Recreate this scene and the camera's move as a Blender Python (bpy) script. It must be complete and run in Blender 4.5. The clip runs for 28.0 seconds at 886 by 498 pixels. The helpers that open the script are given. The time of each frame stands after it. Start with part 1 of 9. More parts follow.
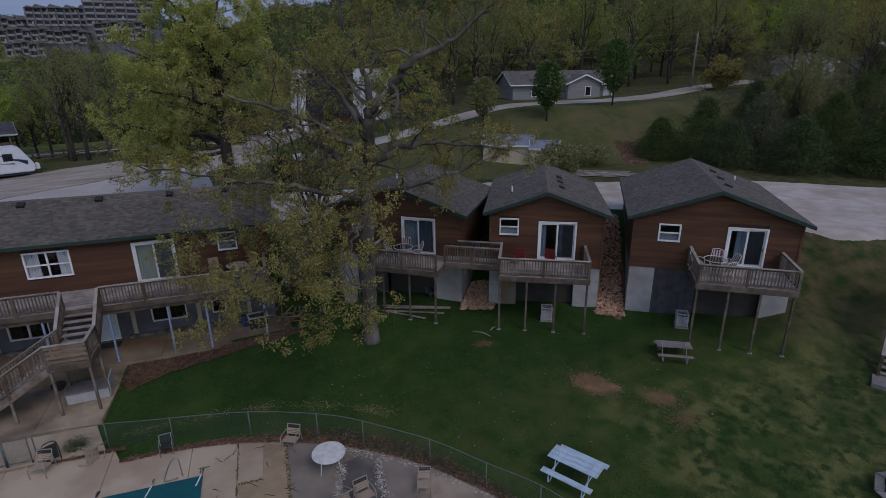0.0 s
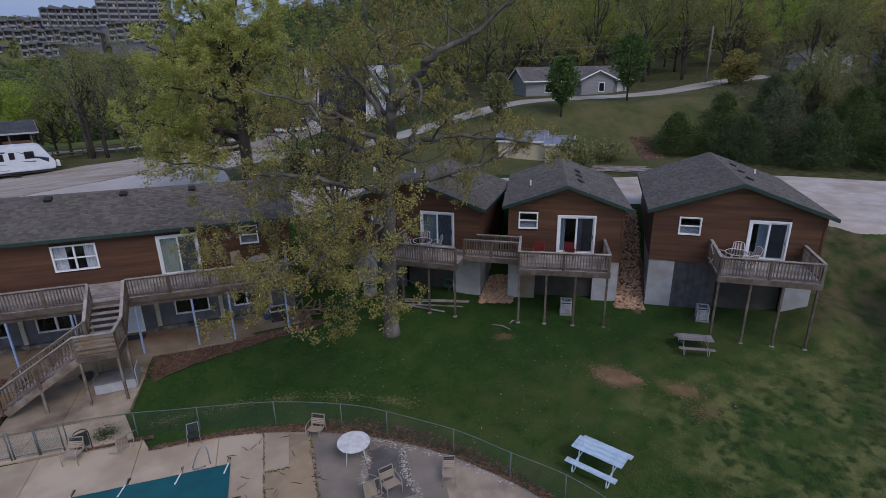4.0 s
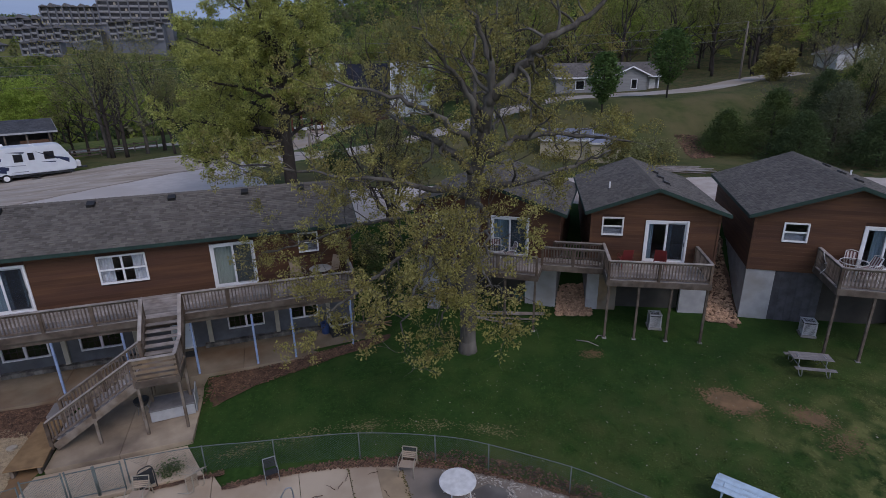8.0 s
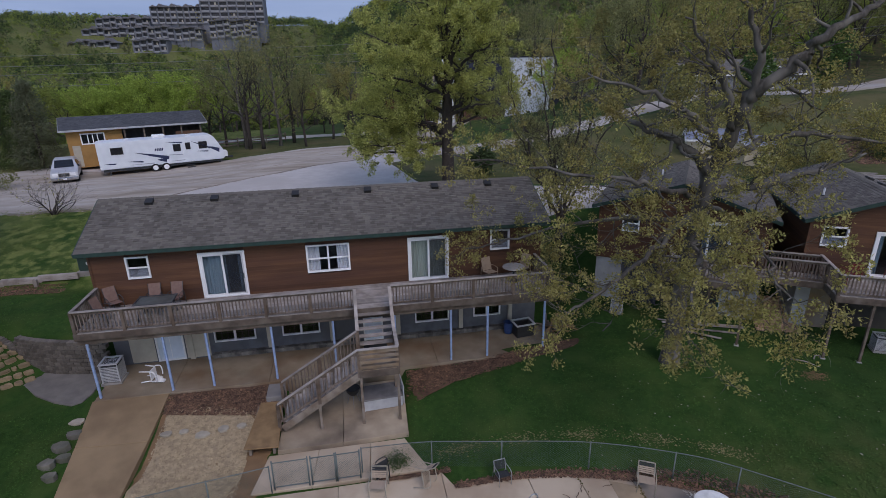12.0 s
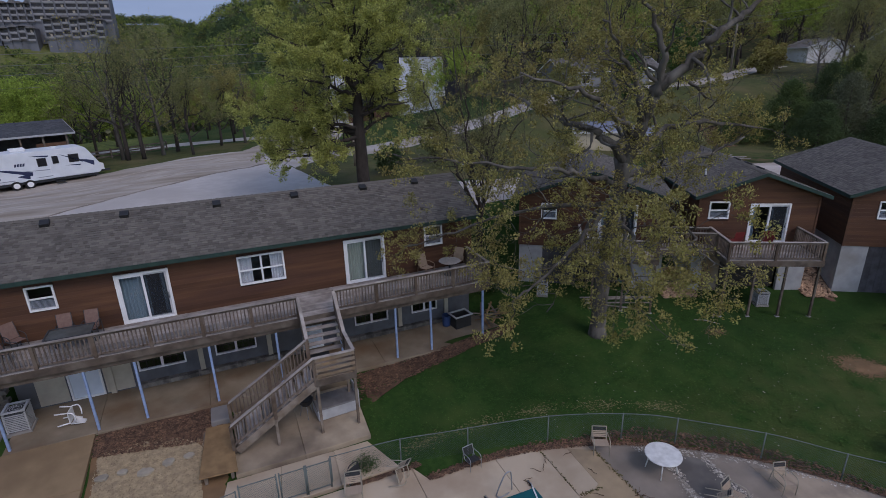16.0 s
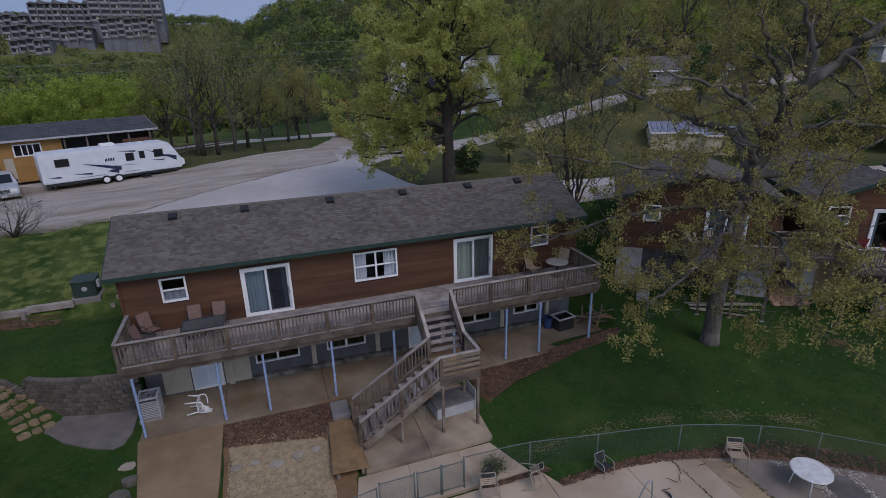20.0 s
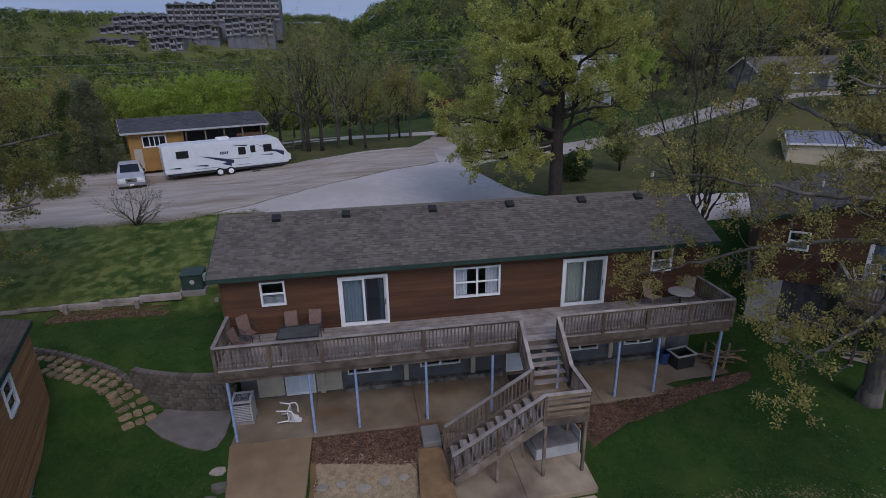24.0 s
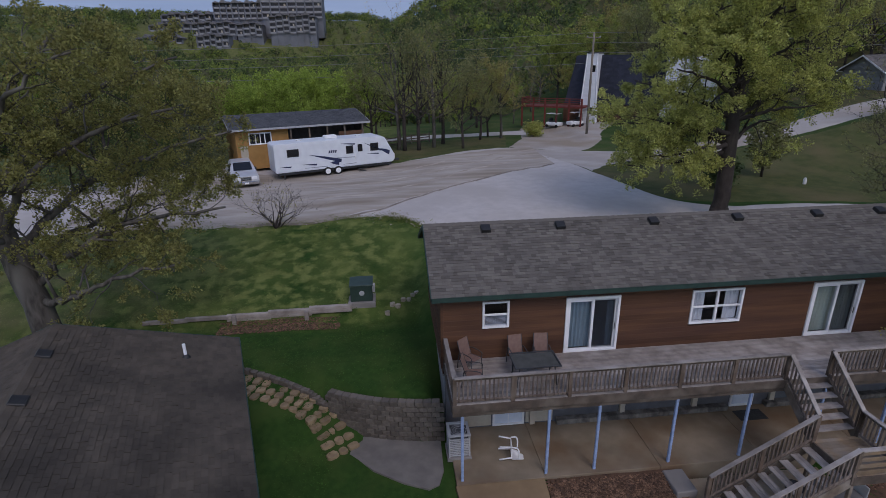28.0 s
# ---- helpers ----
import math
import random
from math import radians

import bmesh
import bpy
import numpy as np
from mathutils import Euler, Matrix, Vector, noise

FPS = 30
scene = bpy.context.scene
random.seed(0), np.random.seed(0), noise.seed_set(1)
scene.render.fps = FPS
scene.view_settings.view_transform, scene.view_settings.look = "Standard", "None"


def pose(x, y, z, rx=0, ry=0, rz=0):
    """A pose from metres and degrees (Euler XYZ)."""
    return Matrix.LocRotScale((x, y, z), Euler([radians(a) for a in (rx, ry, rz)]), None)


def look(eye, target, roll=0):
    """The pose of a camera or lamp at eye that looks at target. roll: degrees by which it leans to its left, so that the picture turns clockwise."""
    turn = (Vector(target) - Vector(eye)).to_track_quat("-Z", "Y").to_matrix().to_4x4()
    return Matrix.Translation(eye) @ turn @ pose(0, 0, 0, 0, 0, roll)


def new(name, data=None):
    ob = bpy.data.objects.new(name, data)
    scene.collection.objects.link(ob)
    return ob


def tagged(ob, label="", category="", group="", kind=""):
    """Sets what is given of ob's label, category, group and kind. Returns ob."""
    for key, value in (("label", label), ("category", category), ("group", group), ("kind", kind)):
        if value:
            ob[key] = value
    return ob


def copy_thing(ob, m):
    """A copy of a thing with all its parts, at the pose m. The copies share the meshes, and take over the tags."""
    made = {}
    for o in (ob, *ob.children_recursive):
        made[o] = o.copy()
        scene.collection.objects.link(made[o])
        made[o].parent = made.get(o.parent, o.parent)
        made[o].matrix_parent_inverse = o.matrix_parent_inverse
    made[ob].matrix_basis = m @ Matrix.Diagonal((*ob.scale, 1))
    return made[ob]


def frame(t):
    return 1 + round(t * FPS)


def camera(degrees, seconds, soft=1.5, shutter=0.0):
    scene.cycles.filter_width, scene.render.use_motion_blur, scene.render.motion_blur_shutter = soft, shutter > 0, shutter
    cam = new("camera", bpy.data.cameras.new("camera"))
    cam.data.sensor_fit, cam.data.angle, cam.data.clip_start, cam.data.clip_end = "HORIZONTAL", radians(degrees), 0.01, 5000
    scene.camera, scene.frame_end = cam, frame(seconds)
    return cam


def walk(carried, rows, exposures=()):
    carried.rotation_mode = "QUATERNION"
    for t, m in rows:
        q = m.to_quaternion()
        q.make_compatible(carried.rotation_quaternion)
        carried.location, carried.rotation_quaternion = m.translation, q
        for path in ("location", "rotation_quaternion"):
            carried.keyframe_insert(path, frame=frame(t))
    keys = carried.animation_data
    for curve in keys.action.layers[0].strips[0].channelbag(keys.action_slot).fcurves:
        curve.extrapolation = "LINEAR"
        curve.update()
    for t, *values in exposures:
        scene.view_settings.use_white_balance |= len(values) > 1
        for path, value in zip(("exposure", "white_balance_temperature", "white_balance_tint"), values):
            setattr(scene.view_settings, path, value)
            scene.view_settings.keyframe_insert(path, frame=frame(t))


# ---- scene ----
cam = camera(79.9, 28.0, soft=0.8)
METRES, EYE, TILT, LEAN, TURN = 28.0, 13.4, 0.0, 0.0, -18.6
ROWS = [
    (0.0, 0.0, 0.0, 0.0, -0.2, -19.09, 0.59),
    (0.5, 0.0035, 0.0005, -0.0, 1.33, -19.08, 0.59),
    (1.0, 0.0074, 0.0022, 0.0001, 2.34, -19.11, 0.59),
    (1.5, 0.0074, 0.002, -0.0005, 2.83, -19.1, 0.61),
    (2.0, 0.0074, 0.0013, -0.001, 3.17, -19.11, 0.6),
    (2.5, 0.0051, -0.0002, -0.0019, 3.38, -19.13, 0.65),
    (3.0, -0.0024, -0.0033, -0.0038, 3.62, -19.16, 0.66),
    (3.5, -0.0128, -0.0066, -0.0051, 3.82, -19.21, 0.72),
    (4.0, -0.0193, -0.0076, -0.0066, 0.74, -19.26, 0.93),
    (4.5, -0.024, -0.0048, -0.0082, -4.48, -19.35, 1.2),
    (6.5, -0.0771, 0.0382, -0.0144, -6.43, -19.45, 1.29),
    (7.0, -0.1017, 0.0519, -0.0147, -5.7, -19.51, 1.22),
    (7.5, -0.128, 0.0639, -0.0165, -2.67, -19.39, 1.09),
    (8.0, -0.1577, 0.0756, -0.0159, 0.61, -19.39, 0.96),
    (8.5, -0.1934, 0.084, -0.0166, 2.64, -19.38, 0.85),
    (9.0, -0.234, 0.0899, -0.0179, 6.13, -19.36, 0.67),
    (9.5, -0.2768, 0.0937, -0.0182, 7.29, -19.42, 0.71),
    (10.0, -0.3196, 0.0934, -0.0181, 7.66, -19.43, 0.7),
    (10.5, -0.3555, 0.0918, -0.018, 7.97, -19.46, 0.76),
    (11.0, -0.3711, 0.0879, -0.0181, 8.31, -19.49, 0.81),
    (11.5, -0.374, 0.0843, -0.018, 8.39, -19.51, 0.83),
    (13.5, -0.3883, 0.0783, -0.0161, 6.89, -19.59, 0.87),
    (14.0, -0.3884, 0.0778, -0.0165, 6.86, -19.59, 0.87),
    (14.5, -0.3963, 0.0762, -0.0165, 6.51, -19.61, 0.89),
    (15.0, -0.4121, 0.0738, -0.0168, 3.1, -19.66, 1.05),
    (15.5, -0.4325, 0.0704, -0.0168, -2.38, -19.7, 1.24),
    (16.0, -0.4556, 0.0672, -0.0159, -4.69, -19.77, 1.32),
    (16.5, -0.4797, 0.0675, -0.0168, -3.75, -19.75, 1.29),
    (17.0, -0.5058, 0.07, -0.0171, -3.68, -19.77, 1.31),
    (17.5, -0.5262, 0.0731, -0.0186, -3.65, -19.77, 1.32),
    (18.0, -0.5426, 0.0763, -0.0193, -3.6, -19.78, 1.35),
    (18.5, -0.5547, 0.0786, -0.0194, -3.56, -19.8, 1.36),
    (19.0, -0.5661, 0.0801, -0.0179, -3.52, -19.81, 1.4),
    (19.5, -0.5739, 0.081, -0.0167, -1.98, -19.77, 1.31),
    (20.0, -0.5838, 0.0825, -0.0153, -1.03, -19.79, 1.28),
    (20.5, -0.5926, 0.0848, -0.0155, 0.87, -19.76, 1.22),
    (21.0, -0.5982, 0.086, -0.0152, 3.38, -19.75, 1.11),
    (21.5, -0.6023, 0.0882, -0.0144, 7.1, -19.76, 1.0),
    (23.5, -0.6097, 0.136, -0.0115, 9.11, -19.81, 1.01),
    (24.0, -0.6138, 0.1493, -0.0104, 9.1, -19.81, 0.99),
    (24.5, -0.6289, 0.1606, -0.0093, 9.11, -19.83, 1.01),
    (25.0, -0.6506, 0.1699, -0.0084, 9.12, -19.84, 0.99),
    (25.5, -0.6812, 0.178, -0.0076, 9.18, -19.86, 0.98),
    (26.0, -0.7174, 0.1838, -0.0079, 9.31, -19.87, 0.95),
    (26.5, -0.7581, 0.1883, -0.0093, 9.39, -19.88, 0.96),
    (27.0, -0.7996, 0.1899, -0.0103, 9.79, -19.9, 0.94),
    (27.5, -0.8425, 0.1885, -0.0118, 10.66, -19.91, 0.88),
    (28.0, -0.8883, 0.1845, -0.0132, 12.41, -19.92, 0.8),
]
walk(cam, [(t, pose(0, 0, EYE, TILT, LEAN, TURN) @ pose(METRES * x, METRES * y, METRES * z, 90 + pitch, roll, yaw)) for t, x, y, z, yaw, pitch, roll in ROWS],
     [(t, s + 0.06, 6500, 24) for t, s in ((0.0, -0.06), (1.0, 0.13), (2.0, 0.28), (3.0, 0.45), (4.0, 0.5), (5.0, 0.35), (6.5, 0.0), (7.0, 0.0), (8.0, 0.35), (9.0, 0.5), (11.0, 0.6), (14.0, 0.47), (17.0, 0.38), (21.0, 0.31), (28.0, 0.36))])

# ---- world, sun, exposure ----
world = bpy.data.worlds.new("sky")
scene.world = world
world.use_nodes = True
wn = world.node_tree.nodes
sky = wn.new("ShaderNodeTexSky")
sky.sky_type, sky.sun_disc = "NISHITA", False
sky.sun_elevation, sky.sun_rotation = radians(48), radians(200)
sky.air_density, sky.dust_density = 1.3, 0.5
world.node_tree.links.new(sky.outputs[0], wn["Background"].inputs[0])
wn["Background"].inputs[1].default_value = 0.10
sun = new("sun", bpy.data.lights.new("sun", "SUN"))
sun.data.energy, sun.data.angle, sun.data.color = 0.8, radians(25), (1.0, 0.96, 0.9)
sun.matrix_world = look((0, 0, 60), (Vector((0, 0, 60)) + Vector((-0.34 * 0.67, 0.94 * 0.67, -0.74))))

# ---- small tools ----
rnd = random.Random(7)
MATS = {}


def surf(name, a, b=None, scale=3.0, rough=0.8, bump=0.0, bscale=30.0, metal=0.0, c=None, big=0.25, vary=0.0, island=0.0, stretch=(1, 1, 1), coords="Object", spec=0.3):
    """A node material: two colours mixed by fine noise, a third in large stains, and a fine bump."""
    if name in MATS:
        return MATS[name]
    m = bpy.data.materials.new(name)
    MATS[name] = m
    m.use_nodes = True
    nt = m.node_tree
    n, l = nt.nodes, nt.links
    bs = n["Principled BSDF"]
    bs.inputs["Roughness"].default_value, bs.inputs["Metallic"].default_value = rough, metal
    bs.inputs["Specular IOR Level"].default_value = spec
    tc, mp = n.new("ShaderNodeTexCoord"), n.new("ShaderNodeMapping")
    mp.inputs["Scale"].default_value = stretch
    if coords == "World":
        l.new(n.new("ShaderNodeNewGeometry").outputs["Position"], mp.inputs[0])
    else:
        l.new(tc.outputs["Object"], mp.inputs[0])

    def noise_of(sc, detail=4.0):
        t = n.new("ShaderNodeTexNoise")
        t.inputs["Scale"].default_value, t.inputs["Detail"].default_value = sc, detail
        l.new(mp.outputs[0], t.inputs["Vector"])
        return t.outputs["Fac"]

    def ramp(sock, lo, hi):
        r = n.new("ShaderNodeMapRange")
        r.inputs[1].default_value, r.inputs[2].default_value = lo, hi
        l.new(sock, r.inputs[0])
        return r.outputs[0]

    def mix(f, x, y, kind="MIX"):
        k = n.new("ShaderNodeMix")
        k.data_type, k.blend_type = "RGBA", kind
        for sock, v in ((k.inputs[0], f), (k.inputs[6], x), (k.inputs[7], y)):
            if hasattr(v, "is_output"):
                l.new(v, sock)
            else:
                sock.default_value = v if isinstance(v, float) else (*v, 1)
        return k.outputs[2]

    b = b or tuple(v * 0.75 for v in a)
    col = mix(ramp(noise_of(scale), 0.35, 0.65), a, b)
    if c:
        col = mix(ramp(noise_of(scale * big, 6.0), 0.45, 0.7), col, c)
    for amount, sock in ((vary, "obj"), (island, "isl")):
        if amount:
            src = n.new("ShaderNodeObjectInfo").outputs["Random"] if sock == "obj" else n.new("ShaderNodeNewGeometry").outputs["Random Per Island"]
            r = n.new("ShaderNodeMapRange")
            r.inputs[3].default_value, r.inputs[4].default_value = 1 - amount, 1 + amount
            l.new(src, r.inputs[0])
            h = n.new("ShaderNodeHueSaturation")
            l.new(r.outputs[0], h.inputs["Value"])
            l.new(col, h.inputs["Color"])
            col = h.outputs[0]
    l.new(col, bs.inputs["Base Color"])
    if bump:
        bn = n.new("ShaderNodeBump")
        bn.inputs["Strength"].default_value, bn.inputs["Distance"].default_value = bump, 0.02
        l.new(noise_of(bscale, 5.0), bn.inputs["Height"])
        l.new(bn.outputs[0], bs.inputs["Normal"])
    return m


def leafy(name, a, b, through_light=0.35, island=0.42):
    """Leaves: two greens by island, with some light passing through."""
    m = surf(name, a, b, scale=0.9, rough=0.7, island=island, coords="World", spec=0.08)
    nt = m.node_tree
    n, l = nt.nodes, nt.links
    bs = n["Principled BSDF"]
    col = bs.inputs["Base Color"].links[0].from_socket
    tr, mx = n.new("ShaderNodeBsdfTranslucent"), n.new("ShaderNodeMixShader")
    l.new(col, tr.inputs[0])
    mx.inputs[0].default_value = through_light
    l.new(bs.outputs[0], mx.inputs[1])
    l.new(tr.outputs[0], mx.inputs[2])
    l.new(mx.outputs[0], n["Material Output"].inputs[0])
    return m


def glass_mat(name, tint, clear):
    m = bpy.data.materials.new(name)
    m.use_nodes = True
    nt = m.node_tree
    n, l = nt.nodes, nt.links
    tr, gl, mx, fr = n.new("ShaderNodeBsdfTransparent"), n.new("ShaderNodeBsdfGlossy"), n.new("ShaderNodeMixShader"), n.new("ShaderNodeLayerWeight")
    steep, gain = n.new("ShaderNodeMath"), n.new("ShaderNodeMath")
    tr.inputs[0].default_value = (*tint, 1)
    gl.inputs["Roughness"].default_value = 0.03
    fr.inputs[0].default_value = 0.5
    steep.operation, gain.operation = "POWER", "MULTIPLY_ADD"
    steep.inputs[1].default_value, gain.inputs[1].default_value, gain.inputs[2].default_value = 4.0, 0.7, clear
    l.new(fr.outputs["Facing"], steep.inputs[0])
    l.new(steep.outputs[0], gain.inputs[0])
    l.new(gain.outputs[0], mx.inputs[0])
    l.new(tr.outputs[0], mx.inputs[1])
    l.new(gl.outputs[0], mx.inputs[2])
    l.new(mx.outputs[0], n["Material Output"].inputs[0])
    return m


def thing(name, x, y, z, rz=0.0, label="", category="", group="", kind=""):
    ob = new(name)
    ob.empty_display_size = 0.2
    ob.matrix_basis = pose(x, y, z, 0, 0, rz)
    return tagged(ob, label, category, group, kind)


def place(name, me, material, parent, m=None, label=""):
    """One mesh object under a thing or a part, at a local pose."""
    ob = new(name, me)
    if material and not me.materials:
        me.materials.append(material)
    ob.parent = parent
    if m is not None:
        ob.matrix_basis = m
    return tagged(ob, label)


def part(name, bm, material, parent, label="", m=None):
    me = bpy.data.meshes.new(name)
    bm.to_mesh(me)
    bm.free()
    return place(name, me, material, parent, m, label)


def mesh_of(name, verts, faces, smooth=False):
    me = bpy.data.meshes.new(name)
    me.from_pydata(verts, [], faces)
    me.update()
    if smooth:
        me.polygons.foreach_set("use_smooth", [True] * len(me.polygons))
    return me


BOXES = {}


def box_mesh(sx, sy, sz, material, bevel):
    key = (round(sx, 3), round(sy, 3), round(sz, 3), material.name, bevel)
    if key not in BOXES:
        bm = bmesh.new()
        bmesh.ops.create_cube(bm, size=1, matrix=Matrix.Diagonal((sx, sy, sz, 1)))
        if bevel:
            bmesh.ops.bevel(bm, geom=bm.edges[:], offset=min(bevel, sx / 3, sy / 3, sz / 3), segments=1, affect="EDGES")
        me = bpy.data.meshes.new("board")
        bm.to_mesh(me)
        bm.free()
        me.materials.append(material)
        BOXES[key] = me
    return BOXES[key]


def box(name, parent, material, x0, x1, y0, y1, z0, z1, bevel=0.0, label="", rz=0.0, rx=0.0, ry=0.0):
    me = box_mesh(abs(x1 - x0), abs(y1 - y0), abs(z1 - z0), material, bevel)
    return place(name, me, None, parent, pose((x0 + x1) / 2, (y0 + y1) / 2, (z0 + z1) / 2, rx, ry, rz), label)


def beam(name, parent, material, p, q, w, h, bevel=0.0, label=""):
    """A bar of width w and height h from p to q."""
    p, q = Vector(p), Vector(q)
    d = q - p
    me = box_mesh(d.length, w, h, material, bevel)
    x = d.normalized()
    side = Vector((0, 0, 1)).cross(x)
    side = side.normalized() if side.length > 1e-4 else Vector((0, 1, 0))
    up = x.cross(side)
    r = Matrix((x, side, up)).transposed().to_4x4()
    return place(name, me, None, parent, Matrix.Translation((p + q) / 2) @ r, label)


def add_box(bm, x0, x1, y0, y1, z0, z1):
    bmesh.ops.create_cube(bm, size=1, matrix=Matrix.Translation(((x0 + x1) / 2, (y0 + y1) / 2, (z0 + z1) / 2)) @ Matrix.Diagonal((x1 - x0, y1 - y0, z1 - z0, 1)))


def tube_data(pts, radii, sides=6):
    """Vertices and faces of a tapered tube along points."""
    pts = [Vector(p) for p in pts]
    vs, fs = [], []
    up = Vector((0.3, 0.2, 0.93)).normalized()
    for i, p in enumerate(pts):
        d = (pts[min(i + 1, len(pts) - 1)] - pts[max(i - 1, 0)]).normalized()
        a = d.cross(up if abs(d.dot(up)) < 0.95 else Vector((1, 0, 0))).normalized()
        b = d.cross(a)
        for k in range(sides):
            t = 2 * math.pi * k / sides
            vs.append(p + radii[i] * (math.cos(t) * a + math.sin(t) * b))
    for i in range(len(pts) - 1):
        for k in range(sides):
            k2 = (k + 1) % sides
            fs.append((i * sides + k, i * sides + k2, (i + 1) * sides + k2, (i + 1) * sides + k))
    fs.append(tuple(range(sides - 1, -1, -1)))
    fs.append(tuple(range((len(pts) - 1) * sides, len(pts) * sides)))
    return vs, fs


def tube(name, parent, material, pts, r, sides=8, label="", smooth=True):
    radii = r if isinstance(r, (list, tuple)) else [r] * len(pts)
    vs, fs = tube_data(pts, radii, sides)
    return place(name, mesh_of(name, vs, fs, smooth), material, parent, None, label)


def lathe(name, parent, material, rings, sides=20, m=None, label="", caps=True):
    """A turned shape: rings of (radius, z)."""
    vs, fs = [], []
    for r, z in rings:
        for k in range(sides):
            t = 2 * math.pi * k / sides
            vs.append((r * math.cos(t), r * math.sin(t), z))
    for i in range(len(rings) - 1):
        for k in range(sides):
            k2 = (k + 1) % sides
            fs.append((i * sides + k, i * sides + k2, (i + 1) * sides + k2, (i + 1) * sides + k))
    if caps:
        fs.append(tuple(range(sides - 1, -1, -1)))
        fs.append(tuple(range((len(rings) - 1) * sides, len(rings) * sides)))
    me = mesh_of(name, vs, fs, False)
    return place(name, me, material, parent, m, label)


def curve_through(pts, steps):
    """Points along a smooth curve through the given ones."""
    p = [Vector(q).to_3d() if len(q) == 2 else Vector(q) for q in pts]
    p = [2 * p[0] - p[1]] + p + [2 * p[-1] - p[-2]]
    out = []
    for i in range(1, len(p) - 2):
        for k in range(steps):
            t = k / steps
            a, b, c, d = p[i - 1], p[i], p[i + 1], p[i + 2]
            out.append(0.5 * (2 * b + (c - a) * t + (2 * a - 5 * b + 4 * c - d) * t * t + (3 * b - a - 3 * c + d) * t ** 3))
    out.append(p[-2])
    return out


# ---- materials ----
CEDAR = surf("stained_cedar", (0.118, 0.056, 0.029), (0.082, 0.039, 0.022), scale=2.0, rough=0.75, bump=0.25, bscale=14, c=(0.07, 0.034, 0.023), big=0.3, vary=0.16, stretch=(0.25, 0.25, 3.0), coords="World")
CEDAR_LIGHT = surf("pale_cedar", (0.40, 0.20, 0.09), (0.30, 0.15, 0.068), scale=2.0, rough=0.75, bump=0.25, bscale=14, c=(0.34, 0.165, 0.075), vary=0.2, stretch=(0.25, 0.25, 3.0), coords="World")
SHEATH = surf("dark_sheathing", (0.06, 0.03, 0.02), rough=0.9)
SHINGLE = surf("asphalt_shingle", (0.134, 0.121, 0.105), (0.118, 0.106, 0.092), scale=2.2, rough=0.95, bump=0.6, bscale=60, c=(0.104, 0.094, 0.082), big=0.3, island=0.26, coords="World")
SHINGLE_DARK = surf("dark_shingle", (0.092, 0.076, 0.058), (0.07, 0.058, 0.045), scale=2.2, rough=0.95, bump=0.5, bscale=60, c=(0.045, 0.038, 0.03), big=0.22, island=0.13, coords="World")
GREEN_TRIM = surf("green_fascia_paint", (0.025, 0.055, 0.045), (0.02, 0.042, 0.036), rough=0.6, scale=3)
WHITE = surf("white_vinyl", (0.78, 0.79, 0.80), (0.70, 0.71, 0.72), scale=2, rough=0.45)
WHITE_DIRTY = surf("weathered_white_plastic", (0.72, 0.72, 0.70), (0.55, 0.55, 0.53), scale=4, rough=0.55)
GREYWOOD = surf("weathered_deck_wood", (0.285, 0.25, 0.222), (0.195, 0.17, 0.15), scale=3, rough=0.9, bump=0.4, bscale=25, c=(0.38, 0.345, 0.315), big=0.4, vary=0.25, coords="World")
RAILWOOD = surf("brown_rail_wood", (0.15, 0.115, 0.085), (0.10, 0.078, 0.06), scale=4, rough=0.9, bump=0.4, bscale=25, c=(0.22, 0.19, 0.16), big=0.4, vary=0.25, coords="World")
DARKRAIL = surf("brown_baluster_wood", (0.145, 0.112, 0.09), (0.10, 0.077, 0.062), scale=4, rough=0.9, bump=0.3, bscale=25, c=(0.20, 0.165, 0.14), big=0.4, vary=0.25, coords="World")
TANWOOD = surf("tan_new_lumber", (0.30, 0.19, 0.09), (0.22, 0.135, 0.065), scale=3, rough=0.85, bump=0.3, vary=0.15, coords="World")
POSTBLUE = surf("pale_blue_paint", (0.27, 0.36, 0.55), (0.20, 0.28, 0.45), scale=5, rough=0.55)
TERR = surf("terrace_concrete", (0.50, 0.405, 0.295), (0.42, 0.335, 0.24), scale=0.7, rough=0.9, bump=0.3, bscale=50, c=(0.34, 0.25, 0.17), big=0.5, vary=0.1, coords="World")
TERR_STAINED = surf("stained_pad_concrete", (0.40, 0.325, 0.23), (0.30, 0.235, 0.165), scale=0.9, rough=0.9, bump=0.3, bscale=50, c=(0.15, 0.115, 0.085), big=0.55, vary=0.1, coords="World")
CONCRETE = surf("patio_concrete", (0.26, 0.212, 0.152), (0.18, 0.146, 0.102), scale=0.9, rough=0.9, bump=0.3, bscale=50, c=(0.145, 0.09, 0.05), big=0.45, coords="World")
CONC_GREY = surf("grey_concrete", (0.30, 0.285, 0.27), (0.23, 0.22, 0.21), scale=0.8, rough=0.92, bump=0.35, bscale=40, c=(0.18, 0.17, 0.16), big=0.5, coords="World")
CONC_RAMP = surf("tan_ramp_concrete", (0.285, 0.20, 0.112), (0.215, 0.148, 0.083), scale=0.8, rough=0.9, bump=0.3, bscale=50, c=(0.17, 0.115, 0.066), big=0.5, coords="World")
FOUND_WHITE = surf("white_foundation_paint", (0.36, 0.365, 0.375), (0.29, 0.295, 0.305), scale=2, rough=0.85, bump=0.2, c=(0.24, 0.235, 0.225), big=0.4, coords="World")
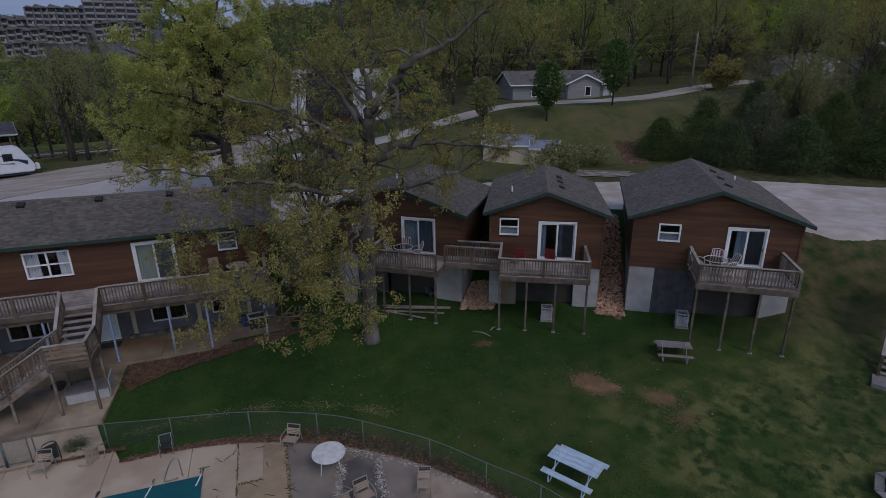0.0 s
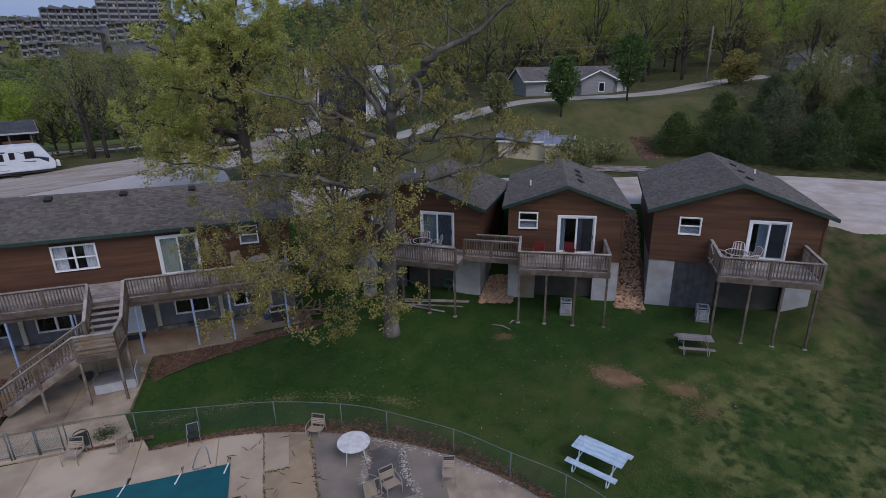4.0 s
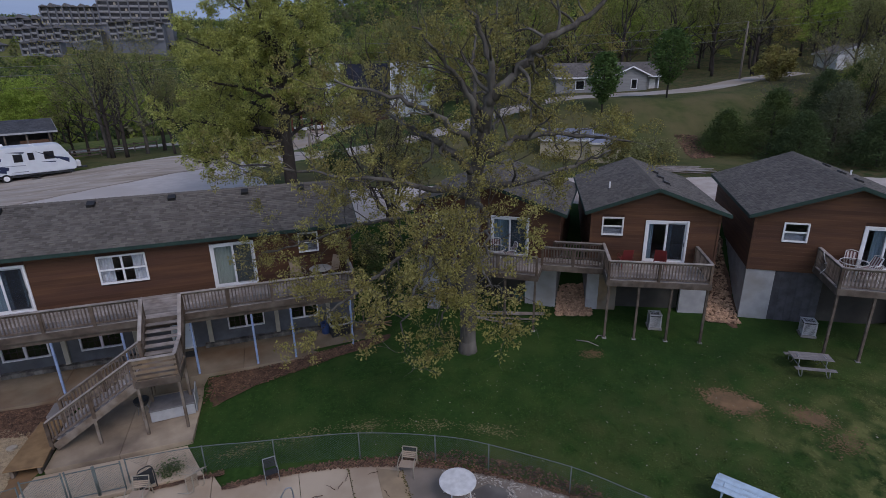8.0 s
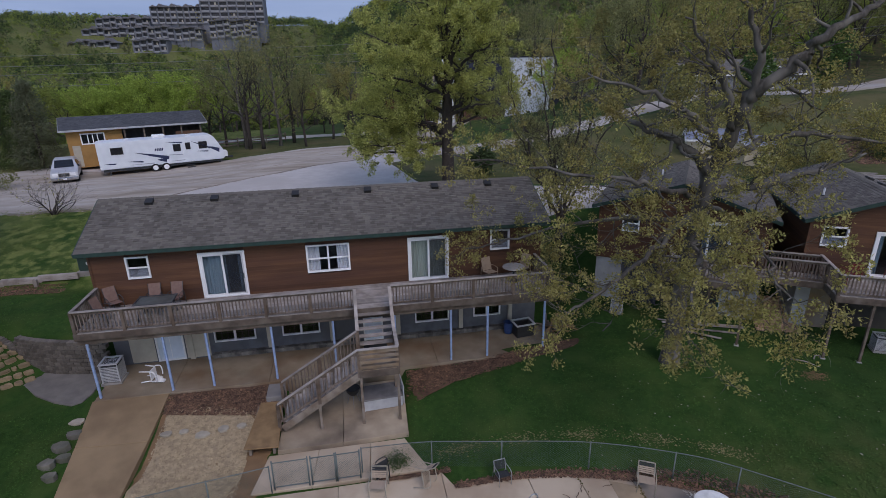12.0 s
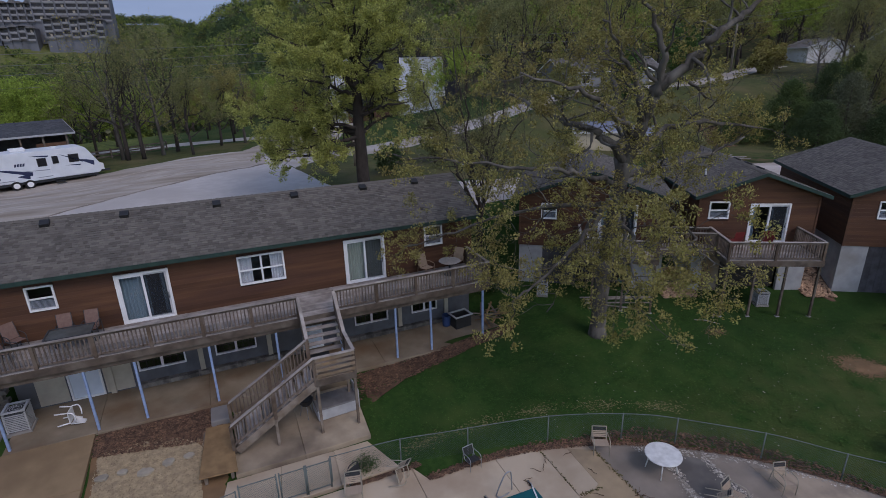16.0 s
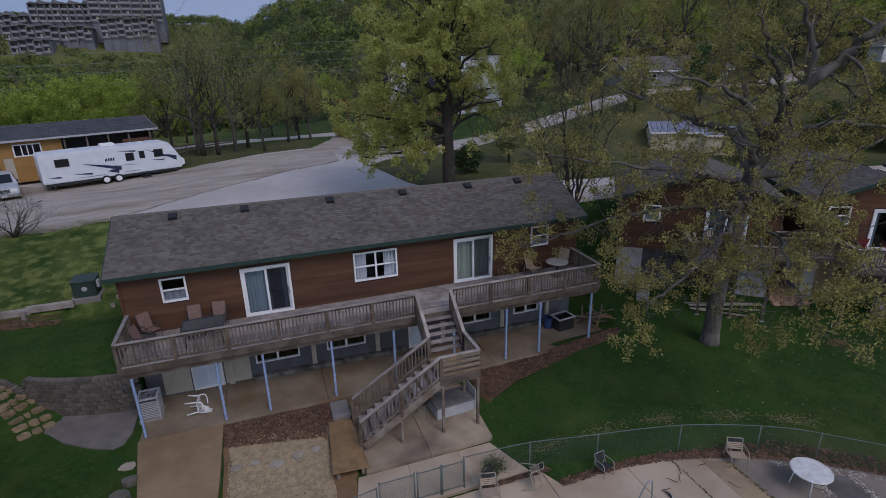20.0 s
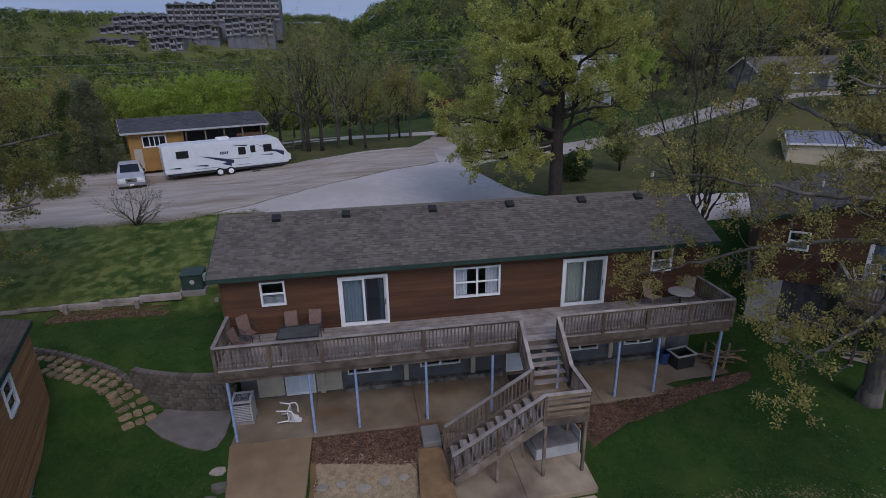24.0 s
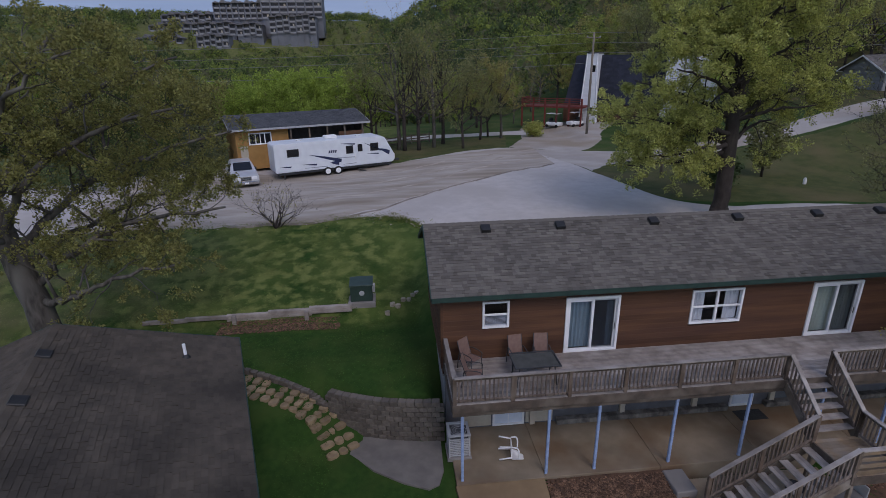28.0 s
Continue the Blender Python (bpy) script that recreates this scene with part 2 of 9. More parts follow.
FOUND_BLUE = surf("blue_grey_block_paint", (0.125, 0.132, 0.148), (0.09, 0.095, 0.107), scale=2, rough=0.85, bump=0.3, c=(0.10, 0.10, 0.105), big=0.4, coords="World")
FOUND_DARK = surf("dark_weathered_boards", (0.075, 0.075, 0.085), (0.05, 0.05, 0.056), scale=3, rough=0.9, vary=0.2, coords="World")
CREAM = surf("cream_board", (0.45, 0.41, 0.33), (0.38, 0.345, 0.28), scale=2, rough=0.8)
# shade of the open space under the cabins, put into a wall colour
SHADEWALL = surf("recess_shade_wall", (0.05, 0.046, 0.043), (0.032, 0.03, 0.028), scale=1.5, rough=0.95, bump=0.3, c=(0.075, 0.068, 0.06), big=0.5, coords="World")
BLACK = surf("black_metal", (0.02, 0.02, 0.021), (0.03, 0.03, 0.03), rough=0.5)
DULLSTEEL = surf("dull_fence_steel", (0.15, 0.175, 0.165), (0.11, 0.13, 0.125), scale=6, rough=0.7, metal=0.2)
STEEL = surf("galvanised_steel", (0.42, 0.43, 0.44), (0.32, 0.33, 0.34), scale=6, rough=0.45, metal=0.7)
CURTAIN_OLIVE = surf("olive_curtain_cloth", (0.40, 0.45, 0.385), (0.29, 0.335, 0.29), scale=8, rough=0.95, stretch=(6, 6, 0.2))
CURTAIN_PALE = surf("pale_curtain_cloth", (0.62, 0.63, 0.66), (0.48, 0.50, 0.54), scale=8, rough=0.95, stretch=(6, 6, 0.2))
BLIND = surf("grey_blind_reflection", (0.34, 0.36, 0.40), (0.27, 0.29, 0.33), scale=3, rough=0.7)
RIM = surf("dark_rim_joist_wood", (0.105, 0.08, 0.062), (0.07, 0.054, 0.043), scale=4, rough=0.9, bump=0.4, bscale=25, c=(0.15, 0.125, 0.10), big=0.4, vary=0.25, coords="World")
CURTAIN = surf("curtain_cloth", (0.22, 0.30, 0.345), (0.13, 0.185, 0.22), scale=8, rough=0.95, stretch=(6, 6, 0.2))
SCREEN = surf("fine_insect_screen", (0.035, 0.045, 0.06), (0.028, 0.036, 0.048), scale=3, rough=0.8)
SCREEN.node_tree.nodes["Principled BSDF"].inputs["Alpha"].default_value = 0.3
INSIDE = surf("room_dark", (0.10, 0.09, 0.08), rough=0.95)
GLASS = glass_mat("window_glass", (0.9, 0.92, 0.94), 0.03)

# ---- ground ----
def smooth(t):
    t = np.clip(t, 0, 1)
    return t * t * (3 - 2 * t)


def wave(x, y, s, k=0.0):
    """Slow rolling noise from sines."""
    return (np.sin(x / s + 1.3 + k) * np.cos(y / s * 0.9 + 0.7 * k) + 0.5 * np.sin(x / s * 2.3 + y / s * 1.7 + k)) / 1.5


PATH = ((-23.95, 28.15, 0.0), (-24.35, 28.8, 0.35), (-24.85, 29.3, 0.8), (-25.65, 29.7, 1.15), (-26.8, 30.05, 1.45), (-28.0, 30.45, 1.7), (-29.6, 30.8, 1.9))


def height(x, y):
    x, y = np.asarray(x, float), np.asarray(y, float)
    lawn = -2.06 + 0.0567 * x + 0.0828 * y
    lawn = np.where(y < 12, lawn - 0.03 * (12 - y), lawn)
    # west garden, its low wall and the lawn up to the lot
    yw = y - np.clip((-20.4 - x) * 0.29, -0.2, 1.3) * np.clip((y - 26.5) / 2, 0, 1) * np.clip((33 - y) / 3, 0, 1)
    west = np.interp(yw, [-60, 10, 20, 26, 28.45, 28.75, 30.5, 34.5, 35.1, 43.5, 48, 58, 70, 90], [-6, -2, -0.9, -0.15, 0.0, 1.45, 1.65, 1.85, 2.35, 3.95, 4.0, 3.45, 3.6, 3.0])
    far_west = np.interp(y, [-60, 10, 20, 26, 27.5, 31, 34.5, 35.1, 43.5, 48, 58, 70, 90], [-5, -1.2, -0.4, 0.25, 0.6, 1.75, 1.95, 2.3, 3.8, 3.9, 3.4, 3.5, 3.0])
    mid = np.interp(y, [-60, 12, 20, 22.3, 23.2, 26.2, 29.2, 34.4, 43, 48, 58, 70, 90], [-6, -1.0, -0.80, -0.78, -0.62, -0.12, -0.06, 3.0, 3.9, 4.0, 4.1, 3.8, 3.2])
    d = (y - 30.6 + 0.676 * (x - 3.4)) * 0.828
    east = lawn + (4.0 - lawn) * smooth((d - 1.0) / 7.0)
    bank = 4.8 * smooth((x - 2) / 30) * smooth((y - 45 + 0.15 * (x - 25)) / 12) + 1.4 * smooth((x - 38) / 30) * smooth((y - 30) / 30)
    east = east + bank
    w1 = smooth((x + 26.5) / 2.0)
    soft = smooth((y - 38) / 4.0)
    w2 = smooth((x + 20.9 + 5.5 * soft) / (0.8 + 11.0 * soft))
    w3 = smooth((x + 7.4) / 6.0)
    w3 = np.where(y > 27, smooth((x + 0.2) / 2.2), w3)
    z = far_west * (1 - w1) + west * w1
    z = z * (1 - w2) + mid * w2
    z = z * (1 - w3) + east * w3
    # the bank that carries the stone path
    near_path, path_z = np.full(np.shape(x), 9.0), np.zeros(np.shape(x))
    for (ax, ay, az), (bx, by, bz) in zip(PATH, PATH[1:]):
        f = np.clip(((x - ax) * (bx - ax) + (y - ay) * (by - ay)) / ((bx - ax) ** 2 + (by - ay) ** 2), 0, 1)
        d_ = np.hypot(x - ax - f * (bx - ax), y - ay - f * (by - ay))
        path_z = np.where(d_ < near_path, az + f * (bz - az), path_z)
        near_path = np.minimum(near_path, d_)
    b_ = smooth((1.3 - near_path) / 0.65)
    z = z * (1 - b_) + path_z * b_
    # soil heaped against the corner of the third cabin
    z = z + 0.9 * np.exp(-((x - 24.6) ** 2 + (y - 16.9) ** 2) / 3.2)
    # the pad dug in under the stairs
    dug = smooth((x + 12.9) / 0.35) * smooth((-7.35 - x) / 0.35) * smooth((y - 21.9) / 0.3) * smooth((26.6 - y) / 0.3)
    z = z * (1 - dug) - 0.72 * dug
    # the terrace of the pool
    r = np.hypot(x + 5.4, y - 5.6)
    inside = smooth((14.6 - r) / 1.0) * smooth((x + 18.5) / 2)
    z = z * (1 - inside) - 0.80 * inside
    # valley and the hills beyond
    far = np.hypot(x * 0.8, y - 30)
    valley = -9.0 * smooth((far - 62) / 70) * smooth((30 - x) / 60) * smooth((y - 60) / 20)
    hill = 44 * smooth((far - 150) / 330) + 26 * smooth((x - 40) / 120) * smooth((y - 60) / 120)
    # the slope under the hotel climbs later and steeper
    bearing, out = np.degrees(np.arctan2(x + 9, y - 5.6)), np.hypot(x + 9, y - 5.6)
    w = smooth((bearing + 40) / 8) * smooth((2.0 - bearing) / 5) * (y > 60)
    slope = np.interp(out, [0, 150, 220, 300, 450, 520, 545, 580, 640, 760, 1100], [0, 0, 2, 5, 9, 14, 22, 40, 57, 66, 78])
    hill = hill * (1 - w) + slope * w
    roll = wave(x, y, 37.0) * 5 * smooth((far - 110) / 150) * (1 - 0.7 * w)
    small = wave(x, y, 3.1) * 0.05 + wave(x, y, 1.3, 2.0) * 0.025
    return z + valley + hill + roll + small


def ground_z(x, y):
    return float(height(x, y))


def axis(fine0, fine1, step, reach, growth=1.16):
    a = list(np.arange(fine0, fine1 + 1e-6, step))
    s, v = step, a[-1]
    while v < reach:
        s *= growth
        v += s
        a.append(v)
    s, v = step, a[0]
    while v > -reach:
        s *= growth
        v -= s
        a.insert(0, v)
    return np.array(a)


def grid_mesh(name, X, Y, Z):
    h, w = X.shape
    co = np.stack([X, Y, Z], -1).reshape(-1, 3)
    idx = np.arange(h * w).reshape(h, w)
    f = np.stack([idx[:-1, :-1], idx[:-1, 1:], idx[1:, 1:], idx[1:, :-1]], -1).reshape(-1, 4)
    return mesh_of(name, co.tolist(), f.tolist(), True)




def tint_lawn(material, lo, hi, colour, amount, fine, north, edge):
    """Tints a lawn towards one side of the plot, in broken patches."""
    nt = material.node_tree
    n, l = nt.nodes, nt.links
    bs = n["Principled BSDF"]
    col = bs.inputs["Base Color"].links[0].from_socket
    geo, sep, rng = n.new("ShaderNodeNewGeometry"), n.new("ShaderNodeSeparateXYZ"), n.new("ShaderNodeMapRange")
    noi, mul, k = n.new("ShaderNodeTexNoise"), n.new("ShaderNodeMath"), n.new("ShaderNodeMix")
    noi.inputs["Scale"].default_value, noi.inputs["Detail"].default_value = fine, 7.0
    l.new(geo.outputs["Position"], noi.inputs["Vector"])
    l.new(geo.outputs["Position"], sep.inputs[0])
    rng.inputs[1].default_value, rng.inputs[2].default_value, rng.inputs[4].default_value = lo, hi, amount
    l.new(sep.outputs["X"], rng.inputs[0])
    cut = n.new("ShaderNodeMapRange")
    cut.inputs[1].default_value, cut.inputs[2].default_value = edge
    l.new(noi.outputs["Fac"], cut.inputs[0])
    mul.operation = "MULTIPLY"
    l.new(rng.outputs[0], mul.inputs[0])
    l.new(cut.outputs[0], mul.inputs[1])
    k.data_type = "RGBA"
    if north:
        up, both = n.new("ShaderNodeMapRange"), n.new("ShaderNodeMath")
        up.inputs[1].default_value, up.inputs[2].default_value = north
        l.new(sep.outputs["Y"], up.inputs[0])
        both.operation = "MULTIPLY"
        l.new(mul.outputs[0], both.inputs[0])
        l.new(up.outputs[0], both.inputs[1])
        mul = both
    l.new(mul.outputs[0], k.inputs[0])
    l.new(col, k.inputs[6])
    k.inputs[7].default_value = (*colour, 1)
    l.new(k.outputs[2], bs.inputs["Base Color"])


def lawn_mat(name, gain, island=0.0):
    """Lawn green in fine and broad mottling, yellower where the plot is dry, darker green near the cabins."""
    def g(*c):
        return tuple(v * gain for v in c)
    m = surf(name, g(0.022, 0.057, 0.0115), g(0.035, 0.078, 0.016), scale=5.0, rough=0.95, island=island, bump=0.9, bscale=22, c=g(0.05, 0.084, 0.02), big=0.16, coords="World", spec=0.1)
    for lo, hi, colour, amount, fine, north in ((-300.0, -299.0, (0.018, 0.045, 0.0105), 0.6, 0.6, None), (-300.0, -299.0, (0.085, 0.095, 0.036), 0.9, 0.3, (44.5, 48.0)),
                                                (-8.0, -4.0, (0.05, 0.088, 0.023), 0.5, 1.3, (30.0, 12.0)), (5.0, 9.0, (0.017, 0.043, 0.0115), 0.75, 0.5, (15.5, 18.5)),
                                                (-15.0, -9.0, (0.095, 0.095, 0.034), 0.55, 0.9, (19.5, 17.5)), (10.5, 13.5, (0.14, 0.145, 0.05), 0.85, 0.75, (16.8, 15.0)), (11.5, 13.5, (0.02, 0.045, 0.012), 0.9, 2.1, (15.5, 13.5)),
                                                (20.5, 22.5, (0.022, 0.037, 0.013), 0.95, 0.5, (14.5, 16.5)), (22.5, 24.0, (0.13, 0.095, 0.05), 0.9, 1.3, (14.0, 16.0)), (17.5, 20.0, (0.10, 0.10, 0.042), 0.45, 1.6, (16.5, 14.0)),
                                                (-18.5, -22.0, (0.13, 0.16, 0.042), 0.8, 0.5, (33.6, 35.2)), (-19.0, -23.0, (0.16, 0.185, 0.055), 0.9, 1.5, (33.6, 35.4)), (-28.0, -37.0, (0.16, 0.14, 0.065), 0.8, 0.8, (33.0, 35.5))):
        tint_lawn(m, lo, hi, g(*colour), amount, fine, north, (0.46, 0.62) if fine > 1.35 or fine == 0.75 else (0.34, 0.72))
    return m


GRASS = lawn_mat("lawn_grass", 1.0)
gx, gy = axis(-46, 46, 0.33, 900), axis(2, 66, 0.33, 900)
GX, GY = np.meshgrid(gx, gy)
ground = tagged(new("ground", grid_mesh("ground", GX, GY, height(GX, GY))), "uneven green lawn rising to wooded hills", "ground", kind="structure")
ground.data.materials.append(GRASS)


def ribbon(name, a, b, material, label, category, lift=0.05, across=16, steps=12, rag=0.25):
    """A draped strip of ground between two edges with ragged sides."""
    A, B = curve_through(a, steps), curve_through(b, steps)
    n = min(len(A), len(B))
    X, Y = np.zeros((n, across + 1)), np.zeros((n, across + 1))
    for i in range(n):
        p, q = A[i], B[i]
        d = (q - p).normalized()
        p = p + d * rag * noise.noise(p * 0.6)
        q = q + d * rag * noise.noise(q * 0.6)
        for k in range(across + 1):
            c = p.lerp(q, k / across)
            X[i, k], Y[i, k] = c.x, c.y
    e = np.zeros((n, across + 1)) + lift
    e[:, 0] = e[:, -1] = -0.03
    ob = tagged(new(name, grid_mesh(name, X, Y, height(X, Y) + e)), label, category, kind="structure")
    ob.data.materials.append(material)
    return ob


GRAVEL = surf("pale_gravel", (0.42, 0.385, 0.345), (0.33, 0.30, 0.27), scale=0.35, rough=0.95, bump=0.5, bscale=30, c=(0.29, 0.235, 0.175), big=0.4, coords="World")
LOT = surf("worn_pale_asphalt", (0.485, 0.45, 0.42), (0.43, 0.40, 0.372), scale=1.6, rough=0.93, bump=0.4, bscale=34, c=(0.40, 0.366, 0.335), big=0.12, coords="World")
GRAVEL_PALE = surf("whitish_gravel", (0.52, 0.465, 0.415), (0.42, 0.37, 0.325), scale=1.1, rough=0.95, bump=0.5, bscale=30, c=(0.36, 0.295, 0.24), big=0.25, coords="World")
ribbon("road", [(-90, 34), (-60, 41), (-42, 43.3), (-31.7, 43.7), (-23.5, 43.9), (-20.6, 42.8), (-18, 39), (-8, 37.4), (2, 37.4), (8, 36.2), (14, 33.6)],
       [(-95, 48), (-62, 55), (-46, 61), (-36, 65), (-25, 64.5), (-20.5, 63), (-9, 69), (-5.2, 54), (-3, 44.5), (5, 42.5), (20, 40.5)], LOT, "wide pale gravel lot and drive behind the houses", "road", across=30)
ribbon("road", [(-5.2, 54), (-1, 57.5), (8, 58.5), (20, 57.6), (38, 59.5), (52, 58.5), (80, 70)],
       [(-9, 69), (-1, 64), (8, 63.5), (20, 62.2), (38, 64.2), (54, 64), (82, 76)], GRAVEL, "pale gravel road climbing past the houses", "road")
ribbon("road", [(12, 34.4), (20, 31), (26.4, 26.2), (29.5, 20.9), (31.6, 19.0), (42, 15)],
       [(18, 41), (25, 38), (33, 36), (40, 33), (46, 28), (56, 24)], GRAVEL_PALE, "pale gravel drive past the gabled house", "road", lift=0.06)

ribbon("road", [(-9, 69), (-6, 76), (-4, 84), (-2, 92)], [(-3, 63.5), (2, 70), (5, 77), (9, 82)], GRAVEL, "grey drive leading down to the lodge", "road")

DRYGRASS = surf("dry_olive_grass", (0.085, 0.092, 0.034), (0.055, 0.068, 0.024), scale=1.2, rough=0.95, bump=0.8, bscale=20, c=(0.115, 0.10, 0.048), big=0.2, coords="World", spec=0.1)
ribbon("ground_bank", [(-5.3, 53.6), (-3.1, 45.2), (4.6, 42.9), (14, 42.0), (24, 41), (33, 38.5), (41, 36)],
       [(-5.1, 54.6), (-1, 57.4), (8, 58.4), (20, 57.2), (38, 59), (50, 58), (58, 58)], DRYGRASS, "bank of dry olive grass below the road", "bank", lift=0.04, across=30)
ribbon("ground_strip", [(-22.5, 64.2), (-20, 63.6), (-14, 66.2), (-9, 69.5)], [(-24, 76), (-18, 76.5), (-12, 78), (-7, 79)], DRYGRASS, "strip of dry grass under the trees", "grass strip", lift=0.05)

DIRTGRAVEL = surf("rutted_beige_gravel", (0.42, 0.375, 0.325), (0.33, 0.29, 0.245), scale=1.5, rough=0.95, bump=0.9, bscale=26, c=(0.25, 0.205, 0.155), big=0.35, stretch=(0.22, 1.1, 1), coords="World")
PALERUT = surf("pale_wheel_track", (0.43, 0.38, 0.325), (0.29, 0.245, 0.195), scale=1.4, rough=0.95, bump=0.5, bscale=26, stretch=(0.3, 1, 1), coords="World")
EDGESOIL = surf("dark_crumbling_edge", (0.17, 0.145, 0.12), (0.28, 0.245, 0.21), scale=1.4, rough=0.95, bump=0.8, bscale=20, coords="World")
near_ = [(-41, 43.2), (-31.5, 43.75), (-26, 44.0), (-22.6, 45.4), (-18.6, 49.6), (-13.2, 54.2), (-7.5, 57.3)]
far_ = [(-43, 60.5), (-31, 61.5), (-24, 62.6), (-20.6, 63.1), (-15.4, 65.0), (-9.4, 68.6), (-6.5, 69.5)]
ribbon("road_shoulder", near_, far_, DIRTGRAVEL, "rutted beige gravel shoulder of the lot", "road", lift=0.08, across=30, rag=0.9)
ribbon("road_edge", [(x, y - 0.16) for x, y in near_[1:]], [(x, y + 0.14) for x, y in near_[1:]], EDGESOIL, "dark crumbled edge of the asphalt", "road", lift=0.1, across=4, rag=0.5)
for k, f in enumerate((0.3, 0.52, 0.72)):
    mid_ = [(a[0] + (b[0] - a[0]) * f, a[1] + (b[1] - a[1]) * f) for a, b in zip(near_, far_)]
    ribbon("wheel_track", [(x, y - 0.25) for x, y in mid_], [(x, y + 0.3) for x, y in mid_], PALERUT, "faint wheel track in the gravel", "road", lift=0.1, across=4, rag=0.7)
ribbon("road", [(-30, 78), (-19, 79), (-9, 80.5), (-2.5, 80)], [(-30, 81.5), (-19, 82.2), (-9, 84.2), (-1, 86)], LOT, "grey drive passing behind the trees", "road", lift=0.07)

# ---- builders for houses ----
def wall_panel(name, parent, material, a0, a1, z0, z1, f0, f1, holes=(), along="x", label=""):
    """A wall from a0 to a1 with real openings; f0 and f1 are its two faces."""
    us = sorted({a0, a1, *[v for h in holes for v in h[:2]]})
    zs = sorted({z0, z1, *[v for h in holes for v in h[2:]]})

    def solid(i, j):
        if not (0 <= i < len(us) - 1 and 0 <= j < len(zs) - 1):
            return False
        u, z = (us[i] + us[i + 1]) / 2, (zs[j] + zs[j + 1]) / 2
        return not any(h[0] < u < h[1] and h[2] < z < h[3] for h in holes)

    vs, fs = [], []

    def quad(*pts):
        fs.append(tuple(range(len(vs), len(vs) + 4)))
        vs.extend([(u, f, z) if along == "x" else (f, u, z) for u, f, z in pts])

    for i in range(len(us) - 1):
        for j in range(len(zs) - 1):
            if not solid(i, j):
                continue
            u, v, z, w = us[i], us[i + 1], zs[j], zs[j + 1]
            quad((u, f0, z), (v, f0, z), (v, f0, w), (u, f0, w))
            quad((v, f1, z), (u, f1, z), (u, f1, w), (v, f1, w))
            if not solid(i - 1, j):
                quad((u, f1, z), (u, f0, z), (u, f0, w), (u, f1, w))
            if not solid(i + 1, j):
                quad((v, f0, z), (v, f1, z), (v, f1, w), (v, f0, w))
            if not solid(i, j - 1):
                quad((u, f1, z), (v, f1, z), (v, f0, z), (u, f0, z))
            if not solid(i, j + 1):
                quad((u, f0, w), (v, f0, w), (v, f1, w), (u, f1, w))
    return place(name, mesh_of(name, vs, fs), material, parent, None, label)


def siding(parent, material, a0, a1, z0, z1, face, out, holes=(), along="x", course=0.2, limit=None):
    """Overlapping boards on a wall; limit(z) narrows them under a gable."""
    z = z0
    while z < z1 - 0.02:
        top = min(z + course, z1)
        lo, hi = (a0, a1) if limit is None else limit(top)
        cuts = [(h[0], h[1]) for h in holes if h[2] < top - 0.02 and h[3] > z + 0.02]
        spans, u = [], lo
        for c, d in sorted(cuts):
            if c > u:
                spans.append((u, min(c, hi)))
            u = max(u, d)
        if u < hi:
            spans.append((u, hi))
        for s, e in spans:
            if e - s < 0.05:
                continue
            w = 0.024
            if along == "x":
                ob = box("siding_board", parent, material, s, e, face, face + out * w, z + 0.003, top + 0.012, 0.004, rx=2.2 * (1 if out < 0 else -1))
            else:
                ob = box("siding_board", parent, material, face, face + out * w, s, e, z + 0.003, top + 0.012, 0.004, ry=2.2 * (1 if out > 0 else -1))
        z = top


def shingles(name, parent, material, corner, along, up, length, rise, tab=0.22, course=0.14, label=""):
    """Courses of overlapping tabs on a roof slope."""
    corner, along, up = Vector(corner), Vector(along).normalized(), Vector(up).normalized()
    nrm = along.cross(up).normalized()
    if nrm.z < 0:
        nrm = -nrm
    rows, cols = int(rise / course), int(length / tab) + 1
    vs, fs = [], []
    for r in range(rows + 1):
        s0, s1 = r * course, min((r + 1) * course + 0.01, rise)
        off = (r % 2) * tab / 2 + rnd.uniform(-0.03, 0.03)
        cuts = [c * tab + off + rnd.uniform(-0.3, 0.3) * tab for c in range(-1, cols + 2)]
        for a, b in zip(cuts, cuts[1:]):
            a, b = max(a + 0.0025, 0), min(b - 0.0025, length)
            if b - a < 0.03:
                continue
            k = len(vs)
            t = 0.013 + rnd.choice((0.0, 0.003, 0.012))
            dz = rnd.uniform(-0.008, 0.004)
            for u, s, h in ((a, s0 + dz, 0.002), (b, s0 + dz, 0.002), (b, s0 + dz, t), (a, s0 + dz, t), (a, s1, 0.004), (b, s1, 0.004)):
                vs.append(corner + along * u + up * s + nrm * h)
            fs += [(k, k + 1, k + 2, k + 3), (k + 3, k + 2, k + 5, k + 4), (k, k + 3, k + 4), (k + 1, k + 5, k + 2)]
    return tagged(place(name, mesh_of(name, vs, fs), material, parent, None, label), kind="stuff")


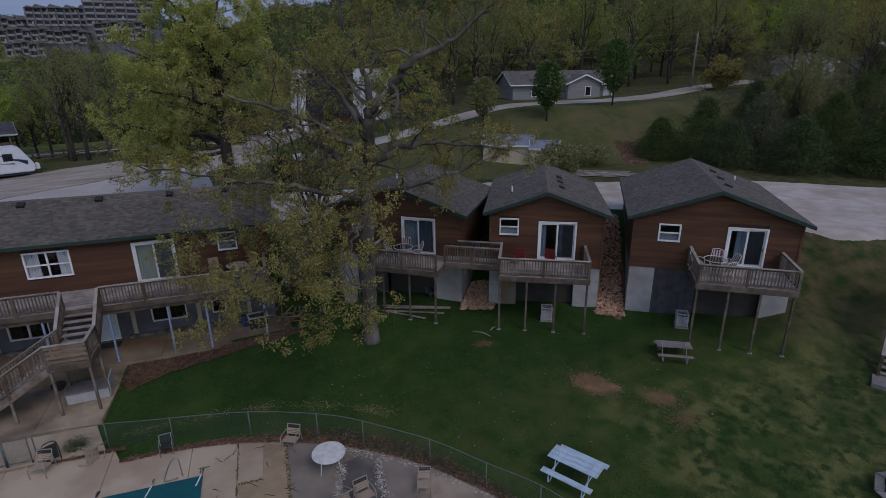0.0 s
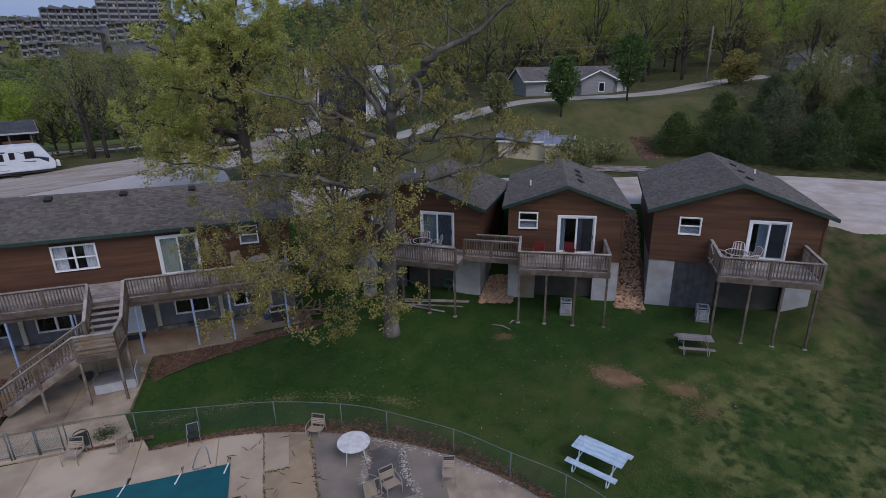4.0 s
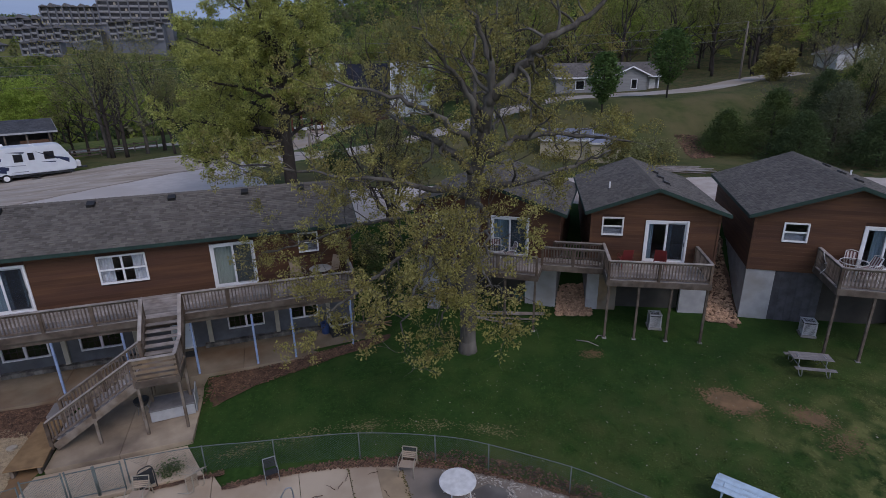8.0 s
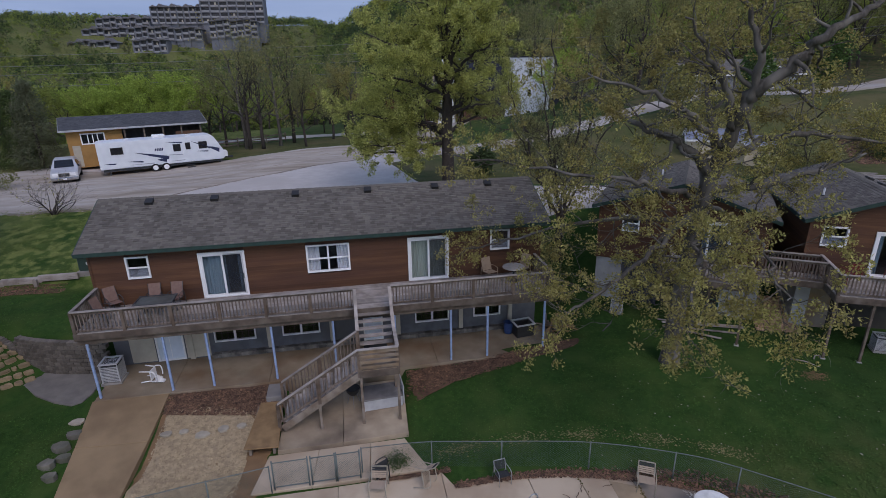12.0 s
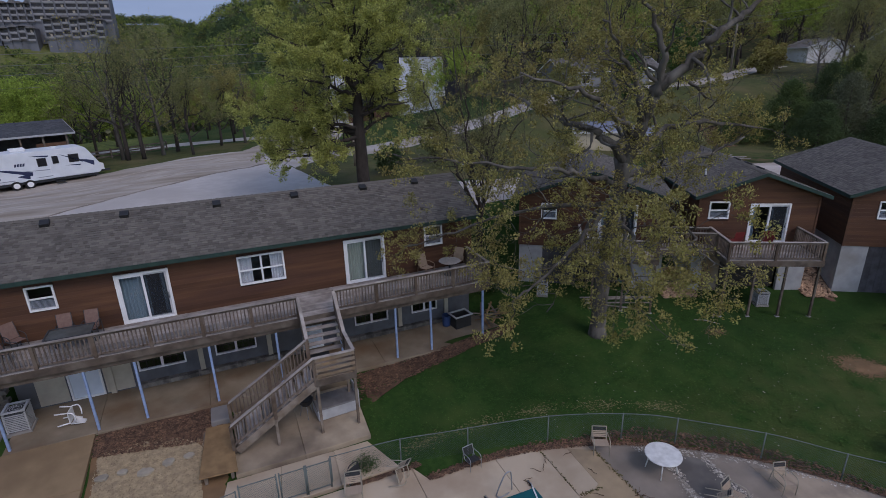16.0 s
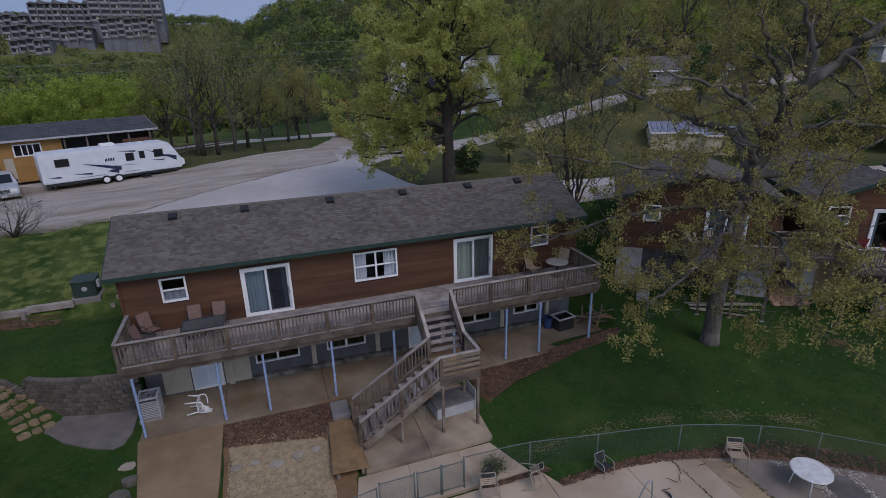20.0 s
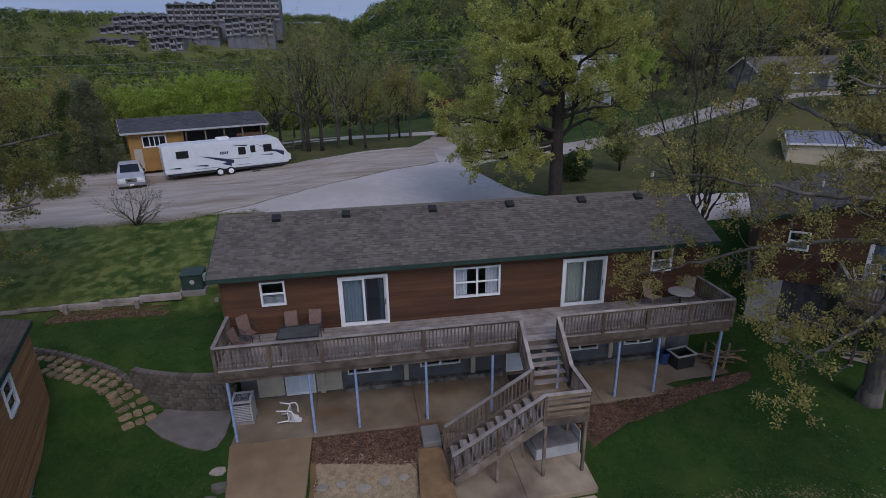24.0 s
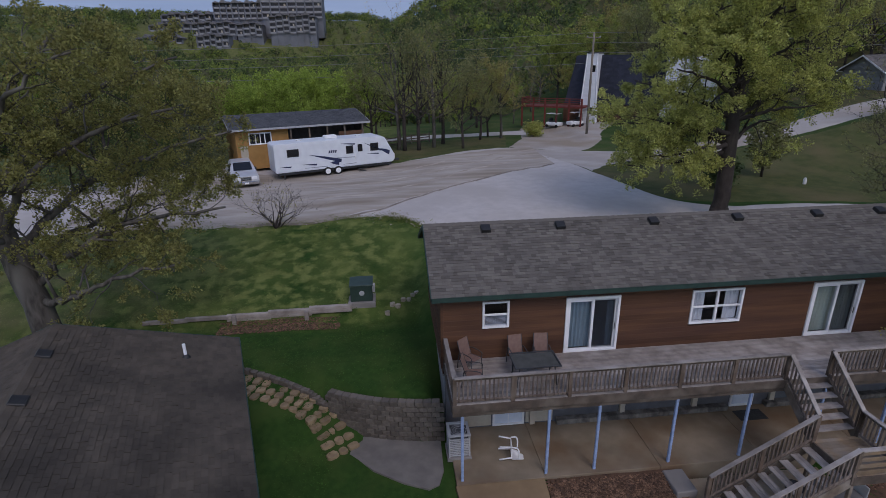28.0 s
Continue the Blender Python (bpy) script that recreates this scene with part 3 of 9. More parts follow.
def roof(parent, a0, a1, b0, b1, ze, zr, ridge_along, over=0.3, material=None, tabs=(True, True), fascia=None):
    """A gabled roof over the block a0..a1, b0..b1; the ridge runs along x or y."""
    material, fascia = material or SHINGLE, fascia or GREEN_TRIM
    mid = (b0 + b1) / 2 if ridge_along == "x" else (a0 + a1) / 2
    lo, hi = (b0, b1) if ridge_along == "x" else (a0, a1)
    e0, e1 = (a0 - over, a1 + over) if ridge_along == "x" else (b0 - over, b1 + over)
    slope = (zr - ze) / (mid - lo)
    z_out = ze - slope * over

    def P(along, crossing, z):
        return (along, crossing, z) if ridge_along == "x" else (crossing, along, z)

    t = 0.10
    prof = [(lo - over, z_out), (mid, zr), (hi + over, z_out), (hi + over, z_out - t), (mid, zr - t), (lo - over, z_out - t)]
    vs = [P(e, c, z) for e in (e0, e1) for c, z in prof]
    n = len(prof)
    fs = [(0, 1, 4, 5), (1, 2, 3, 4), (n, n + 5, n + 4, n + 1), (n + 1, n + 4, n + 3, n + 2)]
    fs += [(i, n + i, n + (i + 1) % n, (i + 1) % n) for i in range(n)]
    deck = place("roof", mesh_of("roof", vs, fs), material, parent)
    run = math.hypot(mid - lo + over, zr - z_out)
    for on, c0, sgn in ((tabs[0], lo - over, 1), (tabs[1], hi + over, -1)):
        if on:
            shingles("shingles", deck, material, P(e0, c0, z_out + 0.003), P(1, 0, 0), P(0, sgn * (mid - lo + over), zr - z_out), e1 - e0, run)
    # ridge caps, eave boards and rake boards
    caps = int((e1 - e0) / 0.3)
    d = 0.15 * slope
    vs = [P(q, c, z + h) for q, h in ((0.0, 0.0), (0.29, 0.012)) for c, z in ((-0.15, -d + 0.02), (0, 0.03), (0.15, -d + 0.02), (0.15, -d + 0.008), (0, 0.018), (-0.15, -d + 0.008))]
    cap = mesh_of("ridge_cap", vs, [(0, 1, 7, 6), (1, 2, 8, 7), (2, 3, 9, 8), (5, 0, 6, 11), (0, 5, 4, 1), (1, 4, 3, 2), (6, 7, 10, 11), (7, 8, 9, 10)])
    for i in range(caps):
        place("ridge_cap", cap, material, deck, Matrix.Translation(P(e0 + i * 0.3, mid, zr)))
    for c, s in ((lo - over, -1), (hi + over, 1)):
        p, q = P(e0, c + s * 0.016, z_out - 0.08), P(e1, c + s * 0.016, z_out - 0.08)
        beam("fascia", deck, fascia, p, q, 0.03, 0.17)
    for e, s in ((e0, -1), (e1, 1)):
        for c in (lo - over, hi + over):
            beam("rake_board", deck, fascia, P(e + s * 0.017, c, z_out - 0.075), P(e + s * 0.017, mid, zr - 0.075), 0.03, 0.17)
    return deck


def gable_fill(parent, material, c0, c1, z0, zr, f0, f1, along="x", name="gable"):
    """The triangle of wall under a gable."""
    m = (c0 + c1) / 2
    vs = [(c, f, z) if along == "x" else (f, c, z) for f in (f0, f1) for c, z in ((c0, z0), (c1, z0), (m, zr))]
    return place(name, mesh_of(name, vs, [(0, 1, 2), (5, 4, 3), (0, 3, 4, 1), (1, 4, 5, 2), (2, 5, 3, 0)]), material, parent)


def hole_frame(name, parent, material, x0, x1, z0, z1, y0, y1, w):
    bm = bmesh.new()
    add_box(bm, x0, x1, y0, y1, z0, z0 + w)
    add_box(bm, x0, x1, y0, y1, z1 - w, z1)
    add_box(bm, x0, x0 + w, y0, y1, z0 + w, z1 - w)
    add_box(bm, x1 - w, x1, y0, y1, z0 + w, z1 - w)
    return part(name, bm, material, parent)


def curtain(parent, x0, x1, z0, z1, y, waves=9, material=None):
    n = waves * 6
    vs = []
    for i in range(n + 1):
        x = x0 + (x1 - x0) * i / n
        dy = 0.025 * math.sin(2 * math.pi * waves * i / n) + 0.008 * math.sin(5.0 * i)
        vs += [(x, y + dy, z0), (x, y + dy * 0.6, z1)]
    fs = [(2 * i, 2 * i + 2, 2 * i + 3, 2 * i + 1) for i in range(n)]
    return place("curtain", mesh_of("curtain", vs, fs, True), material or CURTAIN, parent)


def window(parent, x0, x1, z0, z1, face, style="single", drapes=True):
    """A white framed window in a wall whose outer face is at y = face; style: single (two sashes, one above the other) or grid (two by two)."""
    fr = hole_frame("window", parent, WHITE, x0, x1, z0, z1, face - 0.045, face + 0.10, 0.07)
    xm, zm = (x0 + x1) / 2, (z0 + z1) / 2
    box("sash_bar", fr, WHITE, x0 + 0.07, x1 - 0.07, face - 0.03, face + 0.03, zm - 0.032, zm + 0.032, 0.004)
    if style == "grid":
        box("mullion", fr, WHITE, xm - 0.04, xm + 0.04, face - 0.035, face + 0.05, z0 + 0.07, z1 - 0.07, 0.004)
    xs = [(x0 + 0.07, xm - 0.04), (xm + 0.04, x1 - 0.07)] if style == "grid" else [(x0 + 0.07, x1 - 0.07)]
    for a, b in xs:
        for c, d in ((z0 + 0.07, zm - 0.032), (zm + 0.032, z1 - 0.07)):
            g = box("pane", fr, GLASS, a, b, face + 0.0, face + 0.006, c, d)
            g.visible_shadow = False
    # lower-sash blind; on the cabins its pale colour imitates the pane's reflection
    if style == "single":
        for k in range(9):
            zz = z0 + 0.09 + (zm - z0 - 0.1) * k / 9
            box("blind_slat", fr, BLIND, x0 + 0.07, x1 - 0.07, face + 0.07, face + 0.095, zz, zz + 0.02, rx=35)
    if drapes:
        w = (x1 - x0)
        curtain(fr, x0 + 0.06, x0 + 0.06 + w * 0.27, z0 + 0.05, z1 - 0.05, face + 0.16, 4, CURTAIN_PALE)
        curtain(fr, x1 - 0.06 - w * 0.27, x1 - 0.06, z0 + 0.05, z1 - 0.05, face + 0.16, 4, CURTAIN_PALE)
    return fr


def sliding_door(parent, x0, x1, z0, z1, face, drapes="left", cloth=None):
    fr = hole_frame("sliding_door", parent, WHITE, x0, x1, z0, z1, face - 0.05, face + 0.12, 0.085)
    xm = (x0 + x1) / 2
    for a, b, off, nm in ((x0 + 0.085, xm + 0.05, 0.0, "fixed_panel"), (xm - 0.05, x1 - 0.085, 0.045, "sliding_panel")):
        pn = hole_frame(nm, fr, WHITE if off == 0 else STEELWHITE, a, b, z0 + 0.085, z1 - 0.085, face - 0.02 + off, face + 0.02 + off, 0.085)
        g = box("pane", pn, GLASS, a + 0.085, b - 0.085, face + off - 0.003, face + off + 0.003, z0 + 0.17, z1 - 0.17)
        g.visible_shadow = False
    box("insect_screen", fr, SCREEN, xm + 0.02, x1 - 0.17, face - 0.004, face - 0.002, z0 + 0.16, z1 - 0.16)
    box("handle", fr, BLACK, x1 - 0.155, x1 - 0.125, face - 0.045, face - 0.02, z0 + 0.85, z0 + 1.1, 0.005)
    if drapes:
        spans = {"left": ((x0 + 0.1, xm + 0.12), (x1 - 0.36, x1 - 0.12)), "full": ((x0 + 0.1, x1 - 0.1),), "edge": ((x0 + 0.1, x0 + 0.42), (xm + 0.1, xm + 0.3)), "middle": ((xm - 0.42, xm + 0.12),)}[drapes]
        for a, b in spans:
            curtain(fr, a, b, z0 + 0.1, z1 - 0.1, face + 0.2, max(3, int((b - a) * 8)), cloth)
    return fr


STEELWHITE = surf("grey_white_screen_frame", (0.55, 0.56, 0.57), (0.47, 0.48, 0.49), scale=3, rough=0.5)

POSTWOOD = surf("dark_rail_post_wood", (0.115, 0.083, 0.06), (0.075, 0.054, 0.04), scale=4, rough=0.9, bump=0.4, bscale=25, c=(0.16, 0.13, 0.105), big=0.4, vary=0.25, coords="World")


def railing(parent, p, q, z, posts=None, height_=0.92, gap=0.135, both_ends=True, outward=(0, 0), spacing=1.9):
    """A wooden railing from p to q on a floor at z (z may be a pair for a slope)."""
    za, zb = z if isinstance(z, tuple) else (z, z)
    a, b = Vector((p[0], p[1], za)), Vector((q[0], q[1], zb))
    d = b - a
    flat = Vector((d.x, d.y, 0)).length
    n = max(1, round(flat / spacing))
    for i in range(n + 1):
        if not both_ends and i in (0,):
            continue
        c = a.lerp(b, i / n)
        box("rail_post", parent, POSTWOOD, c.x - 0.06, c.x + 0.06, c.y - 0.05, c.y + 0.05, c.z - 0.26, c.z + height_ - 0.02, 0.006)
    up = Vector((0, 0, 1))
    beam("top_rail", parent, GREYWOOD, a + up * height_, b + up * height_, 0.14, 0.038, 0.006)
    beam("upper_rail", parent, RAILWOOD, a + up * (height_ - 0.065), b + up * (height_ - 0.065), 0.038, 0.085)
    beam("lower_rail", parent, DARKRAIL, a + up * 0.1, b + up * 0.1, 0.038, 0.085)
    k = int(flat / gap)
    for i in range(1, k):
        c = a.lerp(b, i / k)
        box("baluster", parent, DARKRAIL, c.x - 0.023, c.x + 0.023, c.y - 0.019, c.y + 0.019, c.z + 0.06, c.z + height_ - 0.03)


TANBOARD = surf("weathered_tan_boards", (0.25, 0.175, 0.105), (0.18, 0.13, 0.085), scale=3, rough=0.88, bump=0.3, c=(0.23, 0.20, 0.165), big=0.4, vary=0.2, coords="World")


def deck_floor(parent, x0, x1, y0, y1, z, along="x", board=0.14, wood=None):
    if along == "x":
        y = y0
        while y < y1 - 0.02:
            box("deck_board", parent, wood or GREYWOOD, x0, x1, y + 0.004, min(y + board - 0.004, y1), z - 0.035, z + rnd.uniform(-0.003, 0.003), 0.004)
            y += board
    else:
        x = x0
        while x < x1 - 0.02:
            box("deck_board", parent, wood or GREYWOOD, x + 0.004, min(x + board - 0.004, x1), y0, y1, z - 0.035, z + rnd.uniform(-0.003, 0.003), 0.004)
            x += board
    box("rim_joist", parent, RIM, x0, x1, y0 - 0.04, y0, z - 0.29, z - 0.01, 0.005)
    box("rim_joist", parent, RIM, x0 - 0.04, x0, y0, y1, z - 0.29, z - 0.01, 0.005)
    box("rim_joist", parent, RIM, x1, x1 + 0.04, y0, y1, z - 0.29, z - 0.01, 0.005)
    n = int((x1 - x0) / 0.6)
    for i in range(1, n):
        x = x0 + (x1 - x0) * i / n
        box("joist", parent, RIM, x - 0.02, x + 0.02, y0, y1, z - 0.26, z - 0.04)

# ---- the long house ----
LX0, LX1, LY, LB = -20.35, -0.3, 28.83, 34.8
FLOOR = 3.05
house = thing("long_house", 0, 0, 0, 0, "long single-storey cedar-sided house over a painted block basement", "house")
doors_up = [(-16.02, -14.07, 3.02, 5.18), (-6.8, -4.85, 3.02, 5.20)]
wins_up = [(-18.95, -18.02, 4.22, 5.22), (-11.42, -9.48, 3.86, 5.18), (-2.82, -1.86, 4.30, 5.30)]
holes = doors_up + wins_up
wall_panel("wall", house, SHEATH, LX0, LX1, 2.75, 5.62, LY + 0.03, LY + 0.16, holes)
siding(house, CEDAR, LX0 - 0.01, LX1 + 0.01, 2.75, 5.60, LY + 0.028, -1, holes)
wall_panel("wall", house, SHEATH, LY + 0.16, LB - 0.16, 2.4, 5.62, LX0 + 0.03, LX0 + 0.16, (), "y")
siding(house, CEDAR, LY + 0.02, LB, 2.4, 5.62, LX0 + 0.028, -1, (), "y")
wall_panel("wall", house, SHEATH, LY + 0.16, LB - 0.16, 2.4, 5.62, LX1 - 0.16, LX1 - 0.03, (), "y")
siding(house, CEDAR, LY + 0.02, LB, 2.4, 5.62, LX1 - 0.028, 1, (), "y")
wall_panel("wall", house, CEDAR, LX0, LX1, 2.6, 5.62, LB - 0.16, LB)
for f0, f1 in ((LX0 + 0.02, LX0 + 0.16), (LX1 - 0.16, LX1 - 0.02)):
    gable_fill(house, CEDAR, LY, LB, 5.62, 6.92, f0, f1, "y")
for x in (LX0, LX1):
    box("corner_board", house, CEDAR, x - 0.05, x + 0.05, LY - 0.03, LY + 0.06, 2.75, 5.6, 0.005)
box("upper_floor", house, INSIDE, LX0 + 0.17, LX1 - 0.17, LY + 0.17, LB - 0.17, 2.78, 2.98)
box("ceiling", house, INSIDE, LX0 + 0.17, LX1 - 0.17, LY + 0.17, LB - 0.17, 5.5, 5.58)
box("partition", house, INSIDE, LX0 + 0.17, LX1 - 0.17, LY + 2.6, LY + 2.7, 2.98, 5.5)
roof(house, LX0, LX1, LY, LB, 5.78, 7.12, "x", 0.36, tabs=(True, False))
for x in (-18.4, -15.54, -11.85, -8.4, -5.05, -2.31):
    bm = bmesh.new()
    add_box(bm, -0.17, 0.17, -0.17, 0.17, -0.06, 0.10)
    add_box(bm, -0.24, 0.24, -0.24, 0.24, -0.10, -0.05)
    v = part("roof_vent", bm, BLACK, house, "black box roof vent", pose(x, LY + 2.55, 6.98, 23, 0, 0))
for d, drapes, cloth in zip(doors_up, ("left", "full"), (CURTAIN, CURTAIN_OLIVE)):
    sliding_door(house, *d[:2], d[2], d[3], LY, drapes, cloth)
window(house, *wins_up[0], LY, "single", False)
window(house, *wins_up[1], LY, "grid")
window(house, *wins_up[2], LY, "single", False)

# basement
low = [(-15.95, -14.1, 0.72, 1.55), (-12.9, -11.15, 0.72, 1.55), (-6.55, -4.85, 0.72, 1.55), (-3.6, -2.2, 0.75, 1.6)]
doors_low = [(-18.5, -17.3, 0.02, 2.02), (-9.1, -8.15, 0.02, 2.05)]
wall_panel("basement_wall", house, FOUND_BLUE, LX0 + 0.1, LX1 - 0.05, -0.15, 2.75, LY + 0.14, LY + 0.34, low + doors_low)
box("cream_panel", house, CREAM, -19.6, -18.56, LY + 0.11, LY + 0.138, 0.05, 2.4, 0.004)
box("cream_panel", house, CREAM, -17.24, -16.2, LY + 0.11, LY + 0.138, 0.05, 2.4, 0.004)
for f0, f1 in ((LX0 + 0.1, LX0 + 0.3), (LX1 - 0.3, LX1 - 0.05)):
    wall_panel("basement_wall", house, FOUND_WHITE, LY + 0.34, LB - 0.1, -0.3, 2.6, f0, f1, (), "y")
for x in (-17.0, -13.5, -10.6, -7.4, -4.25, -1.7):
    box("pilaster", house, CREAM, x - 0.1, x + 0.1, LY + 0.02, LY + 0.138, 0.0, 2.6, 0.006)
for w in low:
    fr = hole_frame("window", house, WHITE, *w, LY + 0.08, LY + 0.2, 0.06)
    xm = (w[0] + w[1]) / 2
    box("mullion", fr, WHITE, xm - 0.05, xm + 0.05, LY + 0.09, LY + 0.18, w[2] + 0.06, w[3] - 0.06, 0.004)
    for a, b in ((w[0] + 0.06, xm - 0.05), (xm + 0.05, w[1] - 0.06)):
        g = box("pane", fr, GLASS, a, b, LY + 0.14, LY + 0.146, w[2] + 0.06, w[3] - 0.06)
        g.visible_shadow = False
        for k in (1, 2):
            x = a + (b - a) * k / 3
            box("muntin", fr, INSIDE, x - 0.008, x + 0.008, LY + 0.148, LY + 0.156, w[2] + 0.06, w[3] - 0.06)
        zz = (w[2] + w[3]) / 2
        box("muntin", fr, INSIDE, a, b, LY + 0.148, LY + 0.156, zz - 0.008, zz + 0.008)
LEDGE = surf("stained_grey_block", (0.20, 0.19, 0.175), (0.13, 0.125, 0.115), scale=4, rough=0.95, bump=0.5, c=(0.06, 0.058, 0.055), big=0.5, vary=0.2, coords="World")
for k in range(36):
    x = -16.1 + 0.4 * k
    if not any(d[0] - 0.45 < x < d[1] + 0.05 for d in doors_low):
        box("ledge_block", house, LEDGE, x + 0.006, x + 0.394, LY - 0.14, LY + 0.13, 0.004, 0.21, 0.012)
DOORBLUE = surf("pale_blue_white_door", (0.60, 0.66, 0.74), (0.53, 0.59, 0.67), scale=2, rough=0.5)
for w in doors_low:
    fr = hole_frame("basement_door", house, WHITE, w[0], w[1], w[2], w[3] + 0.02, LY + 0.08, LY + 0.24, 0.07)
    box("door_leaf", fr, DOORBLUE, w[0] + 0.07, w[1] - 0.07, LY + 0.13, LY + 0.17, 0.05, w[3] - 0.05, 0.006)
    if w[1] - w[0] < 1.0:
        xm = (w[0] + w[1]) / 2
        box("door_light", fr, GLASS, xm - 0.26, xm + 0.26, LY + 0.118, LY + 0.126, 1.45, 1.85)
        for k in (-0.087, 0.087):
            box("muntin", fr, WHITE, xm + k - 0.012, xm + k + 0.012, LY + 0.108, LY + 0.117, 1.45, 1.85)
        box("muntin", fr, WHITE, xm - 0.26, xm + 0.26, LY + 0.108, LY + 0.117, 1.638, 1.662)
        for c, d in ((0.2, 0.65), (0.75, 1.3)):
            for sx in (-0.2, 0.2):
                box("door_panel", fr, DOORBLUE, xm + sx - 0.14, xm + sx + 0.14, LY + 0.122, LY + 0.13, c, d, 0.004)
        lathe("knob", fr, STEEL, [(0.012, 0), (0.012, 0.03), (0.03, 0.04), (0.03, 0.06), (0.012, 0.07)], 12, pose(w[1] - 0.14, LY + 0.13, 1.0, 90, 0, 0))
    else:
        xm = (w[0] + w[1]) / 2
        box("center_stile", fr, WHITE, xm - 0.012, xm + 0.012, LY + 0.12, LY + 0.13, 0.06, 1.95)

# deck of the long house
DY = 26.25
deck = thing("long_deck", 0, 0, 0, 0, "long weathered grey wooden deck on thin pale blue posts", "deck")
deck_floor(deck, -20.3, -0.55, DY, LY - 0.03, FLOOR)
SX0, SX1 = -9.42, -7.9
railing(deck, (-20.25, DY + 0.05), (SX0, DY + 0.05), FLOOR)
railing(deck, (SX1, DY + 0.05), (-0.6, DY + 0.05), FLOOR)
railing(deck, (-20.25, DY + 0.05), (-20.25, LY - 0.1), FLOOR, both_ends=False)
railing(deck, (-0.6, DY + 0.05), (-0.6, LY - 0.1), FLOOR, both_ends=False)
box("girder", deck, RIM, -20.3, -0.55, DY + 0.1, DY + 0.2, FLOOR - 0.52, FLOOR - 0.27, 0.006)
for x in (-20.0, -17.2, -15.55, -12.95, -10.4, -7.75, -5.25, -3.55, -0.85):
    box("deck_post", deck, POSTBLUE, x - 0.045, x + 0.045, DY + 0.1, DY + 0.19, -0.06, FLOOR - 0.5, 0.012)

# stairs with a landing
LAND, LYA, LYB = 1.86, 23.25, 24.78
stairs = thing("deck_stairs", 0, 0, 0, 0, "weathered wooden stairs with a turning landing", "stairs")
n = 6
for i in range(1, n):
    z = FLOOR + (LAND - FLOOR) * i / n
    y = DY + (LYB - DY) * (i - 0.5) / (n - 0.5)
    for k in (0, 1):
        box("tread", stairs, GREYWOOD, SX0 + 0.05, SX1 - 0.05, y - 0.15 + k * 0.14, y - 0.015 + k * 0.14, z - 0.04, z, 0.005)
for x in (SX0 + 0.02, SX1 - 0.02):
    beam("stringer", stairs, RAILWOOD, (x, DY, FLOOR - 0.2), (x, LYB - 0.05, LAND - 0.14), 0.04, 0.28)
deck_floor(stairs, SX0, SX1, LYA, LYB, LAND, wood=TANBOARD)
for x in (SX0 + 0.03, SX1 - 0.03):
    railing(stairs, (x, DY), (x, LYB), (FLOOR, LAND), both_ends=False, spacing=2.5)
railing(stairs, (SX1 - 0.03, LYB), (SX1 - 0.03, LYA + 0.03), LAND, spacing=2.5)
for k in range(4):
    box("rail_board", stairs, TANBOARD, SX0, SX1, LYA - 0.03, LYA, LAND + 0.08 + k * 0.22, LAND + 0.21 + k * 0.22, 0.005)
box("top_rail", stairs, GREYWOOD, SX0, SX1, LYA - 0.08, LYA + 0.06, LAND + 0.9, LAND + 0.94, 0.005)
for x, y in ((SX0 + 0.05, LYA + 0.05), (SX1 - 0.05, LYA + 0.05), (SX0 + 0.05, LYB - 0.05), (SX1 - 0.05, LYB - 0.05)):
    box("landing_post", stairs, RAILWOOD, x - 0.05, x + 0.05, y - 0.05, y + 0.05, ground_z(x, y) - 0.1, LAND + (0.9 if y < 24 else -0.05), 0.006)
n, FX0, FZ0 = 10, -12.55, -0.2
for i in range(1, n):
    z = LAND + (FZ0 - LAND) * i / n
    x = SX0 + (FX0 - SX0) * (i - 0.5) / (n - 0.5)
    for k in (0, 1):
        box("tread", stairs, GREYWOOD, x - 0.02 - k * 0.14, x + 0.115 - k * 0.14, LYA + 0.05, LYB - 0.05, z - 0.04, z, 0.005)
for y in (LYA + 0.02, LYB - 0.02):
    beam("stringer", stairs, RAILWOOD, (SX0, y, LAND - 0.2), (FX0 + 0.1, y, FZ0 - 0.1), 0.04, 0.3)
    railing(stairs, (SX0, y), (FX0, y), (LAND, FZ0 + 0.1), spacing=1.7)
box("middle_post", stairs, RAILWOOD, -11.05, -10.95, LYA, LYA + 0.1, -0.8, 1.0, 0.006)

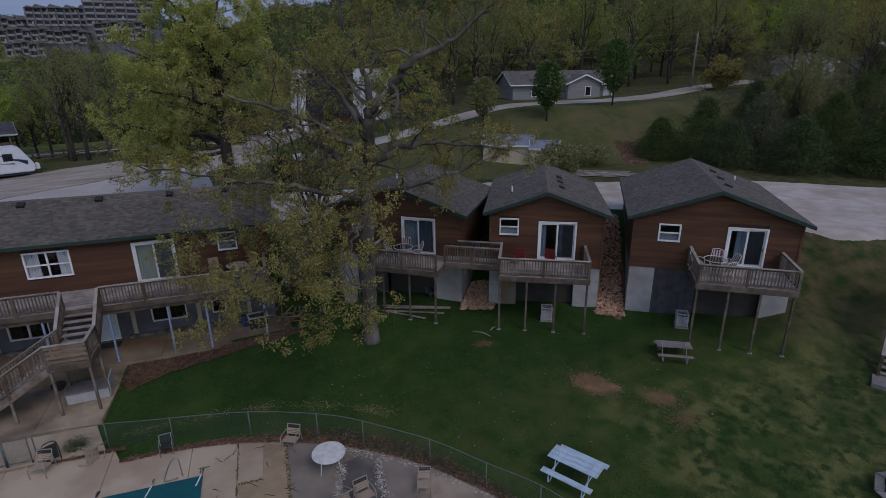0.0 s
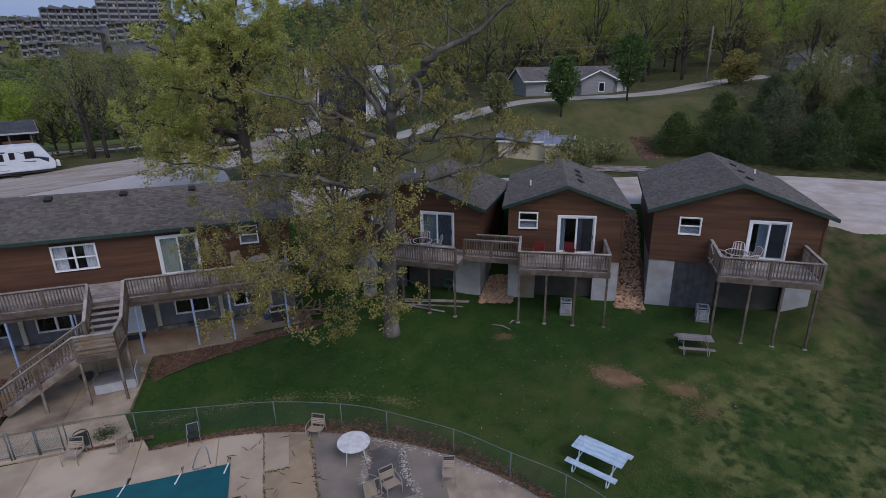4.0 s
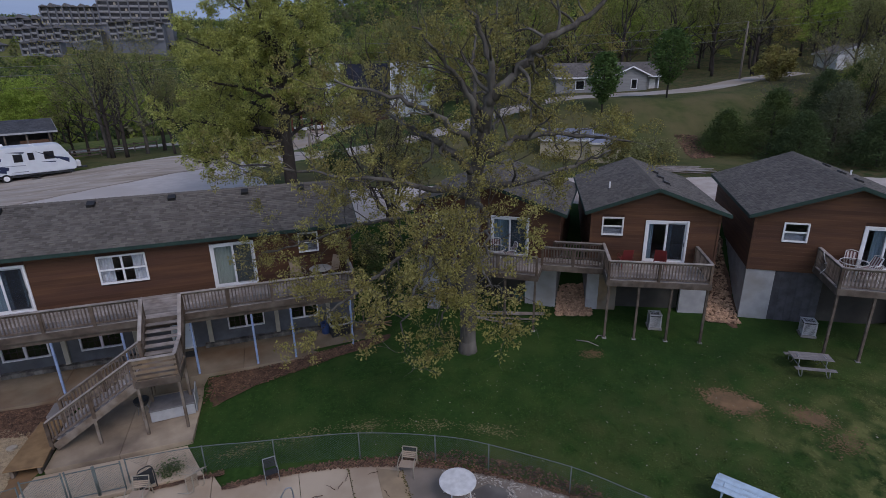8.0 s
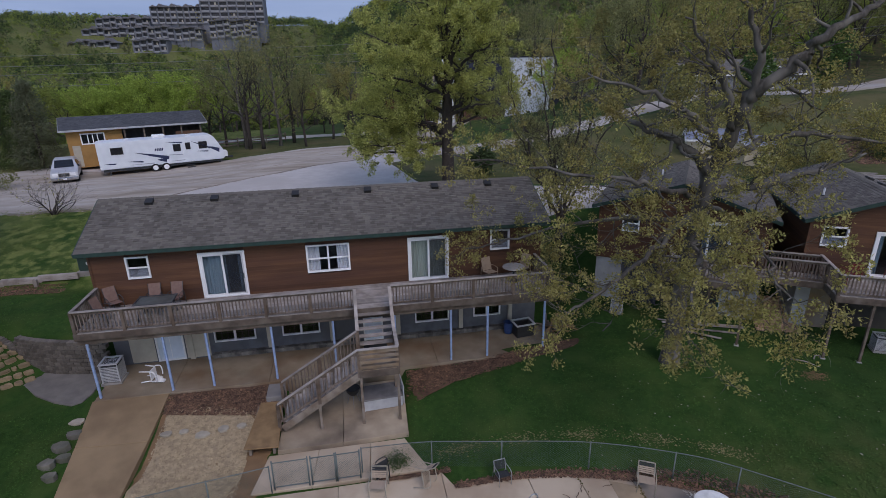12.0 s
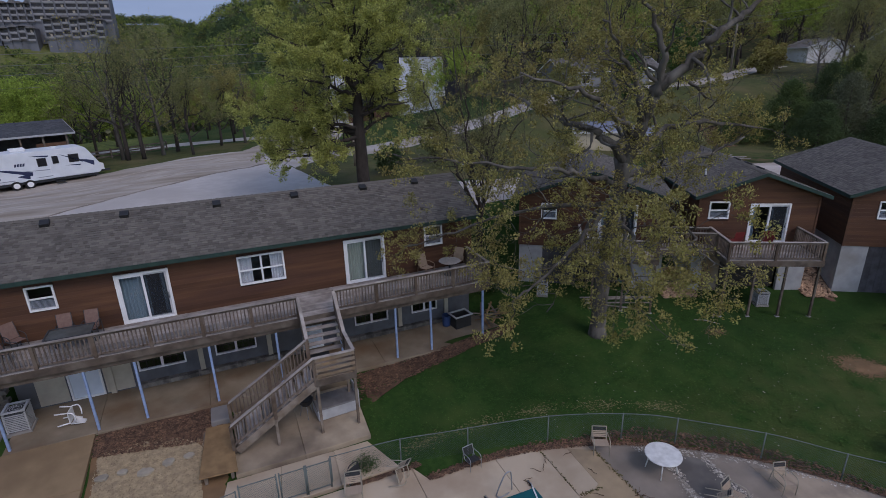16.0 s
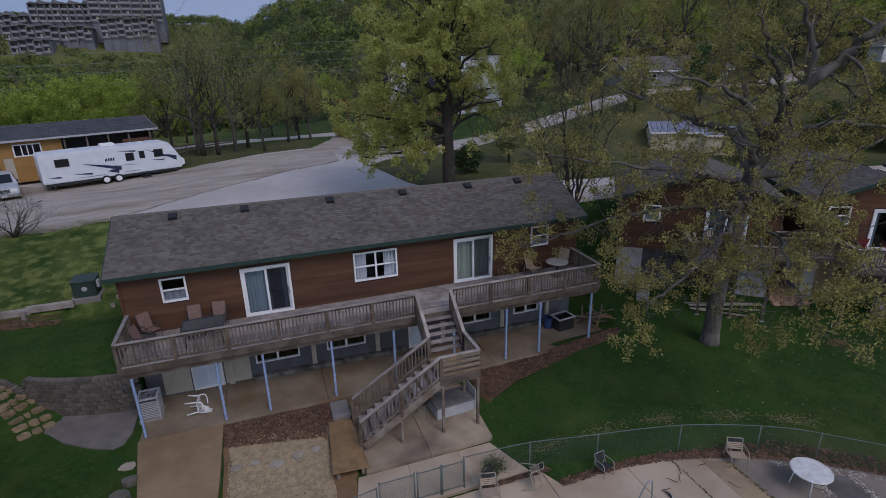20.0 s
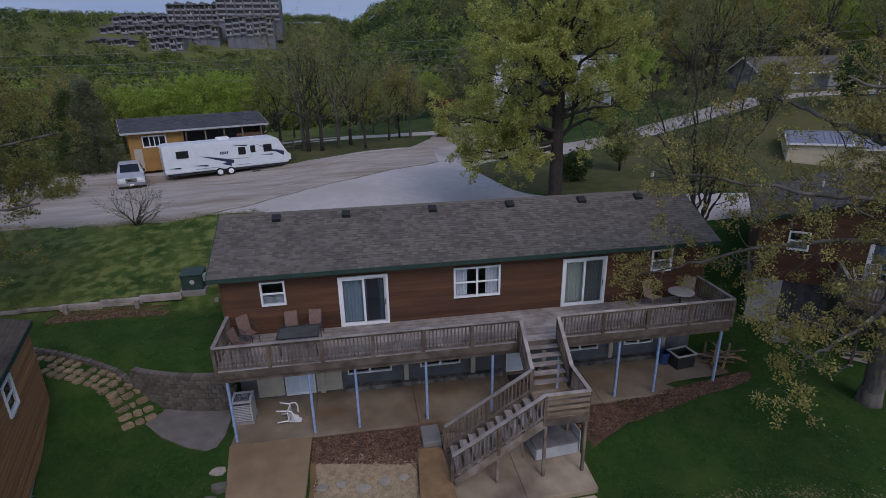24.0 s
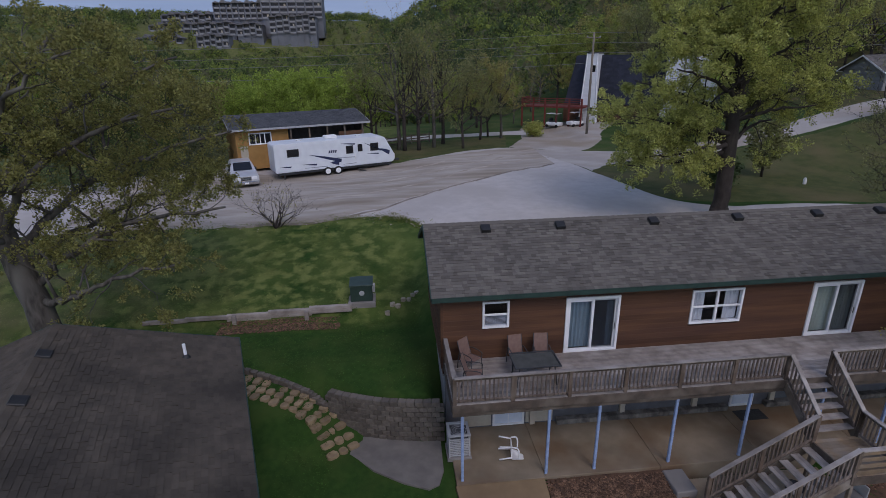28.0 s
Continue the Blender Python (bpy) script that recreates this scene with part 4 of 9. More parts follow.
# ---- the gabled houses ----
def gabled_house(name, x, y, rz, floor, u0, u1, deep, ze, zr, win, door, base, label, doorcurt="full"):
    h = thing(name, x, y, 0, rz, label, "house")
    hs = [win, door]
    wall_panel("wall", h, SHEATH, u0, u1, floor - 0.45, ze, 0.03, 0.16, hs)
    um = (u0 + u1) / 2
    siding(h, CEDAR, u0, u1, floor - 0.45, ze - 0.02, 0.028, -1, hs)
    sl = (zr - ze) / (um - u0)
    siding(h, CEDAR, u0, u1, ze - 0.02, zr - 0.15, 0.028, -1, (), limit=lambda z: (u0 + (z - ze + 0.05) / sl, u1 - (z - ze + 0.05) / sl))
    gable_fill(h, SHEATH, u0, u1, ze, zr - 0.12, 0.03, 0.16)
    gable_fill(h, CEDAR, u0, u1, ze, zr - 0.12, deep - 0.14, deep)
    for f, s in ((u0, -1), (u1, 1)):
        wall_panel("wall", h, SHEATH, 0.16, deep, floor - 0.45, ze, f - s * 0.16, f - s * 0.03, (), "y")
        siding(h, CEDAR, 0.0, deep, floor - 0.45, ze - 0.02, f - s * 0.028, s, (), "y")
        box("corner_board", h, CEDAR, f - 0.05, f + 0.05, -0.03, 0.05, floor - 0.45, ze, 0.005)
        wall_panel("foundation", h, FOUND_WHITE, 0.1, deep - 0.1, base, floor - 0.45, f - s * 0.3, f - s * 0.06, (), "y")
    wall_panel("wall", h, CEDAR, u0 + 0.16, u1 - 0.16, floor - 0.45, ze, deep - 0.14, deep)
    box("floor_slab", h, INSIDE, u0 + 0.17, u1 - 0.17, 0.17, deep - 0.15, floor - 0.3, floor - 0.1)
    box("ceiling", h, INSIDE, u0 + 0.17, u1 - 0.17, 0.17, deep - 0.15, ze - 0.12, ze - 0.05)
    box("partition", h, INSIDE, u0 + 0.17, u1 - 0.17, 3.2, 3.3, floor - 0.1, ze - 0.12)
    roof(h, u0, u1, 0, deep, ze, zr, "y", 0.36)
    window(h, *win, 0.0, "single", False)
    sliding_door(h, *door, 0.0, doorcurt)
    return h


h2 = gabled_house("gabled_cabin", 11.60, 24.89, -27.5, 3.45, -0.5, 5.42, 8.0, 6.15, 7.22, (0.0, 1.03, 4.75, 5.68), (2.06, 4.06, 3.42, 5.56), 0.2,
                  "small brown cedar gabled cabin on a white foundation", "edge")
h3 = gabled_house("gabled_cabin", 18.60, 20.85, -34.0, 3.80, -1.2, 6.42, 9.0, 6.25, 7.62, (0.0, 1.05, 4.83, 5.76), (3.17, 4.98, 3.75, 5.78), 0.3,
                  "brown cedar gabled cabin with a dark shingle roof", "middle")
h1 = gabled_house("gabled_cabin", 6.92, 27.86, -36.0, 3.38, -4.2, 3.5, 6.4, 5.95, 7.25, (-3.05, -2.2, 4.5, 5.4), (0.0, 2.0, 3.35, 5.45), 0.3,
                  "brown cedar gabled cabin behind a large oak")


def front_base(h, u0, u1, top, base, pieces):
    """The front of a foundation: white ends and dark boarded middle, from pieces of (u0, u1, kind)."""
    for a, b, kind in pieces:
        if kind == "white":
            wall_panel("foundation", h, FOUND_WHITE, a, b, base, top, 0.06, 0.28)
        elif kind == "boards":
            k = int((b - a) / 0.3)
            for i in range(k):
                s = a + (b - a) * i / k
                box("skirt_board", h, FOUND_DARK, s + 0.004, s + (b - a) / k - 0.004, 0.08, 0.11, base, top, 0.004)
        elif kind == "tan":
            box("skirt_panel", h, TANBOARD, a, b, 0.07, 0.1, base, top, 0.004)
        else:
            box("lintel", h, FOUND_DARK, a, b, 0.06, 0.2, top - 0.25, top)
            # closes the gap; the recess shade is in its dark colour
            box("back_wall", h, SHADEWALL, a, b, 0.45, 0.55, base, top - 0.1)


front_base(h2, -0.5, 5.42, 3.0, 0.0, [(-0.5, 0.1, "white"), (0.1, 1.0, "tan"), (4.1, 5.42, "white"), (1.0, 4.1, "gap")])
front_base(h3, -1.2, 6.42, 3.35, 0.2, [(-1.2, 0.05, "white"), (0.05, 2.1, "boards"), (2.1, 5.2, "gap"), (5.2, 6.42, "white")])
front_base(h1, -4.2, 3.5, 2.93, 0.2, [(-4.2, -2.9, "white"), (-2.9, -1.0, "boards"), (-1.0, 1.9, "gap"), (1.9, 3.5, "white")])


def front_deck(name, x, y, rz, u0, u1, v, floor, feet, label, left=True, right=True, open_back=0.0):
    d = thing(name, x, y, 0, rz, label, "deck")
    deck_floor(d, u0, u1, v, -0.06, floor - 0.02)
    railing(d, (u0 + 0.05, v + 0.05), (u1 - 0.05, v + 0.05), floor - 0.02)
    if left:
        railing(d, (u0 + 0.05, v + 0.05), (u0 + 0.05, -0.12), floor - 0.02, both_ends=False)
    if right:
        railing(d, (u1 - 0.05, v + 0.05), (u1 - 0.05, -0.12), floor - 0.02, both_ends=False)
    m = pose(x, y, 0, 0, 0, rz)
    for u in feet:
        w = m @ Vector((u, v + 0.1, 0))
        g = ground_z(w.x, w.y)
        box("deck_post", d, RIM, u - 0.05, u + 0.05, v + 0.05, v + 0.15, g - 0.02, floor - 0.3, 0.008)
        box("footing", d, CONC_GREY, u - 0.1, u + 0.1, v, v + 0.2, g - 0.15, g + 0.03, 0.02)
    return d


front_deck("front_deck", 11.60, 24.89, -27.5, 0.1, 4.58, -2.66, 3.45, (0.2, 1.55, 2.98, 4.5), "small weathered wooden deck on thin posts", left=True)
front_deck("front_deck", 18.60, 20.85, -34.0, 1.53, 5.75, -2.8, 3.80, (1.63, 2.98, 4.3, 5.65), "weathered wooden deck with a patio set, on tall posts")
front_deck("front_deck", 6.92, 27.86, -36.0, -1.0, 2.85, -2.5, 3.38, (-0.2, 1.3, 2.75), "weathered wooden deck behind the oak", right=False)

# ---- the near cabin at the west ----
near = thing("west_cabin", -27.2, 28.87, 0, 16.7, "brown cedar cabin with a worn dark shingle roof", "house")
nw = [(-3.9, -3.0, 2.9, 3.9)]
wall_panel("wall", near, SHEATH, -9.6, 0, 0.3, 4.3, -0.16, -0.03, nw, "y")
siding(near, CEDAR_LIGHT, -9.6, 0, 0.3, 4.3, -0.028, 1, nw, "y")
wall_panel("foundation", near, FOUND_WHITE, -9.6, 0, -1.2, 0.3, -0.3, -0.06, (), "y")
wall_panel("wall", near, CEDAR_LIGHT, -9.4, -0.16, -0.5, 4.3, -0.14, 0.0)
wall_panel("wall", near, CEDAR_LIGHT, -9.4, -0.16, -1.2, 4.3, -9.6, -9.46)
wall_panel("wall", near, CEDAR_LIGHT, -9.46, -0.14, -1.2, 4.3, -9.4, -9.26, (), "y")
for f in ((-0.14, 0.0), (-9.6, -9.46)):
    gable_fill(near, CEDAR_LIGHT, -9.4, 0, 4.3, 5.8, *f)
box("ceiling", near, INSIDE, -9.2, -0.2, -9.4, -0.2, 4.15, 4.22)
box("floor_slab", near, INSIDE, -9.2, -0.2, -9.4, -0.2, 1.5, 1.6)
roof(near, -9.4, 0, -9.6, 0, 4.38, 5.92, "y", 0.12, SHINGLE_DARK)

# ---- trees ----
BARK = surf("grey_oak_bark", (0.112, 0.102, 0.088), (0.05, 0.044, 0.038), scale=7, rough=0.95, bump=1.0, bscale=14, c=(0.17, 0.158, 0.138), big=0.25, stretch=(1, 1, 0.3))
BARK_DARK = surf("dark_bark", (0.06, 0.05, 0.043), (0.038, 0.032, 0.028), scale=5, rough=0.95, bump=0.8, bscale=16, stretch=(1, 1, 0.35))
LEAF_OAK = leafy("young_oak_leaves", (0.35, 0.325, 0.105), (0.25, 0.21, 0.078), 0.36)
LEAF_GREEN = leafy("fresh_green_leaves", (0.47, 0.485, 0.15), (0.335, 0.355, 0.105), 0.45)
LEAF_WOOD = leafy("wood_edge_leaves", (0.31, 0.345, 0.088), (0.20, 0.25, 0.063), 0.4)
LEAF_BRIGHT = leafy("bright_spring_leaves", (0.34, 0.43, 0.085), (0.24, 0.33, 0.062), 0.36)
LEAF_OLIVE = leafy("olive_leaves", (0.27, 0.275, 0.115), (0.20, 0.205, 0.09), 0.46)
LEAF_WEST = leafy("yellow_olive_oak_leaves", (0.285, 0.28, 0.092), (0.21, 0.20, 0.07), 0.44)
LEAF_PEAR = leafy("dark_pear_leaves", (0.10, 0.165, 0.05), (0.065, 0.12, 0.036), 0.3)
LEAF_BUSH = leafy("brush_leaves", (0.10, 0.145, 0.045), (0.07, 0.105, 0.04), 0.3, 0.2)
LEAF_CEDAR = leafy("dark_cedar_needles", (0.065, 0.10, 0.042), (0.085, 0.12, 0.05), 0.25, 0.2)


def leaf_mesh(name, centres, spread, per, size, seed, droop=0.0):
    """Many small folded leaves scattered round the given centres, as one mesh."""
    g = np.random.default_rng(seed)
    c = np.repeat(np.asarray(centres, float), per, 0)
    n = len(c)
    c = c + g.normal(0, 1, (n, 3)) * np.array([spread, spread, spread * 0.75])
    a = g.normal(0, 1, (n, 3))
    a[:, 2] = a[:, 2] * 0.5 - droop
    a /= np.linalg.norm(a, axis=1, keepdims=True)
    b = np.cross(a, g.normal(0, 1, (n, 3)))
    b /= np.linalg.norm(b, axis=1, keepdims=True)
    nn = np.cross(a, b)
    s = size * g.uniform(0.6, 1.3, (n, 1))
    v = np.stack([c - a * s * 0.5, c + b * s * 0.26 + nn * s * 0.1, c + a * s * 0.5, c - b * s * 0.26 + nn * s * 0.1], 1).reshape(-1, 3)
    me = bpy.data.meshes.new(name)
    me.vertices.add(4 * n)
    me.vertices.foreach_set("co", v.ravel())
    me.loops.add(4 * n)
    me.loops.foreach_set("vertex_index", np.arange(4 * n, dtype=np.int32))
    me.polygons.add(n)
    me.polygons.foreach_set("loop_start", np.arange(0, 4 * n, 4, dtype=np.int32))
    me.update(calc_edges=True)
    return me


class Grow:
    """Grows limbs as tapered tubes and keeps the twig ends."""

    def __init__(self, seed, gnarl=0.25, up=0.15, sides=7):
        self.r = random.Random(seed)
        self.vs, self.fs, self.tips = [], [], []
        self.gnarl, self.up, self.sides, self.tufted = gnarl, up, sides, False

    def limb(self, start, way, length, r0, r1, n=7, gnarl=None, up=None, sides=None):
        g = self.gnarl if gnarl is None else gnarl
        u = self.up if up is None else up
        pts, p, d = [Vector(start)], Vector(start), Vector(way).normalized()
        for i in range(n):
            d = (d + Vector((self.r.gauss(0, g), self.r.gauss(0, g), self.r.gauss(0, g * 0.8) + u * 0.25))).normalized()
            p = p + d * length / n
            pts.append(p.copy())
        radii = [r0 + (r1 - r0) * (i / n) ** 0.8 for i in range(n + 1)]
        vs, fs = tube_data(pts, radii, sides or (self.sides if r0 > 0.05 else 3))
        k = len(self.vs)
        self.vs += vs
        self.fs += [tuple(i + k for i in f) for f in fs]
        return pts, radii

    def branch(self, start, way, length, radius, depth, kids=4, spread=0.9, up=None, shrink=0.62):
        pts, radii = self.limb(start, way, length, radius, radius * (0.35 if depth else 0.2), 7 if depth > 1 else 4, up=up)
        if depth == 0:
            self.tips += pts[-2:] if self.tufted else pts[1:]
            return
        if depth == 1:
            self.tips += pts[-2:]
        for k in range(kids):
            i = len(pts) - 1 - int(k * (len(pts) - 2) / kids * 0.95)
            d = (pts[i] - pts[max(i - 1, 0)]).normalized()
            t = Vector((self.r.gauss(0, 1), self.r.gauss(0, 1), self.r.gauss(0, 0.7)))
            t = (t - d * t.dot(d)).normalized()
            way2 = d + t * spread * self.r.uniform(0.6, 1.2)
            self.branch(pts[i], way2, length * shrink * self.r.uniform(0.75, 1.15), max(radii[i] * 0.62, 0.008), depth - 1, kids, spread, up, shrink)

    def mesh(self, name):
        return mesh_of(name, self.vs, self.fs, True)


def tuft_mesh(name, tips, per, size, radius, seed, lift=0.25):
    """Rosettes of narrow leaves that radiate from the twig ends, as one mesh."""
    g = np.random.default_rng(seed)
    c = np.repeat(np.asarray(tips, float), per, 0)
    n = len(c)
    scale_ = np.repeat(g.uniform(0.6, 1.25, len(tips)), per)[:, None]
    d = g.normal(0, 1, (n, 3)) + np.array([0, 0, lift])
    d /= np.linalg.norm(d, axis=1, keepdims=True)
    p = c + d * radius * scale_ * g.uniform(0.15, 1.0, (n, 1)) ** 0.6
    a = d + g.normal(0, 0.5, (n, 3))
    a /= np.linalg.norm(a, axis=1, keepdims=True)
    b = np.cross(a, g.normal(0, 1, (n, 3)))
    b /= np.linalg.norm(b, axis=1, keepdims=True)
    nn = np.cross(a, b)
    s = size * g.uniform(0.65, 1.25, (n, 1))
    v = np.stack([p - a * s * 0.5, p + b * s * 0.27 + nn * s * 0.09, p + a * s * 0.5, p - b * s * 0.27 + nn * s * 0.09], 1).reshape(-1, 3)
    me = bpy.data.meshes.new(name)
    me.vertices.add(4 * n)
    me.vertices.foreach_set("co", v.ravel())
    me.loops.add(4 * n)
    me.loops.foreach_set("vertex_index", np.arange(4 * n, dtype=np.int32))
    me.polygons.add(n)
    me.polygons.foreach_set("loop_start", np.arange(0, 4 * n, 4, dtype=np.int32))
    me.update(calc_edges=True)
    return me


def limbed_tree(x, y, seed, label, trunk, limbs, name="oak_tree", leaf=None, bark=None, per=30, size=0.10, radius=0.25, keep=0.6, sprouts=1.15, reach=2.3, first=0.25, depth=2, kids=4, gnarl=0.28, up=0.1):
    """A tree whose trunk and great limbs follow given lines of (radius, point, point, ...); lesser branches and twigs grow from them."""
    g = Grow(seed, gnarl=gnarl, up=up, sides=9)
    g.tufted = True
    t = thing(name, x, y, ground_z(x, y), 0, label, "tree")

    def stem(r0, r1, pts, sides, rough):
        line = curve_through(pts, 6)
        for i in range(1, len(line)):
            line[i] = line[i] + Vector((g.r.gauss(0, rough), g.r.gauss(0, rough), g.r.gauss(0, rough * 0.7)))
        n = len(line) - 1
        radii = [r0 + (r1 - r0) * (i / n) ** 0.85 for i in range(n + 1)]
        vs, fs = tube_data(line, radii, sides)
        k = len(g.vs)
        g.vs += vs
        g.fs += [tuple(i + k for i in f) for f in fs]
        return line, radii

    r0, r1, *pts = trunk
    stem(r0, r1, pts, 14, 0.02)
    vs, fs = tube_data([(0, 0, -0.25), (0, 0, 0.15), (0, 0, 0.7)], [r0 * 1.4, r0 * 1.15, r0 * 1.0], 14)
    k = len(g.vs)
    g.vs += vs
    g.fs += [tuple(i + k for i in f) for f in fs]
    for rad, *pts in limbs:
        line, radii = stem(rad, max(rad * 0.22, 0.015), pts, 8, 0.075)
        span = sum((line[i + 1] - line[i]).length for i in range(len(line) - 1))
        count = max(3, int(span * sprouts))
        for c in range(count + 1):
            f = first + (1 - first) * c / count
            i = min(int(f * (len(line) - 1)), len(line) - 2)
            d = (line[i + 1] - line[i]).normalized()
            side = Vector((g.r.gauss(0, 1), g.r.gauss(0, 1), g.r.gauss(0.15, 0.6)))
            side = (side - d * side.dot(d)).normalized()
            way = d * (0.45 if c < count else 1.2) + side * g.r.uniform(0.6, 1.1)
            g.branch(line[i], way, reach * g.r.uniform(0.6, 1.1) * (1.15 - 0.5 * f), max(radii[i] * 0.5, 0.022), depth, kids, 0.85)
    place("trunk", g.mesh("trunk"), bark or BARK, t)
    tips = [tuple(p) for p in g.tips if g.r.random() < keep]
    place("crown", tuft_mesh("crown", tips, per, size, radius, seed), leaf or LEAF_OAK, t)
    return t


limbed_tree(4.17, 23.98, 11, "large spreading oak with sparse young yellow-green leaves", (0.37, 0.31, (0, 0, -0.3), (0.02, -0.05, 3), (0.06, -0.3, 6), (0.0, -0.8, 8.6)), (
    (0.31, (0, -0.75, 8.4), (0.1, -1.4, 10), (0.15, -2.1, 11.4), (1.0, -2.7, 12.6), (1.6, -3.1, 13.4), (3.2, -2.8, 14.1), (5.0, -2.6, 15.3)),
    (0.18, (0.15, -2.1, 11.3), (0.0, -2.2, 12.6), (-0.4, -2.0, 14.0), (-1.0, -1.6, 15.8)),
    (0.15, (0.1, -1.5, 10.3), (-0.7, -1.9, 11.8), (-1.6, -1.8, 12.9), (-2.8, -2.2, 14.0)),
    (0.21, (0, -0.8, 8.5), (-1.3, -0.8, 9.7), (-2.1, 0.3, 10.2), (-2.6, 2.0, 10.7), (-3.2, 4.2, 11.4)),
    (0.135, (0, -0.5, 7.6), (-2.4, -1.3, 8.3), (-4.2, -1.3, 8.8), (-6.2, -0.2, 8.9), (-9.4, 1.6, 9.3)),
    (0.15, (0, -1.2, 9.6), (-1.9, -1.5, 11.0), (-3.7, -1.4, 11.8), (-5.4, -1.0, 12.2)),
    (0.17, (0.05, -1.0, 9.1), (2.0, -1.5, 10.0), (4.0, -1.8, 10.0), (6.6, -2.0, 9.6)),
    (0.17, (0.02, -0.6, 7.9), (2.2, -1.2, 8.2), (4.2, -1.5, 8.7), (5.6, -1.8, 9.2)),
    (0.14, (0.0, -0.4, 6.9), (-1.6, -1.7, 7.0), (-3.4, -2.7, 6.2), (-5.4, -2.9, 5.0), (-6.6, -2.8, 4.2)),
    (0.12, (0.0, -0.4, 6.7), (-1.6, -1.2, 6.6), (-3.2, -1.9, 5.2), (-4.6, -2.4, 3.3)),
    (0.1, (0.0, -0.4, 7.0), (-1.5, -2.4, 7.1), (-2.9, -4.6, 6.8), (-4.1, -6.3, 6.1), (-4.7, -7.1, 5.5)),
    (0.12, (0.0, -0.4, 6.8), (-0.9, -2.0, 6.6), (-2.0, -3.6, 5.4), (-2.5, -4.4, 4.1)),
    (0.1, (0.0, -0.4, 7.2), (-0.2, -2.4, 7.5), (-1.0, -4.6, 7.4), (-1.8, -6.4, 7.0), (-2.2, -7.6, 6.6)),
    (0.12, (0.0, -0.3, 6.6), (-2.8, 1.1, 6.5), (-5.8, 2.3, 5.7), (-8.5, 3.0, 4.9)),
    (0.15, (0.0, -0.5, 8.0), (1.5, 1.3, 9.2), (2.6, 3.0, 10.2), (3.4, 4.4, 11.0)),
    (0.15, (0.0, -1.0, 9.4), (0.6, 1.0, 11.5), (1.2, 2.4, 13.2), (1.6, 3.0, 14.4))), keep=0.45)
limbed_tree(-2.5, 41.2, 5, "rounded roadside tree in fresh green leaf", (0.5, 0.27, (0, 0, -0.3), (0.05, 0, 3), (0.0, 0.1, 6.5), (0.2, 0.1, 10.0)), [
    (0.15, (0, 0, h), (math.cos(radians(a)) * l * 0.45, math.sin(radians(a)) * l * 0.45, h + 0.62 * rise), (math.cos(radians(a)) * l, math.sin(radians(a)) * l, h + rise))
    for h, a, l, rise in ((4.0, 178, 5.8, -0.7), (4.4, 196, 5.8, -0.3), (4.6, 20, 3.8, 1.2), (4.4, 130, 4.8, 0.8), (5.8, 318, 3.6, 0.9), (5.0, 188, 6.2, 1.0), (4.8, 165, 6.2, 0.8), (5.2, 80, 4.6, 1.8), (5.8, 345, 3.6, 1.8), (5.8, 150, 5.6, 2.0), (6.8, 205, 5.6, 1.8),
                          (7.4, 225, 4.8, 2.6), (7.0, 40, 3.8, 2.6), (7.2, 115, 4.8, 3.0), (7.6, 320, 3.4, 2.6), (7.8, 185, 5.2, 3.0), (8.4, 260, 3.8, 3.6), (8.6, 285, 3.2, 3.2), (8.8, 10, 3.2, 3.8), (9.2, 140, 3.8, 4.2), (9.6, 215, 3.2, 4.8), (9.9, 60, 2.4, 5.2))],
    leaf=LEAF_GREEN, bark=BARK_DARK, per=28, size=0.135, radius=0.28, keep=0.72, sprouts=1.25, reach=2.3)
limbed_tree(2.9, 34.2, 9, "slender many-stemmed tree with thin olive foliage", (0.24, 0.2, (0, 0, -0.3), (0.05, 0, 1.2), (0.1, -0.05, 2.6)), [
    (r, (0.1, -0.05, 2.3), (dx * 0.3, dy * 0.3, 4.6), (dx * 0.65, dy * 0.65, 7.6), (dx, dy, h)) for r, dx, dy, h in (
        (0.1, -3.4, 0.3, 10.4), (0.11, -1.9, -0.8, 12.2), (0.12, -0.6, 0.9, 13.2), (0.11, 0.9, -0.6, 12.8), (0.1, 2.4, 0.5, 11.6), (0.09, 3.6, -0.5, 9.8), (0.08, -4.2, -0.9, 8.0), (0.08, 1.4, 2.0, 11.0))],
    name="slender_tree", leaf=LEAF_OLIVE, bark=BARK_DARK, per=11, size=0.08, radius=0.16, keep=0.4, sprouts=1.3, reach=2.0, first=0.3, gnarl=0.2, up=0.5)
